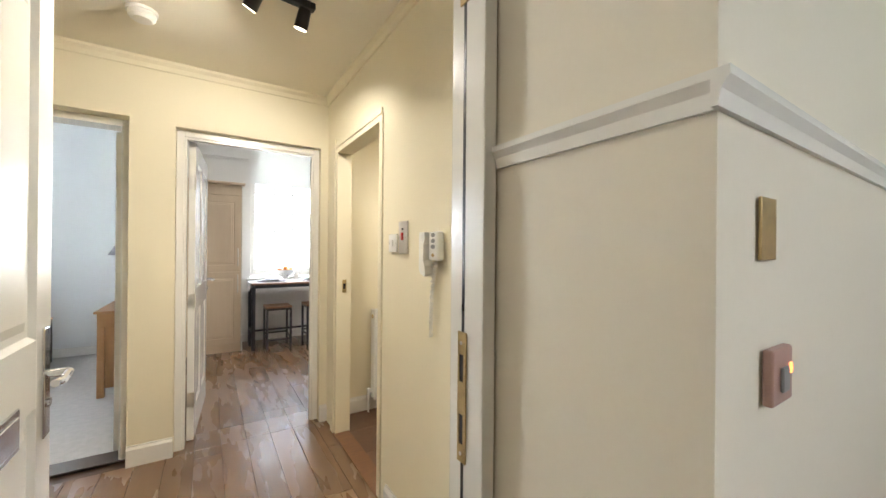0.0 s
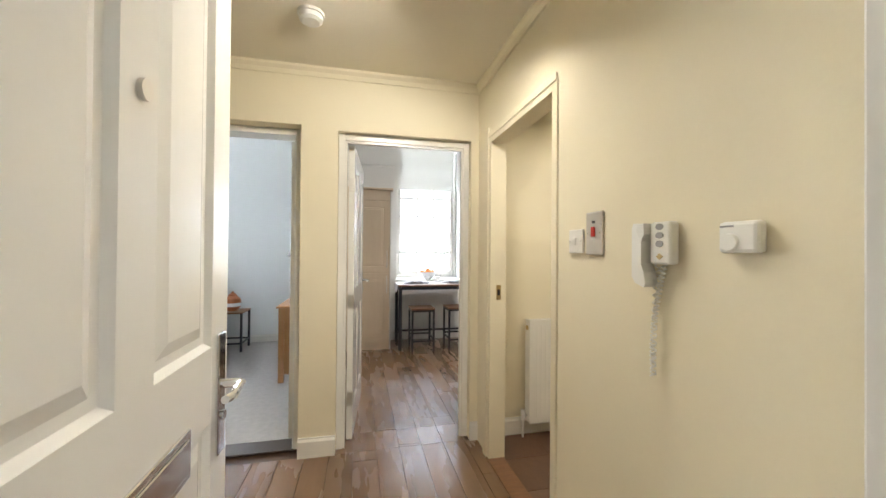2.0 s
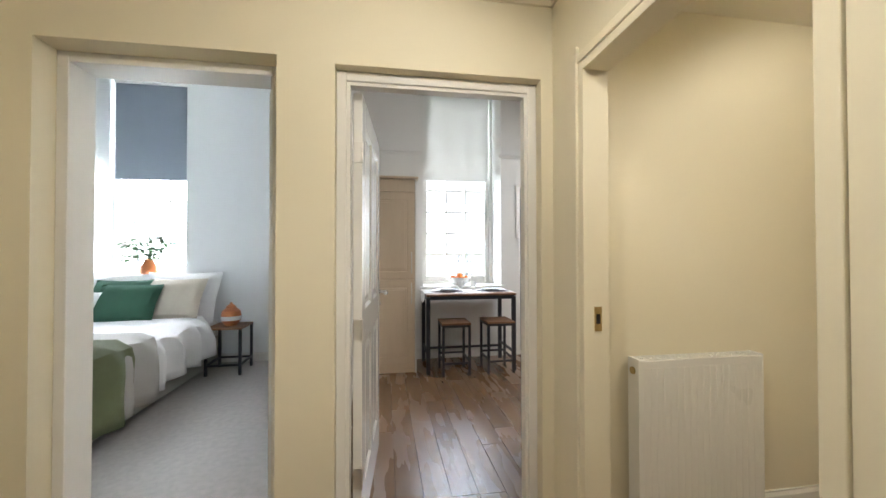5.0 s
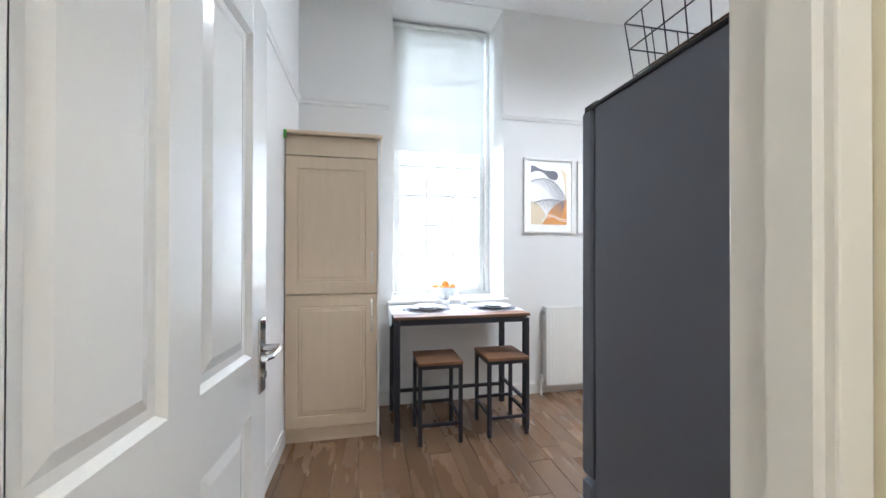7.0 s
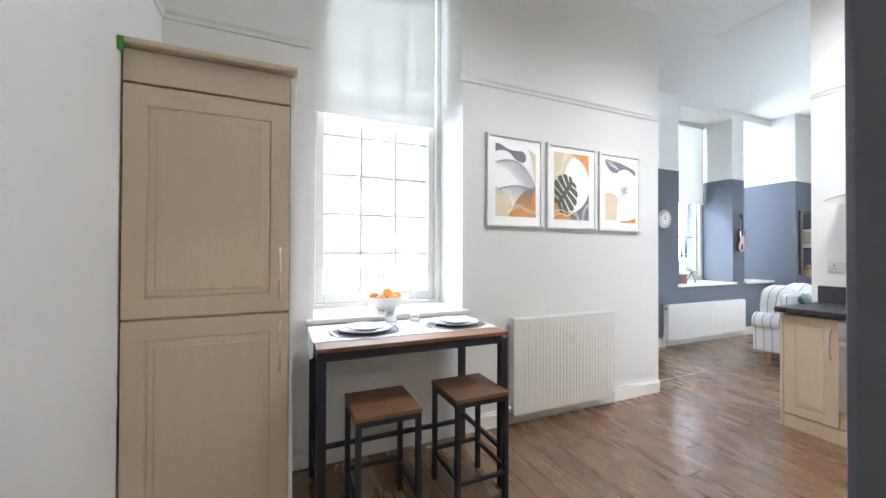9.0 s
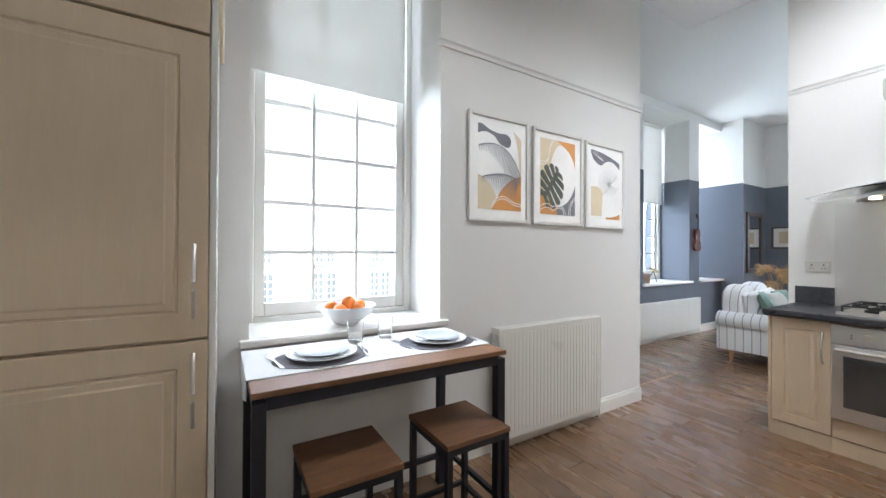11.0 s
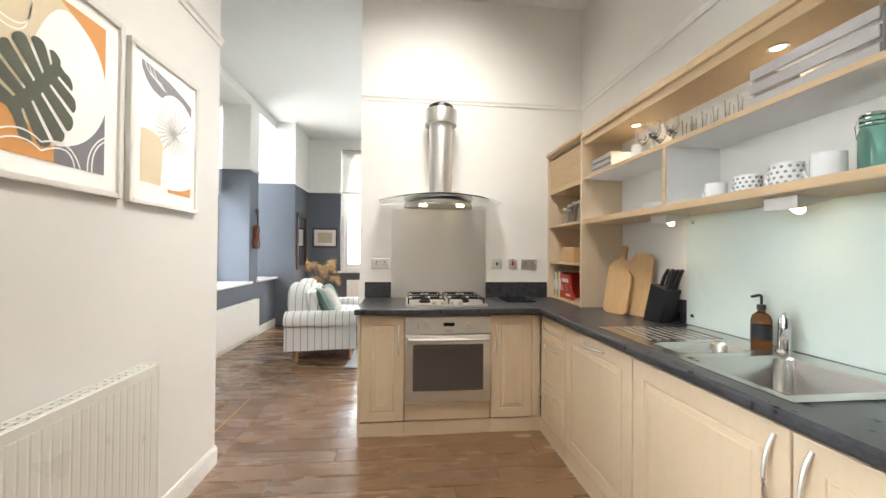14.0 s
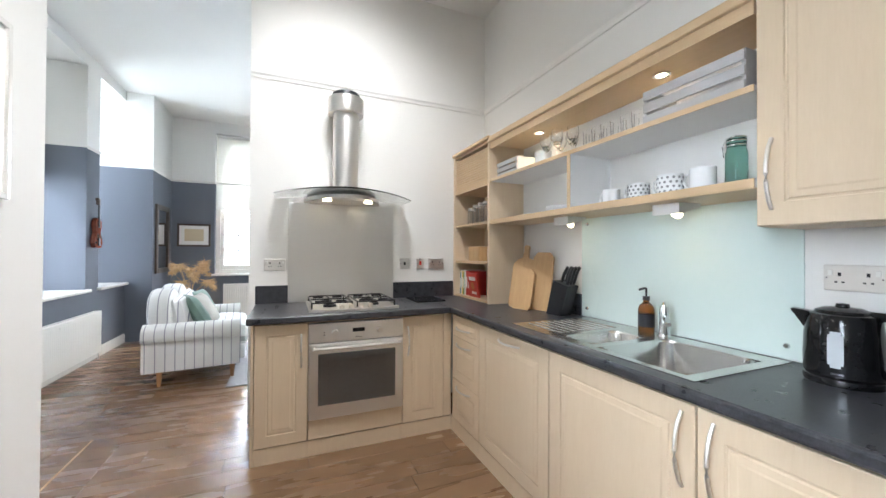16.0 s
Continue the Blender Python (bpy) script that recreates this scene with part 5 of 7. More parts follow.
part("tabletop", box(bm_new(), 0, 0, 0.475, 0.36, 0.36, 0.495, 0.003), "stool_wood", nst)
for x in (0.003, 0.332):
    for y in (0.003, 0.332):
        part("leg", box(bm_new(), x, y, 0, x + 0.025, y + 0.025, 0.475), "black_steel", nst)
for a in ((0.028, 0.005, 0.10, 0.332, 0.022, 0.12), (0.028, 0.338, 0.10, 0.332, 0.355, 0.12), (0.005, 0.028, 0.10, 0.022, 0.332, 0.12), (0.338, 0.028, 0.10, 0.355, 0.332, 0.12)):
    part("stretcher", box(bm_new(), *a), "black_steel", nst)
jar = thing("lidded_jar", pose(-1.55, 3.95, 0.496), "round terracotta lidded jar with pale bands", "jar")
part("body", lathe(bm_new(), [(0.0, 0), (0.06, 0), (0.095, 0.05), (0.10, 0.10), (0.09, 0.15), (0.05, 0.185), (0.0, 0.186)], 28), "terracotta", jar, smooth=True)
part("lid", lathe(bm_new(), [(0.05, 0.186), (0.05, 0.20), (0.03, 0.215), (0.014, 0.225), (0.014, 0.24), (0.0, 0.245)], 20), "terracotta", jar, smooth=True)
part("band", lathe(bm_new(), [(0.0965, 0.055), (0.1015, 0.075), (0.1022, 0.10)], 28), "china", jar, "pale glazed band", True)
dk = thing("dressing_table", pose(-0.72, 2.53, 0), "orange pine dressing table against the wall", "dressing table")
part("tabletop", box(bm_new(), -0.02, -0.02, 0.715, 0.34, 1.02, 0.735, 0.006), "pine", dk)
part("apron", box(bm_new(), 0.0, 0.0, 0.60, 0.335, 1.0, 0.714), "pine", dk)
for y in (0.0, 0.95):
    part("leg", box(bm_new(), 0.0, y, 0, 0.05, y + 0.05, 0.60, 0.004), "pine", dk)
    part("leg", box(bm_new(), 0.285, y, 0, 0.335, y + 0.05, 0.60, 0.004), "pine", dk)
for i in range(3):
    part("end_board", box(bm_new(), 0.05 + i * 0.08, 0.012, 0.08, 0.05 + i * 0.08 + 0.076, 0.03, 0.60, 0.003), "pine", dk)
lm = thing("desk_lamp", pose(-0.55, 2.75, 0.736), "lit grey desk lamp on the dressing table", "desk lamp")
part("base", lathe(bm_new(), [(0, 0), (0.07, 0), (0.07, 0.015), (0.0, 0.02)], 20), "grey_plastic", lm, smooth=True)
part("stem", tube(bm_new(), [(0, 0, 0.015), (0.01, 0, 0.25), (0.0, 0, 0.42), (-0.05, 0, 0.50)], 0.008), "grey_plastic", lm, smooth=True)
part("shade", lathe(bm_new(), [(0.02, 0.09), (0.03, 0.08), (0.075, 0.0), (0.072, 0.0), (0.028, 0.075)], 20, (-0.07, 0, 0.47)), "grey_plastic", lm, smooth=True)
bm = bm_new()
bmesh.ops.create_uvsphere(bm, u_segments=12, v_segments=8, radius=0.028, matrix=Matrix.Translation((-0.07, 0, 0.49)))
part("bulb", bm, "bulb", lm, smooth=True)

# ---- framed prints ----


def picture_frame(m, w, h, mount, label, material="gloss", fw=0.022, art_w=None):
    ob = thing("framed_print", m, label, "framed print", "prints on the window wall" if material == "gloss" else "")
    bm = bm_new()
    box(bm, 0, -0.022, 0, fw, 0, h, 0.003)
    box(bm, w - fw, -0.022, 0, w, 0, h, 0.003)
    box(bm, fw, -0.022, 0, w - fw, 0, fw, 0.003)
    box(bm, fw, -0.022, h - fw, w - fw, 0, h, 0.003)
    part("frame", bm, material, ob)
    bm = bm_new()
    box(bm, fw, -0.010, fw, w - fw, -0.002, h - fw)
    part("mount", bm, "paper", ob)
    return ob


def flat(bm, pts, y):
    vs = [bm.verts.new((a, y, b)) for a, b in pts]
    bm.faces.new(vs)
    return bm


PY = 4.083
A0, A1, B0, B1 = 0.07, 0.425, 0.075, 0.605   # the printed field inside the mount


def at_field(pts):
    """Points of the printed field, given from 0 to 1 across and up."""
    return [(A0 + (A1 - A0) * min(max(u, 0), 1), B0 + (B1 - B0) * min(max(v, 0), 1)) for u, v in pts]


def bow(a, b, c, n=12):
    """A smooth run from a to c, drawn towards b."""
    return [tuple((1 - t) ** 2 * a[k] + 2 * t * (1 - t) * b[k] + t * t * c[k] for k in (0, 1)) for t in [i / n for i in range(n + 1)]]


def ink(name, ob, pts, material, y):
    return part(name, flat(bm_new(), at_field(pts), y), material, ob)


def stroke(bm, run, w, y):
    """A drawn line of width w along a run of field points."""
    for p, q in zip(run, run[1:]):
        d = Vector((q[0] - p[0], q[1] - p[1])).normalized() * w
        flat(bm, at_field([(p[0] - d.y, p[1] + d.x * 0.67), (p[0] + d.y, p[1] - d.x * 0.67), (q[0] + d.y, q[1] - d.x * 0.67), (q[0] - d.y, q[1] + d.x * 0.67)]), y)
    return bm


def palm(bm, a, b, c, length, y, n=24):
    """A bowed palm rib with drooping leaflets below it and short ones above."""
    run = bow(a, b, c, n)
    stroke(bm, run, 0.008, y)
    for k, (u, v) in enumerate(run[1:], 1):
        t = k / n
        ln = length * (0.45 + 0.55 * math.sin(math.pi * min(t + 0.12, 1.0))) * (1.1 - 0.5 * t)
        tip = (u - 0.10 * (1.2 - t), v - ln)
        mid = ((u + tip[0]) / 2 - 0.045, (v + tip[1]) / 2 + 0.03)
        leaf = bow((u, v), mid, tip, 4)
        for m, (p, q) in enumerate(zip(leaf, leaf[1:])):
            w0, w1 = 0.013 * (1 - m / 4.6), 0.013 * (1 - (m + 1) / 4.6)
            flat(bm, at_field([(p[0] - w0, p[1]), (p[0] + w0, p[1]), (q[0] + w1, q[1]), (q[0] - w1, q[1])]), y - 0.0001)
    return bm


pa = picture_frame(pose(1.715, PY, 1.45), 0.49, 0.675, 0.08, "white-framed print of palm fronds over rust and sand")
ink("field", pa, [(0, 0), (1, 0), (1, 1), (0, 1)], "paper", -0.0105)
ink("sand_shape", pa, [(0, 0), (0.46, 0)] + bow((0.42, 0.12), (0.30, 0.36), (0, 0.40)), "print_sand", -0.0112)
ink("sand_shape", pa, [(1, 0.42), (1, 0.90)] + bow((0.80, 0.98), (0.97, 0.78), (0.95, 0.42)), "print_sand", -0.0113)
ink("rust_shape", pa, [(0.30, 0), (1, 0), (1, 0.44)] + bow((1, 0.44), (0.62, 0.38), (0.42, 0.13)), "print_rust", -0.0118)
ink("slate_shape", pa, [(0, 1.0)] + bow((0.10, 1.0), (0.35, 0.90), (0.62, 0.93)) + bow((0.62, 0.93), (0.80, 0.90), (0.74, 0.80), 6) + bow((0.70, 0.77), (0.50, 0.76), (0.40, 0.86)) + bow((0.36, 0.88), (0.18, 0.95), (0, 0.88), 6), "print_slate", -0.0112)
part("leaf_print", palm(palm(bm_new(), (1.0, 0.40), (0.70, 0.92), (0.02, 0.74), 0.30, -0.0125, 30), (1.0, 0.36), (0.62, 0.50), (0.12, 0.38), 0.30, -0.0128, 22), "print_slate", pa)
bm = bm_new()
for k in (0, 1):
    stroke(bm, bow((0.30, 0.03 + 0.03 * k), (0.52, 0.20 + 0.03 * k), (0.72, 0.10 + 0.03 * k)) + bow((0.72, 0.10 + 0.03 * k), (0.85, 0.05 + 0.03 * k), (1.0, 0.06 + 0.03 * k), 6)[1:], 0.007, -0.0132)
part("wave_line", bm, "paper", pa)

pb = picture_frame(pose(2.247, PY, 1.447), 0.505, 0.67, 0.08, "white-framed print of a monstera leaf over rust and slate")
ink("field", pb, [(0, 0), (1, 0), (1, 1), (0, 1)], "print_sand", -0.0105)
ink("rust_shape", pb, [(0.42, 1), (1, 1), (1, 0.62)] + bow((1, 0.62), (0.86, 0.92), (0.42, 1)), "print_rust", -0.0111)
ink("pale_shape", pb, bow((0.20, 0.50), (0.40, 1.02), (0.66, 0.93)) + bow((0.66, 0.93), (0.96, 0.84), (1.0, 0.62)) + [(1.0, 0.30)] + bow((1.0, 0.30), (0.8, 0.02), (0.45, 0.12)) + bow((0.45, 0.12), (0.1, 0.2), (0.20, 0.50)), "paper", -0.0114)
ink("rust_shape", pb, [(0, 0), (0.50, 0)] + bow((0.48, 0.08), (0.25, 0.18), (0, 0.26)), "print_rust", -0.0118)
ink("slate_shape", pb, [(0.46, 0), (1, 0), (1, 0.42)] + bow((1, 0.42), (0.86, 0.14), (0.46, 0.10)), "print_slate", -0.0119)
bm = bm_new()
RIB0, RIB1 = Vector((0.50, 0.59)), Vector((0.08, 0.22))      # midrib, from the stalk to the tip
for i in range(6):
    for side in (1, -1):
        a0 = 52 + 27 * i if side > 0 else 40 - 27 * i
        arc = []
        for q in range(7):
            a = radians(a0 + side * 21 * q / 6)
            k = 1 - 0.07 * abs(q / 3 - 1) ** 3
            arc.append((0.30 + 0.365 * k * math.cos(a), 0.375 + 0.305 * k * math.sin(a)))
        r0, r1 = RIB0.lerp(RIB1, i / 6), RIB0.lerp(RIB1, (i + 0.8) / 6)
        lobe = [tuple(r0)] + arc + [tuple(r1)]
        flat(bm, at_field([(max(x, 0.0), z) for x, z in lobe]), -0.0126 - 0.0001 * i - (0.00005 if side > 0 else 0))
stroke(bm, bow(tuple(RIB0), (0.30, 0.38), tuple(RIB1)), 0.05, -0.0134)
part("leaf_print", bm, "print_leaf", pb)
bm = bm_new()
for k in (0, 1):
    stroke(bm, bow((0.0, 0.05 + 0.05 * k), (0.18, 0.13 + 0.05 * k), (0.34, 0.05 + 0.05 * k)) + bow((0.34, 0.05 + 0.05 * k), (0.62, 0.16 + 0.03 * k), (0.66 + 0.06 * k, 0.0), 8)[1:], 0.007, -0.0136)
    stroke(bm, bow((0.80 + 0.05 * k, 0.0), (0.78 + 0.05 * k, 0.16), (1.0, 0.26 - 0.03 * k)), 0.007, -0.0136)
    stroke(bm, bow((0.0, 0.70 - 0.04 * k), (0.22, 0.66 - 0.04 * k), (0.24, 0.80)) + bow((0.24, 0.80), (0.26, 0.92), (0.38 - 0.04 * k, 0.99), 6)[1:], 0.006, -0.0112)
part("wave_line", bm, "paper", pb)

pc = picture_frame(pose(2.785, PY, 1.443), 0.48, 0.66, 0.08, "white-framed print of a pale feather leaf over sand")
ink("field", pc, [(0, 0), (1, 0), (1, 1), (0, 1)], "paper", -0.0105)
ink("slate_shape", pc, [(0, 1)] + bow((0.0, 1.0), (0.50, 0.99), (1, 0.86)) + bow((1, 0.76), (0.70, 0.94), (0.42, 0.82)) + bow((0.38, 0.79), (0.12, 0.78), (0, 0.95)), "print_slate", -0.0112)
ink("sand_shape", pc, [(0, 0.04), (0.36, 0.04), (0.40, 0.38)] + bow((0.40, 0.38), (0.30, 0.50), (0, 0.46)), "print_sand", -0.0112)
ink("rust_shape", pc, [(0.50, 0.0), (1, 0.0), (1, 0.17)] + bow((1, 0.09), (0.78, 0.02), (0.50, 0.03)), "print_rust", -0.0114)
bm = bm_new()
for k in range(26):
    a = radians(18 + k * 12.5)
    stroke(bm, bow((0.62, 0.52), (0.62 + 0.20 * math.cos(a), 0.54 + 0.12 * math.sin(a)), (0.62 + 0.37 * math.cos(a + 0.14), 0.55 + 0.20 * math.sin(a + 0.14)), 5), 0.005, -0.0122 - 0.00002 * k)
stroke(bm, bow((0.40, 0.36), (0.55, 0.44), (0.86, 0.66)), 0.007, -0.0129)
part("leaf_print", bm, "print_grey", pc)
bm = bm_new()
for k in (0, 1, 2):
    stroke(bm, bow((0.06 + 0.07 * k, 0.99), (0.10 + 0.08 * k, 0.90 - 0.02 * k), (0.36 + 0.04 * k, 0.90 - 0.02 * k)), 0.006, -0.0115)
part("wave_line", bm, "paper", pc)
for ob, w, h in ((pa, 0.49, 0.675), (pb, 0.505, 0.67), (pc, 0.48, 0.66)):
    bm = bm_new()
    box(bm, 0.02, -0.0185, 0.02, w - 0.02, -0.0165, h - 0.02)
    g = part("glazing", bm, "pane", ob)
    g.visible_shadow = False
lpic = picture_frame(pose(8.577, 4.775, 1.33, 0, 0, -90), 0.47, 0.375, 0.05, "dark-framed wide print on the slate wall", "dark_wood", 0.03)
part("print", flat(bm_new(), [(0.10, 0.09), (0.37, 0.09), (0.37, 0.29), (0.10, 0.29)], -0.011), "print_sand", lpic)
mr = thing("wall_mirror", pose(7.78, 4.858, 0.93), "large mirror in a dark wooden frame", "mirror")
bm = bm_new()
for a in ((0, -0.03, 0, 0.07, 0, 1.0), (0.53, -0.03, 0, 0.60, 0, 1.0), (0.07, -0.03, 0, 0.53, 0, 0.07), (0.07, -0.03, 0.93, 0.53, 0, 1.0)):
    box(bm, *a, 0.006)
part("frame", bm, "dark_wood", mr)
part("mirror_glass", box(bm_new(), 0.07, -0.012, 0.07, 0.53, -0.002, 0.93), "mirror", mr)

# ---- things on the table and sill ----
rn = thing("table_runner", pose(0.515, 3.462, 0.8355), "white cloth runner laid across the table", "table runner")
bm = bm_new()
box(bm, -0.004, 0.125, 0.0, 0.985, 0.525, 0.0022)
prism(bm, [(0.125, 0.0022), (0.525, 0.0022), (0.525, -0.10), (0.33, -0.13), (0.14, -0.07)], -0.006, -0.003, "x")
prism(bm, [(0.125, 0.0022), (0.525, 0.0022), (0.525, -0.12), (0.40, -0.105), (0.20, -0.05)], 0.984, 0.987, "x")
part("cloth", bm, "linen", rn)


def placemat(x, y, rz):
    ob = thing("placemat", pose(x, y, 0.838, 0, 0, rz), "oval grey woven placemat on the table", "placemat", "placemats")
    bm = bm_new()
    pts = [(0.185 * math.cos(2 * math.pi * i / 32), 0.145 * math.sin(2 * math.pi * i / 32)) for i in range(32)]
    prism(bm, pts, 0.0, 0.003, "z")
    part("weave", bm, "mat_grey", ob)


def plate(x, y, z, r, material, label):
    ob = thing("plate", pose(x, y, z), label, "plate", "plates on the table")
    bm = bm_new()
    lathe(bm, [(0, 0.002), (r * 0.55, 0.0), (r * 0.62, 0.004), (r, 0.017), (r * 1.0, 0.020), (r * 0.66, 0.010), (r * 0.6, 0.007), (0, 0.006)], 40)
    part("body", bm, material, ob, smooth=True)


def cutlery(x, y, rz, knife=False):
    ob = thing("knife" if knife else "fork", pose(x, y, 0.842, 0, 0, rz), "polished steel table knife beside a plate" if knife else "polished steel table fork beside a plate", "cutlery", "cutlery")
    bm = bm_new()
    if knife:
        prism(bm, [(-0.006, 0), (0.006, 0), (0.005, 0.09), (0.011, 0.10), (0.010, 0.19), (0.0, 0.205), (-0.005, 0.10), (-0.005, 0.09)], 0.0, 0.003, "z")
    else:
        prism(bm, [(-0.007, 0), (0.007, 0), (0.003, 0.09), (0.004, 0.13), (0.012, 0.145), (0.012, 0.152), (-0.012, 0.152), (-0.012, 0.145), (-0.004, 0.13), (-0.003, 0.09)], 0.0, 0.003, "z")
        for k in range(4):
            box(bm, -0.0115 + 0.0066 * k, 0.150, 0.0, -0.0085 + 0.0066 * k, 0.195, 0.002)
    part("body", bm, "chrome", ob)


for x, y in ((0.785, 3.745), (1.308, 3.735)):
    placemat(x, y, 4)
    plate(x, y, 0.8412, 0.135, "china", "large white china dinner plate")
    plate(x, y, 0.850, 0.103, "grey_china", "small glazed grey side plate on a dinner plate")
    cutlery(x - 0.158, y - 0.10, 8)
    cutlery(x + 0.155, y - 0.10, -6, True)
for x, y in ((0.965, 3.89), (1.12, 3.915)):
    tg = thing("tumbler", pose(x, y, 0.8385), "clear ribbed glass tumbler", "drinking glass", "tumblers on the table")
    bm = bm_new()
    lathe(bm, [(0, 0), (0.030, 0), (0.033, 0.01), (0.038, 0.10), (0.0355, 0.10), (0.0305, 0.014), (0, 0.012)], 28)
    part("body", bm, "glass", tg, smooth=True)
bw = thing("fruit_bowl", pose(1.02, 4.21, 0.8675), "wide white bowl of oranges on the window sill", "bowl")
bm = bm_new()
lathe(bm, [(0, 0.004), (0.05, 0.0), (0.06, 0.004), (0.12, 0.05), (0.152, 0.10), (0.147, 0.10), (0.112, 0.055), (0.05, 0.012), (0, 0.010)], 40)
part("body", bm, "china", bw, smooth=True)
for x, y, z in ((-0.045, -0.03, 0.075), (0.04, -0.04, 0.075), (0.0, 0.045, 0.072), (0.075, 0.025, 0.085), (-0.075, 0.04, 0.085), (0.005, -0.005, 0.115)):
    og = thing("orange", pose(1.02 + x, 4.21 + y, 0.8675 + z, 20 * x, 300 * y, 0), "ripe orange in the white bowl", "orange", "oranges in the bowl")
    bm = bm_new()
    bmesh.ops.create_uvsphere(bm, u_segments=18, v_segments=12, radius=0.036)
    part("fruit", bm, "orange", og, smooth=True)
for x in (0.80, 1.22):
    lt = thing("sash_fastener", pose(x, 4.50, 0.99), "small dark metal window fastener", "window fastener", "window fasteners")
    bm = bm_new()
    box(bm, -0.025, -0.018, -0.008, 0.025, -0.008, 0.004, 0.002)
    tube(bm, [(0, -0.012, 0.0), (0.0, -0.03, 0.012), (0.018, -0.034, 0.03)], 0.004)
    part("catch", bm, "nickel", lt, smooth=True)
tape = thing("tape_scrap", pose(-0.197, 3.536, 2.02), "scrap of green masking tape on the cabinet corner", "tape")
part("strip", box(bm_new(), 0.0, 0.0, 0.0, 0.018, 0.006, 0.055), mat("green_tape", (0.12, 0.42, 0.06), 0.6), tape)

# ---- on the fridge: wire basket with a wicker lining ----
wb = thing("wire_basket", pose(1.085, 1.60, 1.7065), "wire basket holding a wicker tray on the fridge", "basket")
bm = bm_new()
for i in range(6):
    u = i / 5
    tube(bm, [(0.03, 0.3 * u + 0.02, 0.0), (0.0, 0.34 * u, 0.25)], 0.0018, 6)
    tube(bm, [(0.43, 0.3 * u + 0.02, 0.0), (0.46, 0.34 * u, 0.25)], 0.0018, 6)
    tube(bm, [(0.03 + 0.4 * u, 0.32, 0.0), (0.46 * u, 0.34, 0.25)], 0.0018, 6)
for z in (0.01, 0.09, 0.17, 0.25):
    k = 0.03 * (1 - z / 0.25)
    tube(bm, [(k, k, z), (k, 0.34 - k, z), (0.46 - k, 0.34 - k, z), (0.46 - k, k, z), (k, k, z)], 0.0022, 6)
part("wire_frame", bm, "black_steel", wb)
bm = bm_new()
for k in range(8):
    z = 0.012 + k * 0.012
    for q in range(14):
        box(bm, 0.05 + q * 0.026, 0.29, z, 0.074 + q * 0.026, 0.305, z + 0.011, 0.003, 1)
        if q < 9:
            box(bm, 0.035, 0.05 + q * 0.026, z, 0.05, 0.074 + q * 0.026, z + 0.011, 0.003, 1)
ob = part("wicker_weave", bm, "wicker", wb)
ob["kind"] = "stuff"

# ---- worktop things ----


def chopping_board(m, w, h, label, grip=True):
    ob = thing("chopping_board", m, label, "chopping board", "boards on the worktop")
    bm = bm_new()
    pts = [(-w / 2 + 0.02, 0), (w / 2 - 0.02, 0), (w / 2, 0.02), (w / 2, h - 0.05), (w / 2 - 0.03, h - 0.015)]
    if grip:
        pts += [(0.022, h), (0.017, h + 0.05), (0.021, h + 0.075), (0.012, h + 0.092), (-0.012, h + 0.092), (-0.021, h + 0.075), (-0.017, h + 0.05), (-0.022, h)]
    pts += [(-w / 2 + 0.03, h - 0.015), (-w / 2, h - 0.05), (-w / 2, 0.02)]
    prism(bm, pts, 0, 0.018, "y")
    part("board", bm, "board", ob)


WTZ = WT + 0.0005
chopping_board(pose(3.535, 1.60, WTZ, -13, 0, 200), 0.19, 0.36, "paddle-shaped beech chopping board leaning on the wall")
chopping_board(pose(3.475, 1.632, WTZ, -13, 0, 200), 0.16, 0.30, "rounded beech chopping board leaning on another board", False)
chopping_board(pose(3.385, 1.545, WTZ, -10, 0, 202), 0.15, 0.41, "tall narrow beech board leaning on the wall", False)
kb = thing("knife_block", pose(3.205, 1.525, WTZ, 0, 0, -80), "leaning black knife block with five black-handled knives", "knife block")
bm = bm_new()
prism(bm, [(-0.050, 0), (0.060, 0), (0.005, 0.215), (-0.105, 0.185)], -0.05, 0.05, "x")
part("block", bm, "black", kb)
for x, y in ((-0.03, -0.085), (0.0, -0.085), (0.03, -0.085), (-0.015, -0.035), (0.02, -0.035)):
    bm = bm_new()
    tube(bm, [(x, y, 0.195 + (y + 0.085) * 0.27), (x, y - 0.018, 0.245 + (y + 0.085) * 0.27), (x, y - 0.032, 0.28), (x, y - 0.045, 0.30)], 0.010, 8)
    part("knife_handle", bm, "black", kb, smooth=True)
sb = thing("soap_bottle", pose(2.62, 1.492, ZT), "amber glass pump bottle of soap beside the tap", "soap bottle")
bm = bm_new()
lathe(bm, [(0, 0), (0.034, 0), (0.036, 0.006), (0.036, 0.11), (0.03, 0.13), (0.014, 0.145), (0.013, 0.16), (0, 0.16)], 28)
part("bottle", bm, "amber", sb, smooth=True)
bm = bm_new()
cyl(bm, (0, 0, 0.155), (0, 0, 0.175), 0.016, seg=18)
cyl(bm, (0, 0, 0.175), (0, 0, 0.21), 0.005, seg=10)
tube(bm, [(0, 0, 0.21), (0.0, 0.01, 0.214), (0.0, 0.045, 0.208)], 0.006)
part("pump", bm, "black", sb, smooth=True)
bm = bm_new()
lathe(bm, [(0.0365, 0.03), (0.0365, 0.09)], 28)
part("soap_label", bm, "black", sb)
kt = thing("kettle", pose(1.915, 1.545, WTZ, 0, 0, 12), "gloss black electric kettle with a water window", "kettle")
bm = bm_new()
lathe(bm, [(0, 0.0), (0.086, 0.0), (0.089, 0.010), (0.087, 0.020), (0.083, 0.023), (0.087, 0.028), (0.088, 0.075), (0.086, 0.14), (0.081, 0.192), (0.075, 0.205), (0.06, 0.210)], 44)
part("body", bm, "gloss_black", kt, smooth=True)
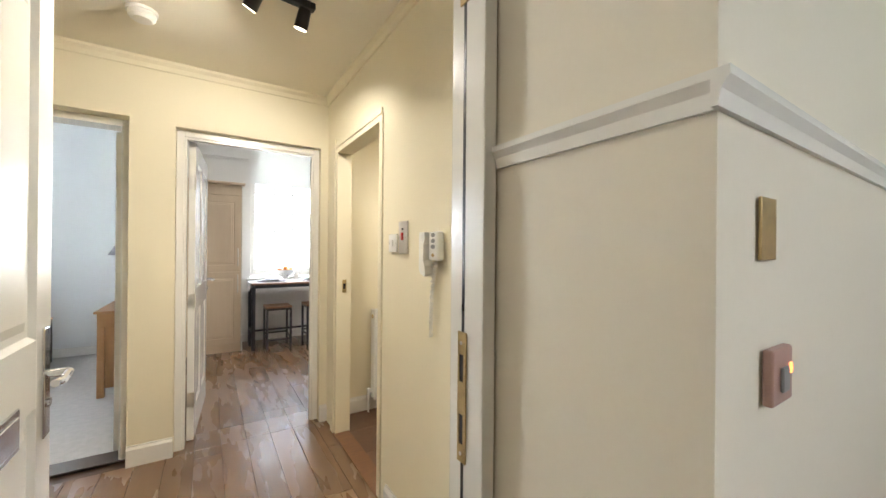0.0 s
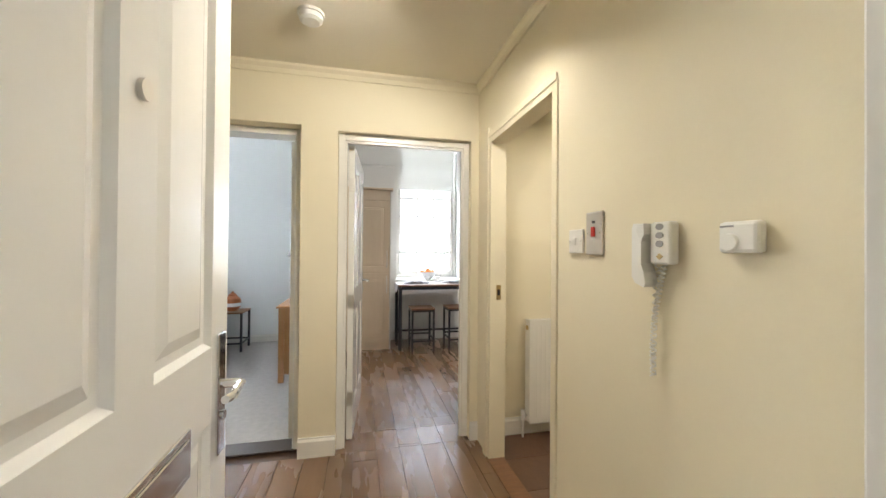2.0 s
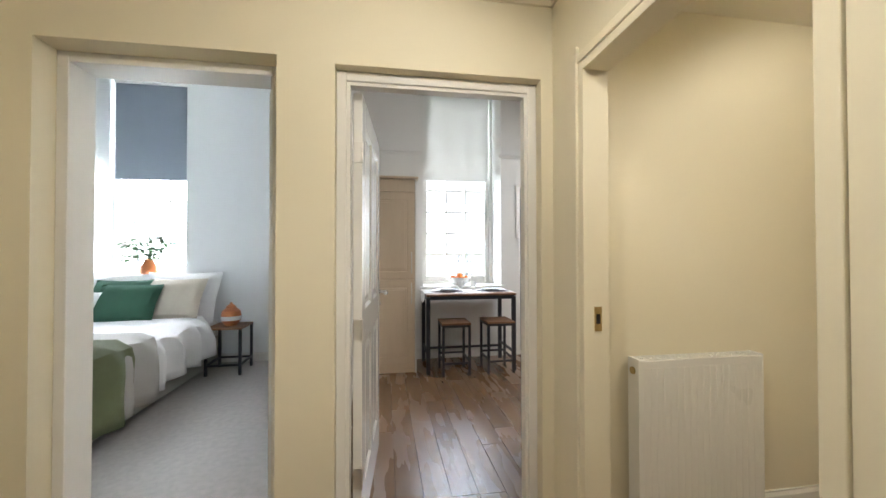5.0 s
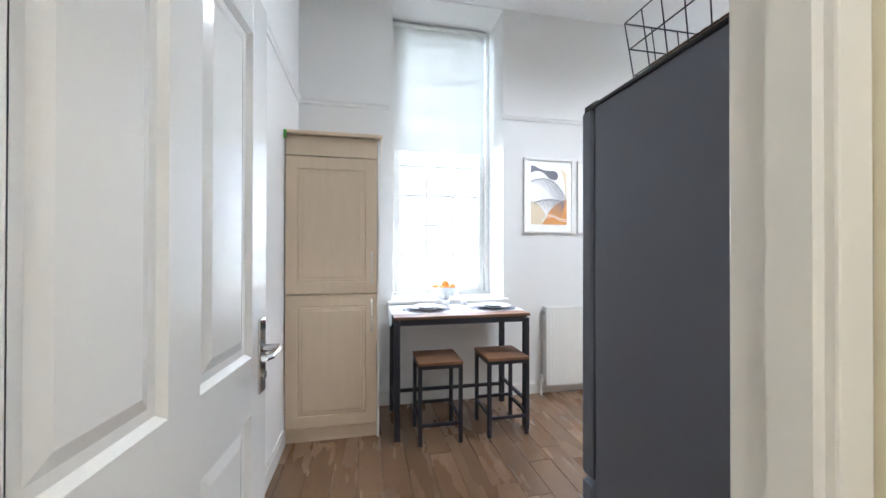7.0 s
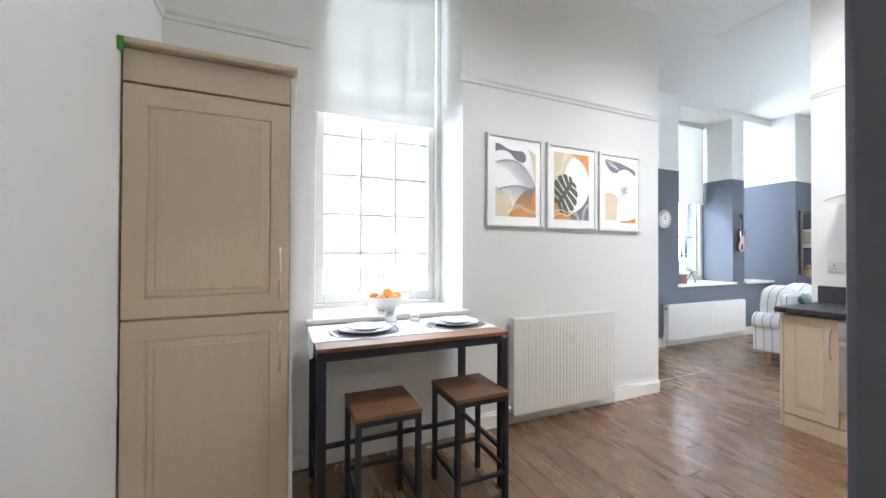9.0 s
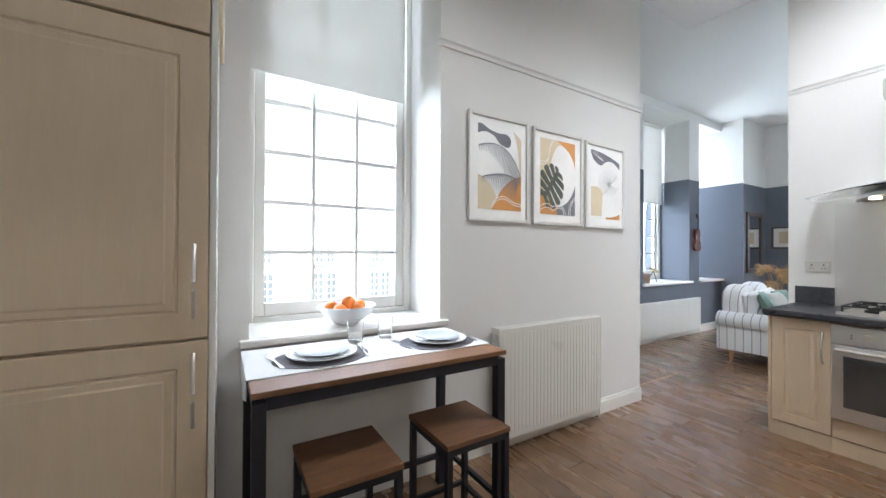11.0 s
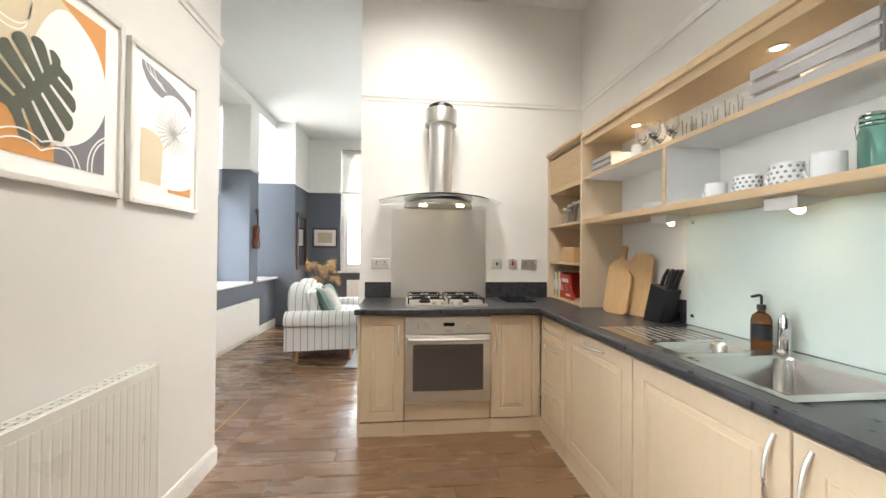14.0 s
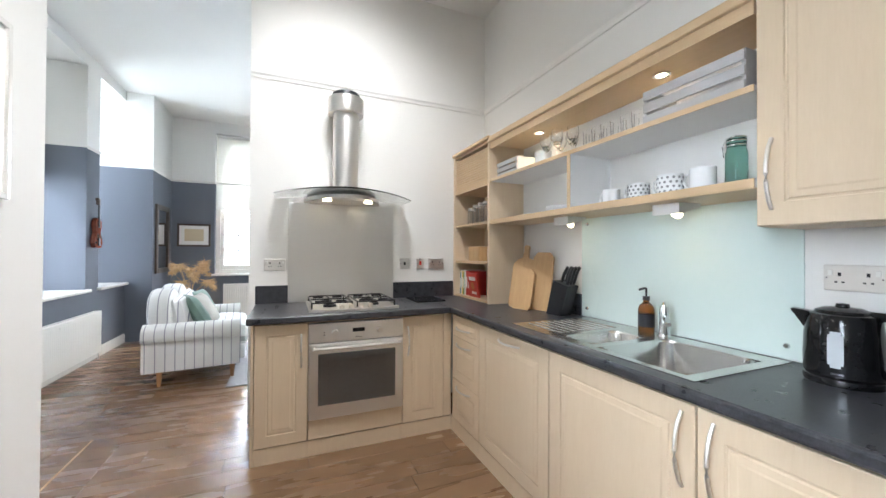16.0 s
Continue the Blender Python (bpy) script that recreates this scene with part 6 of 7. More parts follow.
part("lid", lathe(bm_new(), [(0.062, 0.208), (0.060, 0.216), (0.042, 0.224), (0.016, 0.227), (0.014, 0.236), (0, 0.238)], 36), "gloss_black", kt, smooth=True)
bm = bm_new()
prism(bm, [(0.06, 0.160), (0.079, 0.150), (0.112, 0.205), (0.116, 0.212), (0.062, 0.206)], -0.022, 0.022, "y")
bmesh.ops.bevel(bm, geom=bm.edges[:], offset=0.004, segments=2, affect="EDGES")
part("spout", bm, "gloss_black", kt, smooth=True)
bm = bm_new()
tube(bm, [(-0.05, 0, 0.205), (-0.10, 0, 0.205), (-0.138, 0, 0.17), (-0.142, 0, 0.10), (-0.122, 0, 0.045), (-0.08, 0, 0.035)], 0.014, 10)
part("kettle_handle", bm, "gloss_black", kt, smooth=True)
bm = bm_new()
for i in range(10):
    q0, q1 = i / 10, (i + 1) / 10
    for k in range(12):
        z0, z1 = 0.055 + 0.105 * k / 12, 0.055 + 0.105 * (k + 1) / 12
        m0 = 11 * min(1, math.sqrt(max(0.0, 1 - max(0.0, abs((z0 + z1) / 2 - 0.1075) - 0.035) ** 2 / 0.0175 ** 2)))
        a0, a1 = radians(88 - m0 + 2 * m0 * q0), radians(88 - m0 + 2 * m0 * q1)
        bm.faces.new([bm.verts.new((0.0887 * math.cos(a), 0.0887 * math.sin(a), z)) for a, z in ((a0, z0), (a1, z0), (a1, z1), (a0, z1))])
part("water_window", bm, "grey_china", kt, "pale water level window", True)
bm = bm_new()
for k in range(6):
    a0, a1 = radians(82 + 3 * k), radians(84 + 3 * k)
    bm.faces.new([bm.verts.new((0.0887 * math.cos(a), 0.0887 * math.sin(a), z)) for a, z in ((a0, 0.036), (a1, 0.036), (a1, 0.041), (a0, 0.041))])
part("badge", bm, "chrome", kt, "small silver badge of plain bars")
tray = thing("dark_tray", pose(4.02, 1.95, WTZ), "flat black glass tray lying on the worktop", "tray")
part("slab", box(bm_new(), 0, 0, 0, 0.28, 0.24, 0.012, 0.004), "gloss_black", tray)

# ---- shelf things ----


def crate(m, w, d, h):
    ob = thing("wooden_crate", m, "grey-washed slatted wooden crate on the shelf", "crate", "crates on the shelf")
    for y in (0, d - 0.01):
        for k in range(3):
            z = 0.004 + k * h / 3
            part("slat", box(bm_new(), 0, y, z, w, y + 0.01, z + h / 3 - 0.014, 0.002, 1), "crate_wood", ob)
    for x in (0, w - 0.012):
        part("end_board", box(bm_new(), x, 0.0105, 0.002, x + 0.012, d - 0.0105, h - 0.006), "crate_wood", ob)
    part("base", box(bm_new(), 0.0125, 0.0105, 0.0, w - 0.0125, d - 0.0105, 0.008), "crate_wood", ob)


MS, BS = 1.8025, 1.4985
crate(pose(2.10, 1.475, MS), 0.385, 0.21, 0.155)
crate(pose(3.47, 1.50, MS), 0.25, 0.17, 0.12)


def mug(x, y, z, r, h, label, material="china", dots=False, rz=0):
    ob = thing("mug", pose(x, y, z, 0, 0, rz), label, "mug", "mugs on the shelf")
    bm = bm_new()
    lathe(bm, [(0, 0), (r * 0.88, 0), (r, 0.01), (r, h), (r - 0.004, h), (r - 0.006, 0.012), (0, 0.008)], 28)
    part("body", bm, material, ob, smooth=True)
    bm = bm_new()
    tube(bm, [(r - 0.003, 0, h * 0.82), (r + 0.022, 0, h * 0.8), (r + 0.030, 0, h * 0.5), (r + 0.02, 0, h * 0.22), (r - 0.003, 0, h * 0.18)], 0.006)
    part("mug_handle", bm, material, ob, smooth=True)
    if dots:
        bm = bm_new()
        for j in range(4):
            for i in range(14):
                a = 2 * math.pi * (i + 0.5 * (j % 2)) / 14
                c = Vector((r * math.cos(a), r * math.sin(a), h * (0.16 + 0.22 * j)))
                cyl(bm, c, c + Vector((math.cos(a), math.sin(a), 0)) * 0.0012, 0.0055, seg=8)
        g = part("spot_pattern", bm, "grey_plastic", ob)
        g["kind"] = "stuff"


mug(2.745, 1.585, BS, 0.042, 0.075, "plain white china mug on the shelf")
mug(2.575, 1.60, BS, 0.046, 0.075, "white mug with a fine grey spot pattern", dots=True)
mug(2.415, 1.61, BS, 0.049, 0.085, "white mug with a grey dotted pattern", dots=True)
mug(2.275, 1.62, BS, 0.044, 0.085, "plain white china mug beside the green jar")
mug(3.30, 1.575, MS, 0.052, 0.105, "white enamel mug with a dark rim")
for i in range(4):
    plate(3.16 + 0.22 * (i // 3), 1.55, BS + 0.012 * (i % 3), 0.09, "china", "white china plate in the shelf stack")
jr = thing("clip_top_jar", pose(2.165, 1.61, BS) @ Matrix.Diagonal((0.7, 0.7, 1, 1)), "green glass clip-top storage jar", "storage jar")
bm = bm_new()
lathe(bm, [(0, 0), (0.043, 0), (0.048, 0.01), (0.048, 0.115), (0.040, 0.135), (0.040, 0.15), (0, 0.15)], 28)
part("body", bm, "jar_green", jr, smooth=True)
bm = bm_new()
lathe(bm, [(0.043, 0.15), (0.043, 0.165), (0.03, 0.176), (0, 0.178)], 28)
part("lid", bm, "jar_green", jr, smooth=True)
bm = bm_new()
for z in (0.142, 0.158, 0.17):
    tube(bm, [(0.044 * math.cos(a), 0.044 * math.sin(a), z) for a in [2 * math.pi * i / 20 for i in range(21)]], 0.002, 6)
tube(bm, [(0.052, 0.0, 0.17), (0.066, 0, 0.15), (0.06, 0, 0.11)], 0.002, 6)
part("wire_clip", bm, "chrome", jr, smooth=True)


def wine_glass(x, y):
    ob = thing("wine_glass", pose(x, y, MS), "clear stemmed wine glass on the shelf", "wine glass", "glasses on the shelf")
    bm = bm_new()
    lathe(bm, [(0, 0), (0.032, 0), (0.03, 0.004), (0.005, 0.01), (0.004, 0.075), (0.02, 0.09), (0.034, 0.12), (0.03, 0.165), (0.0285, 0.165), (0.0325, 0.12), (0.018, 0.094), (0, 0.086)], 20)
    part("bowl", bm, "glass", ob, smooth=True)


for x, y in ((3.21, 1.62), (3.15, 1.56), (3.10, 1.63), (3.04, 1.57), (2.98, 1.62), (3.17, 1.66), (3.06, 1.665)):
    wine_glass(x, y)
for i, x in enumerate((2.91, 2.85, 2.79, 2.73, 2.67, 2.61, 2.55, 2.88, 2.76, 2.64)):
    tg = thing("tumbler", pose(x, 1.63 if i < 7 else 1.56, MS), "clear glass tumbler on the shelf", "drinking glass", "glasses on the shelf")
    bm = bm_new()
    lathe(bm, [(0, 0), (0.026, 0), (0.031, 0.095), (0.029, 0.095), (0.024, 0.008), (0, 0.008)], 20)
    part("body", bm, "glass", tg, smooth=True)
# corner unit contents
cols = [((0.10, 0.25, 0.32), 0.19), ((0.75, 0.72, 0.62), 0.21), ((0.72, 0.50, 0.10), 0.20), ((0.10, 0.28, 0.12), 0.19), ((0.78, 0.76, 0.70), 0.215), ((0.55, 0.05, 0.04), 0.21), ((0.60, 0.06, 0.05), 0.205)]
bx0 = 4.33
for k, (c, h) in enumerate(cols):
    t = (0.022, 0.018, 0.025, 0.02, 0.03, 0.035, 0.03)[k]
    bk = thing("book", pose(bx0 - t, 1.515, 0.8885), "upright cookery book in the corner unit", "book", "cookery books")
    cm = mat("book_cover", c, 0.5, 0, tuple(v * 0.8 for v in c), 15, 0.6, 90, 0.03)
    part("cover", box(bm_new(), 0, 0, 0, t - 0.002, 0.165, h, 0.002), cm, bk)
    part("page_block", box(bm_new(), 0.003, 0.0, 0.003, t - 0.005, 0.1, h + 0.001), "paper", bk)
    bm = bm_new()
    box(bm, t * 0.25, 0.165, h * 0.3, t * 0.7, 0.1662, h * 0.75)
    part("spine_bar", bm, "paper", bk)
    bx0 -= t + 0.001
bk = thing("book", pose(3.97, 1.665, 0.8885, -8, 0, 0), "red cookery book facing the room", "book", "cookery books")
cm = mat("red_cover", (0.55, 0.06, 0.04), 0.4, 0, (0.42, 0.04, 0.03), 15, 0.6, 90, 0.02)
part("cover", box(bm_new(), 0, 0, 0, 0.15, 0.02, 0.20, 0.002), cm, bk)
bm = bm_new()
box(bm, 0.02, 0.02, 0.14, 0.13, 0.0212, 0.17)
box(bm, 0.02, 0.02, 0.03, 0.10, 0.0212, 0.05)
part("cover_bar", bm, "paper", bk)
bm = bm_new()
cyl(bm, (0.075, 0.0205, 0.095), (0.075, 0.0214, 0.095), 0.03, seg=16)
part("cover_picture", bm, "terracotta", bk)
pj = thing("preserve_jar", pose(3.85, 1.625, 0.8885), "clip-top jar of orange preserve beside the books", "storage jar")
bm = bm_new()
lathe(bm, [(0, 0), (0.04, 0), (0.043, 0.01), (0.043, 0.09), (0.034, 0.11), (0.034, 0.13), (0, 0.132)], 22)
part("body", bm, "glass", pj, smooth=True)
bm = bm_new()
lathe(bm, [(0, 0.006), (0.037, 0.006), (0.038, 0.07), (0, 0.07)], 20)
part("filling", bm, "orange", pj, smooth=True)
bxs = thing("wooden_box", pose(3.98, 1.52, 1.1835), "small pale wooden drawer box on a shelf", "box")
part("body", box(bm_new(), 0, 0, 0, 0.2, 0.15, 0.12, 0.003), "board", bxs)
part("drawer_front", box(bm_new(), 0.012, 0.15, 0.012, 0.188, 0.156, 0.108, 0.003), "board", bxs)
ob2 = thing("oil_bottle", pose(3.86, 1.59, 1.1835), "dark glass oil bottle on a shelf", "bottle")
bm = bm_new()
lathe(bm, [(0, 0), (0.032, 0), (0.034, 0.01), (0.034, 0.12), (0.012, 0.15), (0.012, 0.20), (0, 0.20)], 20)
part("body", bm, "amber", ob2, smooth=True)
for x, h in ((4.27, 0.13), (4.18, 0.15), (4.09, 0.16), (4.00, 0.16), (3.91, 0.15)):
    tg = thing("storage_jar", pose(x, 1.59, 1.4935), "tall clear glass storage jar on a shelf", "storage jar", "glass jars")
    bm = bm_new()
    lathe(bm, [(0, 0), (0.036, 0), (0.038, 0.01), (0.038, h), (0.035, h), (0.034, 0.008), (0, 0.008)], 20)
    part("body", bm, "glass", tg, smooth=True)
    bm = bm_new()
    cyl(bm, (0, 0, h), (0, 0, h + 0.02), 0.036, seg=20)
    part("lid", bm, "nickel", tg)

# ---- switches and sockets ----


def face_plate(name, m, w, h, material, label, category, kind="socket"):
    ob = thing(name, m, label, category, "switches and sockets")
    part("plate", box(bm_new(), -w / 2, -0.009, -h / 2, w / 2, 0, h / 2, 0.003), material, ob)
    if kind == "double":
        for s in (-1, 1):
            bm = bm_new()
            box(bm, s * 0.033 - 0.004, -0.0098, 0.006, s * 0.033 + 0.004, -0.0088, 0.018)
            box(bm, s * 0.033 - 0.012, -0.0098, -0.016, s * 0.033 - 0.005, -0.0088, -0.011)
            box(bm, s * 0.033 + 0.005, -0.0098, -0.016, s * 0.033 + 0.012, -0.0088, -0.011)
            part("pin_holes", bm, "black", ob)
            part("rocker", box(bm_new(), s * 0.055 - 0.006, -0.013, 0.008, s * 0.055 + 0.006, -0.0088, 0.026, 0.002), "plastic", ob)
    elif kind == "switch":
        part("rocker", box(bm_new(), -0.008, -0.014, -0.014, 0.008, -0.0088, 0.014, 0.002), "plastic" if material == "plastic" else "black", ob)
    elif kind == "red":
        part("rocker", box(bm_new(), -0.009, -0.015, -0.012, 0.009, -0.0088, 0.022, 0.002), "red", ob, "red cooker switch")
        part("neon", box(bm_new(), -0.008, -0.0105, 0.034, 0.008, -0.0088, 0.042), "black", ob)
        part("label_strip", box(bm_new(), -0.014, -0.0105, -0.022, 0.014, -0.0088, -0.016), "paper", ob)
    bm = bm_new()
    for s in (-1, 1):
        cyl(bm, (s * (w / 2 - 0.009), -0.009, 0), (s * (w / 2 - 0.009), -0.0102, 0), 0.003, seg=8)
    part("screw", bm, "chrome", ob)
    return ob


FX = -90
face_plate("socket", pose(4.373, 3.187, 1.155, 0, 0, FX), 0.146, 0.086, "nickel", "brushed steel double socket beside the steel splashback", "socket", "double")
face_plate("switch", pose(4.373, 2.184, 1.158, 0, 0, FX), 0.086, 0.086, "nickel", "brushed steel single socket by the hob", "socket", "switch")
face_plate("switch", pose(4.373, 2.043, 1.157, 0, 0, FX), 0.07, 0.086, "nickel", "brushed steel cooker switch with a red rocker", "switch", "red")
face_plate("socket", pose(4.373, 1.897, 1.157, 0, 0, FX), 0.146, 0.086, "nickel", "brushed steel double socket above the upstand", "socket", "double")
face_plate("socket", pose(1.934, 1.412, 1.176, 0, 0, 180), 0.146, 0.086, "nickel", "brushed steel double socket above the kettle", "socket", "double")
face_plate("switch", pose(0.813, -0.01, 1.308, 0, 0, FX), 0.086, 0.086, "plastic", "white plastic light switch", "switch", "switch")
face_plate("switch", pose(0.813, -0.118, 1.333, 0, 0, FX), 0.086, 0.146, "nickel", "steel cooker isolator switch with a red rocker", "switch", "red")
sp1 = thing("stair_plate", pose(0.672, -1.442, 1.31), "flat aged brass plate on the stairwell wall", "wall plate")
part("plate", box(bm_new(), -0.026, -0.004, -0.04, 0.026, 0, 0.04, 0.001), "brass", sp1)
sp2 = thing("stair_switch", pose(0.697, -1.442, 1.12), "dull pink stair light switch with a lit orange neon", "light switch")
part("plate", box(bm_new(), -0.036, -0.012, -0.036, 0.036, 0, 0.036, 0.003), "pink_plastic", sp2)
part("rocker", box(bm_new(), -0.012, -0.016, -0.02, 0.012, -0.012, 0.012, 0.002), "grey_plastic", sp2)
part("neon", box(bm_new(), 0.022, -0.014, 0.0, 0.030, -0.012, 0.014, 0.001), "neon", sp2)

# ---- hall ----
ph = thing("wall_phone", pose(0.812, -0.392, 1.185, 0, 0, -90) @ Matrix.Diagonal((0.76, 0.9, 0.88, 1)), "white door entry phone with handset and coiled cord", "door phone")
part("body", box(bm_new(), 0.0, -0.035, 0.06, 0.085, 0.0, 0.185, 0.008), "plastic", ph)
bm = bm_new()
pts = [(-0.058, 0.02), (-0.04, 0.0), (0.0, -0.01), (0.008, 0.0), (0.0, 0.035), (-0.014, 0.06), (-0.012, 0.13), (0.0, 0.15), (-0.002, 0.182), (-0.05, 0.184), (-0.058, 0.17)]
prism(bm, pts, -0.055, -0.012, "y")
part("handset", bm, "plastic", ph, "white telephone handset")
for k, z in enumerate((0.17, 0.145, 0.12)):
    bm = bm_new()
    cyl(bm, (0.045, -0.0345, z), (0.045, -0.0375, z), 0.0095, seg=18)
    for v in bm.verts:
        v.co.x = 0.045 + (v.co.x - 0.045) * 1.7
    part("call_button", bm, "grey_plastic", ph)
bm = bm_new()
prism(bm, [(0.045 - 0.014, 0.083), (0.045, 0.074), (0.045 + 0.014, 0.083), (0.045, 0.092)], -0.0375, -0.0345, "y")
part("badge", bm, "brass", ph)
bm = bm_new()
pts = []
for i in range(300):
    u = i / 299
    s = u * 2 if u < 0.62 else (1 - u) * 3.26
    cx = 0.045 - 0.05 * math.sin(u * 3.14) - (0.03 if u > 0.6 else 0.0) * (u - 0.6) / 0.4
    cz = 0.06 - 0.34 * (1 - abs(1 - u * 1.55) if u < 0.645 else (1 - u) / 0.355)
    a = i * 0.9
    pts.append((cx + 0.008 * math.cos(a), -0.018 + 0.008 * math.sin(a), cz))
tube(bm, pts, 0.0022, 5)
part("coiled_cord", bm, "plastic", ph, "coiled white cord", True)
ts = thing("thermostat", pose(0.812, -0.625, 1.268, 0, 0, -90), "small white plastic thermostat on the wall", "thermostat")
part("body", box(bm_new(), -0.045, -0.028, 0, 0.037, 0, 0.066, 0.008), "plastic", ts)
part("dial", cyl(bm_new(), (-0.018, -0.028, 0.022), (-0.018, -0.034, 0.022), 0.019, 0.017, 24), "plastic", ts)
part("label_strip", box(bm_new(), -0.04, -0.0286, 0.054, -0.01, -0.0279, 0.058), "grey_plastic", ts)
sm = thing("smoke_alarm", pose(-0.21, 0.62, 2.40), "round white smoke alarm on the hall ceiling", "smoke alarm")
part("base", lathe(bm_new(), [(0, 0), (0.062, 0), (0.062, -0.014), (0, -0.014)], 28), "plastic", sm, smooth=True)
part("cover", lathe(bm_new(), [(0.055, -0.014), (0.054, -0.035), (0.04, -0.046), (0, -0.048)], 28), "plastic", sm, smooth=True)


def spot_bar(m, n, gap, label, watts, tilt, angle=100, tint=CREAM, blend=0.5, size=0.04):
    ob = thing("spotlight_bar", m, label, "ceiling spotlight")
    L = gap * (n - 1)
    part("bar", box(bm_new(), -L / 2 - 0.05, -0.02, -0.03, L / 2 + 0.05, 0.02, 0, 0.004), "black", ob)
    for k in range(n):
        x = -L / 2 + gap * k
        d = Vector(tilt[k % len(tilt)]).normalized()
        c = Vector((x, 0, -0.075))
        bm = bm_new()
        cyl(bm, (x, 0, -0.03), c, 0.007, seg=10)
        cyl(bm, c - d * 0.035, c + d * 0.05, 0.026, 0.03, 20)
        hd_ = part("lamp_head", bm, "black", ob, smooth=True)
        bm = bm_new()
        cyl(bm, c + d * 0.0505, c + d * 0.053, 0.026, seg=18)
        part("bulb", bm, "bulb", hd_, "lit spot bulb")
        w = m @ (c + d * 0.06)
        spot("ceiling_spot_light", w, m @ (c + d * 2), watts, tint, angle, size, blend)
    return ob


spot_bar(pose(0.22, 0.10, 2.40, 0, 0, 8), 3, 0.20, "black ceiling spotlight bar with lit heads in the hall", 9.5, ((-0.4, -0.3, -0.85), (-0.3, 0.5, -0.75), (-0.1, 0.35, -0.85)), 172)
spot_bar(pose(1.6, 0.3, 2.40, 0, 0, 90), 2, 0.25, "black ceiling spotlight bar in the small room", 9, ((-0.1, 0.5, -0.8), (0.2, -0.4, -0.8)), 172)
# unseen kitchen bar for inferred ceiling lamps; place and aim chosen to balance light
spot_bar(pose(2.75, 2.75, CEIL, 0, 0, 3), 4, 0.35, "unseen black ceiling spotlight bar lighting the kitchen", 44, ((-0.6, 0.2, -0.8), (0.55, 0.08, -0.85), (-0.1, 0.3, -0.95), (0.6, -0.03, -0.85)), 126, WHITE, 1.0, 0.3)
# no lamp known on the landing: unseen bar added to brighten the pier wall
spot_bar(pose(-0.9, -1.75, 2.90, 0, 0, 90), 2, 0.3, "unseen spotlight bar added over the landing", 3.0, ((0.0, -0.5, -0.7), (0.1, -0.4, -0.8)), 150)


def strike(m, label, material="brass"):
    ob = thing("strike_plate", m, label, "strike plate", "strike plates")
    bm = bm_new()
    for a in ((-0.014, 0, -0.045, 0.014, 0.003, -0.018), (-0.014, 0, 0.018, 0.014, 0.003, 0.045), (-0.014, 0, -0.018, -0.008, 0.003, 0.018), (0.008, 0, -0.018, 0.014, 0.003, 0.018)):
        box(bm, *a)
    part("plate", bm, material, ob)
    bm = bm_new()
    box(bm, -0.008, 0.0004, -0.018, 0.008, 0.0012, 0.018)
    part("recess", bm, "black", ob)


lock = thing("strike_plate", pose(0.4975, -1.018, 0.985, 0, 0, 90), "worn brass lock keep with two openings on the front door frame", "strike plate", "strike plates")
bm = bm_new()
for a in ((-0.014, 0, -0.13, -0.006, 0.003, 0.13), (0.008, 0, -0.13, 0.013, 0.003, 0.13), (-0.006, 0, -0.13, 0.008, 0.003, -0.095), (-0.006, 0, -0.035, 0.008, 0.003, 0.03), (-0.006, 0, 0.085, 0.008, 0.003, 0.13)):
    box(bm, *a)
part("plate", bm, "brass", lock)
for z0, z1 in ((-0.095, -0.035), (0.03, 0.085)):
    part("recess", box(bm_new(), -0.006, 0.0004, z0, 0.008, 0.0012, z1), "black", lock)
for z in (-0.113, 0.108):
    bm = bm_new()
    cyl(bm, (0.001, 0.003, z), (0.001, 0.0042, z), 0.004, seg=10)
    part("screw", bm, "nickel", lock)
strike(pose(0.4975, -1.018, 1.82, 0, 0, 90), "brass upper strike plate on the front door frame")
strike(pose(0.7195, 1.282, 0.93, 0, 0, 90), "nickel strike plate on the kitchen door frame", "nickel")
strike(pose(0.862, 0.904, 1.02, 0, 0, 180), "brass flush pull on the small room door jamb")
for z in (0.25, 0.92, 1.78):
    hg = thing("hinge", pose(-0.372, 1.30, z), "painted steel hinge on the bedroom door frame", "hinge", "bedroom door hinges")
    bm = bm_new()
    box(bm, -0.003, -0.03, -0.045, 0.0, 0.03, 0.045)
    cyl(bm, (-0.006, 0.034, -0.045), (-0.006, 0.034, 0.045), 0.006)
    part("leaf", bm, "nickel", hg)
th = thing("threshold_strip", pose(-1.149, 1.26, 0), "dark wooden threshold strip at the bedroom carpet", "threshold")
part("strip", box(bm_new(), 0.0, 0.0, 0.0005, 0.81, 0.15, 0.008, 0.003), "dark_wood", th)
th = thing("threshold_strip", pose(0.80, 0.135, 0), "wooden threshold strip at the tiled floor", "threshold")
part("strip", box(bm_new(), 0.0, 0.0, 0.0005, 0.105, 0.80, 0.009, 0.003), "stool_wood", th)
th = thing("threshold_strip", pose(3.55, 4.27, 0), "pale floor joint strip between kitchen and living room", "threshold")
part("strip", box(bm_new(), 0.0, 0.0, 0.0005, 0.95, 0.012, 0.003), "board", th)

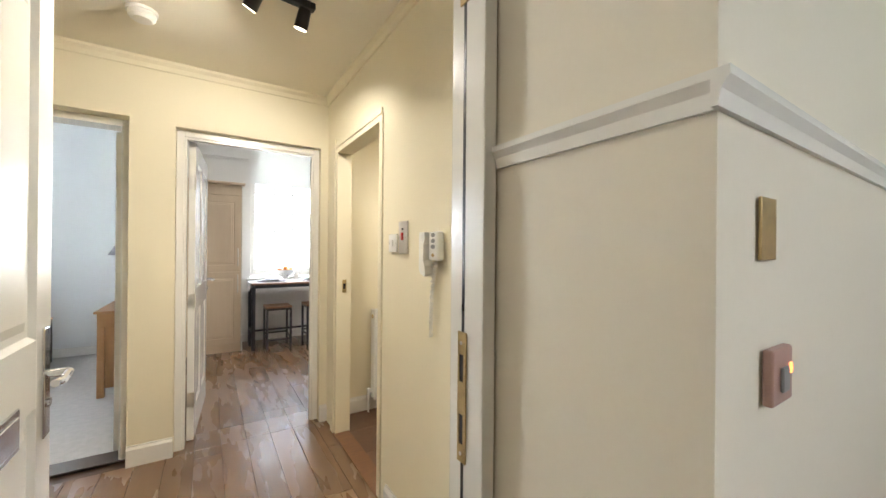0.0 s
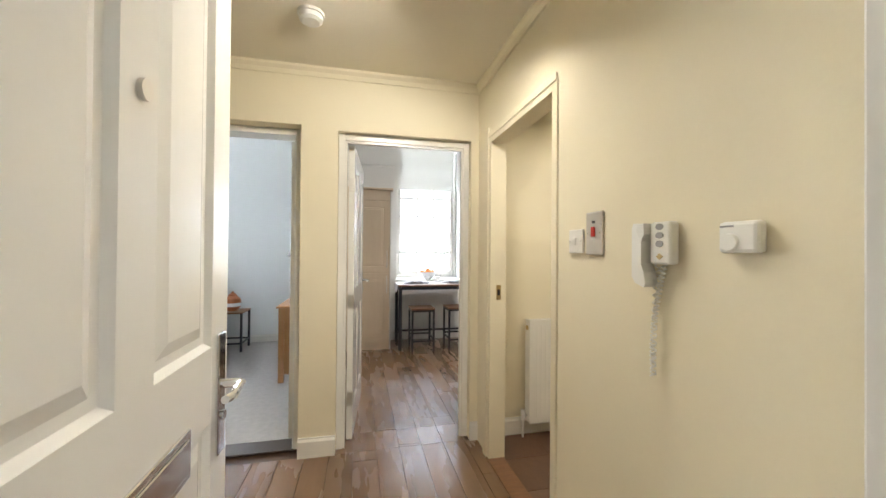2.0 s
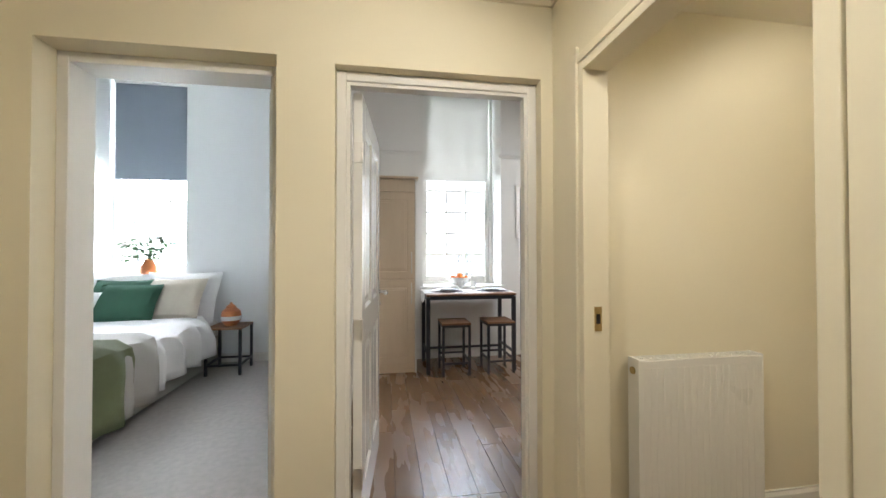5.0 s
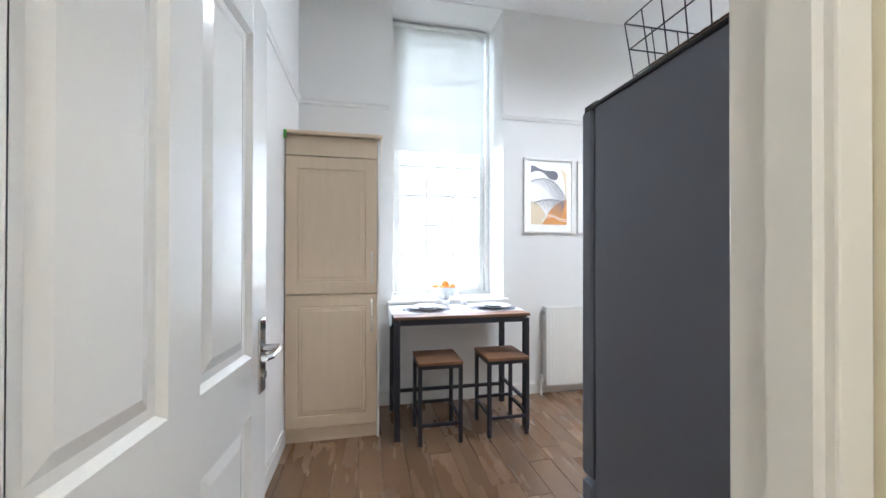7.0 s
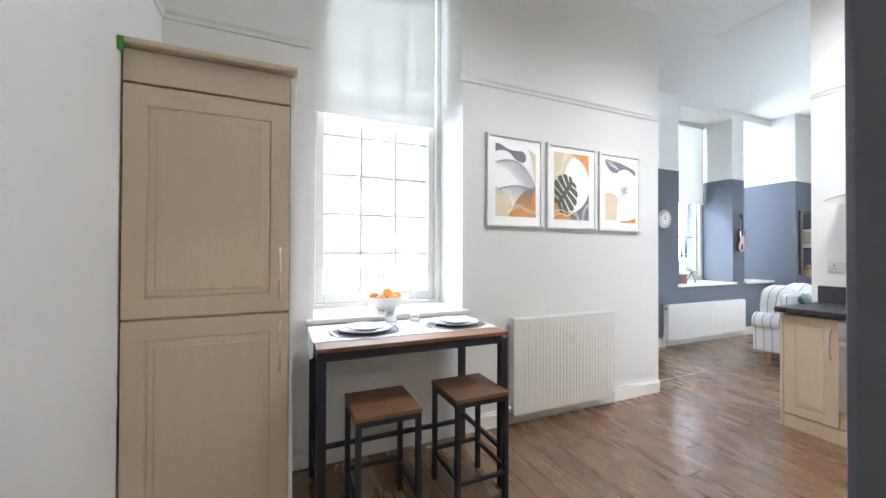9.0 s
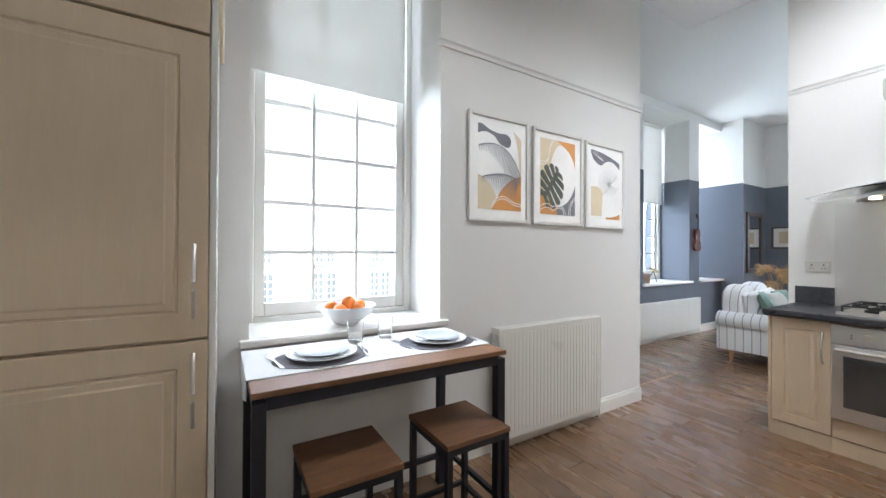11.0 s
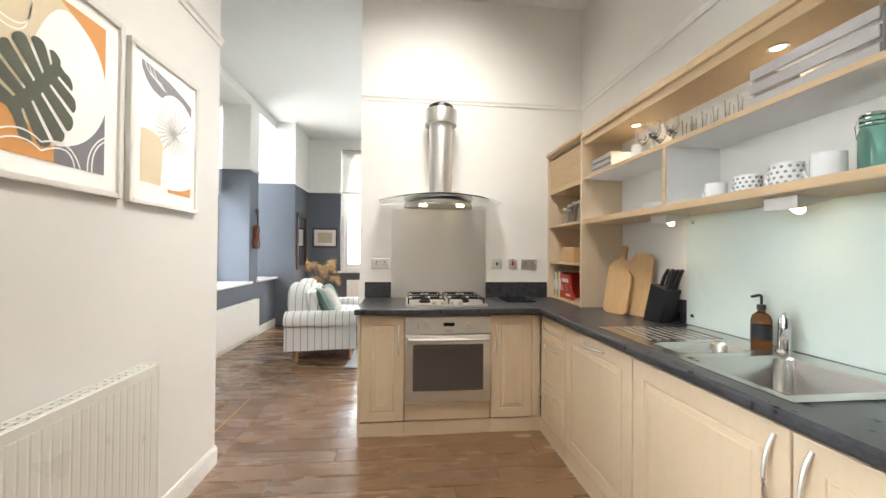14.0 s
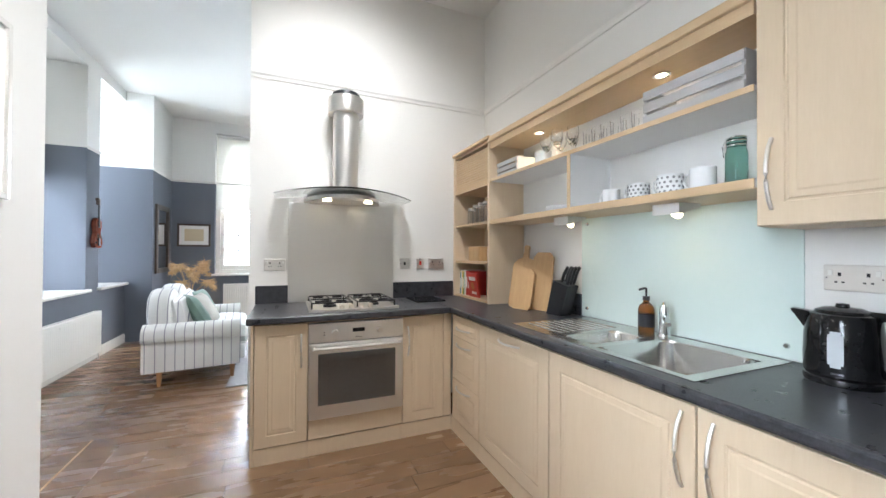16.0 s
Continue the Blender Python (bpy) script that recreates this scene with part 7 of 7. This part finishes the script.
# ---- living room things ----
vl = thing("violin", pose(6.80, 5.155, 1.28, 0, 0, 0), "red-brown violin hanging on the grey pier", "violin")
bm = bm_new()
half = [(0.0, 0.0), (0.07, 0.01), (0.098, 0.06), (0.085, 0.12), (0.055, 0.17), (0.055, 0.20), (0.075, 0.25), (0.07, 0.31), (0.03, 0.345), (0.0, 0.35)]
prism(bm, [(-a, b) for a, b in half[::-1]][:-1] + half[:-1], -0.04, 0.0, "y")
part("body", bm, mat("violin_varnish", (0.20, 0.045, 0.02), 0.15, 0, (0.10, 0.02, 0.01), 10, 0.6, 60, 0.02), vl)
part("neck", box(bm_new(), -0.013, -0.05, 0.24, 0.013, -0.035, 0.50, 0.003), "black", vl)
bm = bm_new()
box(bm, -0.016, -0.05, 0.50, 0.016, -0.015, 0.56, 0.006)
cyl(bm, (-0.02, -0.03, 0.565), (0.02, -0.03, 0.565), 0.018, seg=14)
for s in (-1, 1):
    cyl(bm, (s * 0.015, -0.03, 0.52), (s * 0.045, -0.03, 0.525), 0.005, seg=8)
part("scroll", bm, "dark_wood", vl)
part("tailpiece", box(bm_new(), -0.018, -0.052, 0.03, 0.018, -0.041, 0.12, 0.003), "black", vl)
ck = thing("wall_clock", pose(5.10, 5.168, 1.72), "pale sunburst wall clock on the slate wall", "clock")
bm = bm_new()
cyl(bm, (0, 0, 0), (0, -0.025, 0), 0.075, seg=28)
part("dial", bm, "china", ck, smooth=True)
for k in range(18):
    a = 2 * math.pi * k / 18
    bm = bm_new()
    cyl(bm, (0.075 * math.cos(a), -0.012, 0.075 * math.sin(a)), (0.125 * math.cos(a), -0.012, 0.125 * math.sin(a)), 0.012, 0.015, 8)
    part("ray", bm, "nickel", ck)
bm = bm_new()
box(bm, -0.003, -0.029, -0.01, 0.003, -0.0255, 0.05)
box(bm, -0.01, -0.029, -0.003, 0.035, -0.0255, 0.003)
part("clock_hand", bm, "black", ck)
tl = thing("desk_telescope", pose(5.95, 5.33, 0.8225), "small brass telescope on a tripod on the sill", "telescope")
bm = bm_new()
cyl(bm, (-0.14, -0.02, 0.21), (0.15, 0.03, 0.14), 0.017, 0.022, 14)
part("tube", bm, "brass", tl, smooth=True)
for k in range(3):
    a = 2.1 * k
    bm = bm_new()
    cyl(bm, (0, 0, 0.165), (0.08 * math.cos(a), 0.08 * math.sin(a), 0.0), 0.006, seg=8)
    part("tripod_leg", bm, "dark_wood", tl)
tr = thing("wooden_chest", pose(5.62, 5.31, 0.8225), "small red-brown wooden chest on the sill", "box")
part("body", box(bm_new(), -0.10, -0.06, 0, 0.10, 0.06, 0.10, 0.004), "stool_wood", tr)
part("lid", box(bm_new(), -0.104, -0.064, 0.101, 0.104, 0.064, 0.13, 0.008), "stool_wood", tr)
vs = thing("floor_vase", pose(7.55, 4.40, 0), "tall vase of dried pampas beside the sofa", "vase")
bm = bm_new()
lathe(bm, [(0, 0), (0.10, 0), (0.14, 0.15), (0.13, 0.32), (0.07, 0.46), (0.08, 0.50), (0.07, 0.50), (0.06, 0.46), (0, 0.44)], 26)
part("vase_body", bm, "terracotta", vs, smooth=True)
rv = random.Random(11)
for k in range(9):
    a = rv.uniform(0, 6.28)
    r = rv.uniform(0.1, 0.34)
    h = rv.uniform(0.62, 0.98)
    tip = Vector((r * math.cos(a), r * math.sin(a), h + 0.1))
    top_ = tip + Vector((0.12 * math.cos(a), 0.12 * math.sin(a), -0.10))
    bm = bm_new()
    tube(bm, [(0, 0, 0.44), (tip.x * 0.5, tip.y * 0.5, 0.44 + (tip.z - 0.44) * 0.7), tip], 0.004, 6)
    for q in range(170):
        u = q / 170
        c = tip.lerp(top_, u) + Vector((0, 0, 0.06 * math.sin(u * 3.14)))
        d = Vector((rv.uniform(-1, 1), rv.uniform(-1, 1), rv.uniform(-1.3, 0.3))).normalized() * 0.10 * (1.15 - 0.6 * u)
        cyl(bm, c, c + d, 0.006, 0.001, 4, False)
    part("plume", bm, "pampas", vs, "feathery dried plume")
for x, y, z, w, rx, rz, mt, lb in ((0.52, 0.50, 0.60, 0.42, 62, 14, "sage_cloth", "sage velvet cushion on the sofa"), (0.74, 0.44, 0.60, 0.40, 60, -12, "grey_linen", "pale cushion on the sofa"), (1.16, 0.50, 0.60, 0.40, 62, -20, "sage_cloth", "sage velvet cushion with pale edge on the sofa")):
    cu = thing("cushion", pose(5.50, 3.51, 0, 0, 0, 6) @ pose(x, y * 0.84, z), lb, "cushion", "cushions on the sofa")
    bm = bm_new()
    cushion(bm, w, w, 0.15, 0, 0, 0, 3, rot=(rx, 0, rz))
    part("cover", bm, mt, cu, smooth=True)
rg = thing("rug", pose(5.25, 2.12, 0.0005), "flat grey woven rug in front of the sofa", "rug")
part("pile", box(bm_new(), 0, 0, 0, 1.9, 1.5, 0.010, 0.004), "rug", rg)

# ---- bedroom window plant ----
pv = thing("plant_vase", pose(-2.62, 4.42, 0.986), "leafy green stems in a terracotta and white vase", "potted plant")
bm = bm_new()
lathe(bm, [(0, 0), (0.06, 0), (0.085, 0.06), (0.08, 0.13), (0.045, 0.20), (0.05, 0.22), (0.04, 0.22), (0, 0.2)], 24)
part("vase_body", bm, "terracotta", pv, smooth=True)
rv = random.Random(5)
bm = bm_new()
for k in range(320):
    a = rv.uniform(0, 6.28)
    r = rv.uniform(0.02, 0.26) ** 1.0
    c = Vector((r * math.cos(a) * 1.1, r * math.sin(a) * 0.6, 0.27 + 0.24 * rv.random() - 0.35 * r))
    d = Vector((math.cos(a), math.sin(a), rv.uniform(-0.6, 0.5))).normalized() * 0.075
    s = d.cross(Vector((rv.uniform(-0.4, 0.4), rv.uniform(-0.4, 0.4), 1))).normalized() * 0.026
    v = [bm.verts.new(p) for p in (c, c + d * 0.5 + s, c + d, c + d * 0.5 - s)]
    bm.faces.new(v)
for k in range(10):
    a = k * 0.63
    tube(bm, [(0, 0, 0.2), (0.05 * math.cos(a), 0.04 * math.sin(a), 0.3), (0.17 * math.cos(a), 0.1 * math.sin(a), 0.34)], 0.003, 5)
ob = part("foliage", bm, "leaf", pv)
ob["kind"] = "stuff"

# ---- courtyard outside ----
setting("ground", box(bm_new(), -400, 6.3, -3.4, 400, 900, -3.3), "grass", "courtyard grass far below the windows", "ground")
setting("ground_behind", box(bm_new(), -400, -900, -3.4, 400, -3.6, -3.3), "grass", "grass behind the building", "ground")
setting("ground_side", box(bm_new(), 9.3, -3.6, -3.4, 400, 6.3, -3.3), "grass", "grass beside the building", "ground")


def far_house(m, label, bays):
    ob = thing("courtyard_house", m, label, "house")
    L = 3 + 2.4 * bays
    part("wall", box(bm_new(), -3, 0, -3.3, L, 7, 1.5), "render", ob)
    bm = bm_new()
    prism(bm, [(-0.4, 1.45), (3.5, 4.3), (7.4, 1.45), (7.4, 1.3), (-0.4, 1.3)], -3.2, L + 0.2, "x")
    part("roof", bm, "slate", ob, "grey slate roof")
    for k in range(bays):
        cx = 0.9 + 2.38 * k
        bm = bm_new()
        prism(bm, [(cx - 1.185, -3.3), (cx + 1.185, -3.3), (cx + 1.185, 1.62), (cx, 2.55), (cx - 1.185, 1.62)], -0.35, 0.05, "y")
        part("gable", bm, "render", ob)
        bm = bm_new()
        for s in (-1, 1):
            prism(bm, [(cx + s * 1.22, 1.60), (cx, 2.58), (cx, 2.61), (cx + s * 1.22, 1.63)], -0.36, 2.4, "y")
        part("gable_roof", bm, "render", ob)
        for zc, w, h in ((1.12, 0.78, 0.68), (-0.2, 0.9, 1.12)):
            bm = bm_new()
            for s in (-1, 1):
                x0, x1 = sorted((cx + s * 0.06, cx + s * w / 2))
                box(bm, x0, -0.37, zc - h / 2, x1, -0.345, zc + h / 2)
            wn = part("window", bm, "dark_pane", ob)
            bm = bm_new()
            for s in (-1, 1):
                x0, x1 = sorted((cx + s * 0.06, cx + s * w / 2))
                for j in range(5 if h > 1 else 4):
                    z = zc - h / 2 + h * j / (4 if h > 1 else 3)
                    box(bm, x0, -0.39, z - 0.025, x1, -0.36, z + 0.025)
                for q in (x0, (x0 + x1) / 2, x1):
                    box(bm, q - 0.022, -0.39, zc - h / 2, q + 0.022, -0.36, zc + h / 2)
            part("frame", bm, "render", wn)
            bm = bm_new()
            box(bm, cx - w / 2 - 0.1, -0.46, zc - h / 2 - 0.1, cx + w / 2 + 0.1, -0.34, zc - h / 2 - 0.03)
            part("sill", bm, "render", wn)
    return ob


far_house(pose(0.75, 18, 0), "white rendered terrace with small gables, slate roof", 7)
far_house(pose(-16.7, 18.6, 0), "white rendered terrace with small gables, slate roof", 6)

# ---- floor pieces ----
pm = bpy.data.meshes.new("plank")
bm = bm_new()
PW, PL = 0.145, 1.25
box(bm, 0.001, 0.0012, -0.012, PW - 0.001, PL - 0.0012, 0.0, 0.0008, 1)
bm.to_mesh(pm)
bm.free()
pm.materials.append(M["plank"])
floor_ob = bpy.data.objects["floor_kitchen_and_hall"]
regions = ((-1.3, 0.815, -1.07, 1.165), (-0.11, 0.74, 1.165, 1.41), (-0.20, 4.375, 1.41, 4.085), (4.375, 8.58, 0.70, 5.17), (3.50, 4.375, 4.085, 5.17))
cuts = {}
made = []
rest = bm_new()


def plank_piece(x0, x1, y0, y1):
    """One board, trimmed where a wall cuts it."""
    w, l = x1 - x0, y1 - y0
    if w < 0.015 or l < 0.03:
        return
    if len(made) < 300:
        key = (round(w, 3), round(l, 3))
        if key not in cuts:
            me = pm if key == (round(PW, 3), round(PL, 3)) else bpy.data.meshes.new("plank")
            if me is not pm:
                b = bm_new()
                box(b, 0.001, 0.0012, -0.012, w - 0.001, l - 0.0012, 0.0, 0.0008, 1)
                b.to_mesh(me)
                b.free()
                me.materials.append(M["plank"])
            cuts[key] = me
        ob = new("plank", cuts[key])
        ob.location = (x0, y0, 0)
        ob.parent = floor_ob
        made.append(ob)
    else:
        v = [rest.verts.new(p) for p in ((x0 + 0.0005, y0 + 0.0006, 0), (x1 - 0.0005, y0 + 0.0006, 0), (x1 - 0.0005, y1 - 0.0006, 0), (x0 + 0.0005, y1 - 0.0006, 0))]
        u = [rest.verts.new(p.co + Vector((0, 0, -0.012))) for p in v]
        rest.faces.new(v)
        for i in range(4):
            rest.faces.new((v[i], u[i], u[(i + 1) % 4], v[(i + 1) % 4]))


for ra, rb, rc, rd in regions:
    col = math.floor(ra / PW)
    while col * PW < rb:
        off = random.Random(col).random() * PL
        row = math.floor((rc - off) / PL)
        while row * PL + off < rd:
            y0, y1 = max(row * PL + off, rc), min(row * PL + off + PL, rd)
            x0, x1 = max(col * PW, ra), min(col * PW + PW, rb)
            plank_piece(x0, x1, y0, y1)
            row += 1
        col += 1
ob = part("plank_rest", rest, "plank", floor_ob)
ob["kind"] = "stuff"
tm = bpy.data.meshes.new("tile")
bm = bm_new()
box(bm, 0.002, 0.002, -0.004, 0.298, 0.298, 0.004, 0.0006, 1)
bm.to_mesh(tm)
bm.free()
tm.materials.append(M["tile"])
tf = bpy.data.objects["floor_small_room"]
for i in range(5):
    for j in range(6):
        ob = new("tile", tm)
        ob.location = (0.90 + 0.3 * i, -0.62 + 0.3 * j, 0.0)
        ob.parent = tf
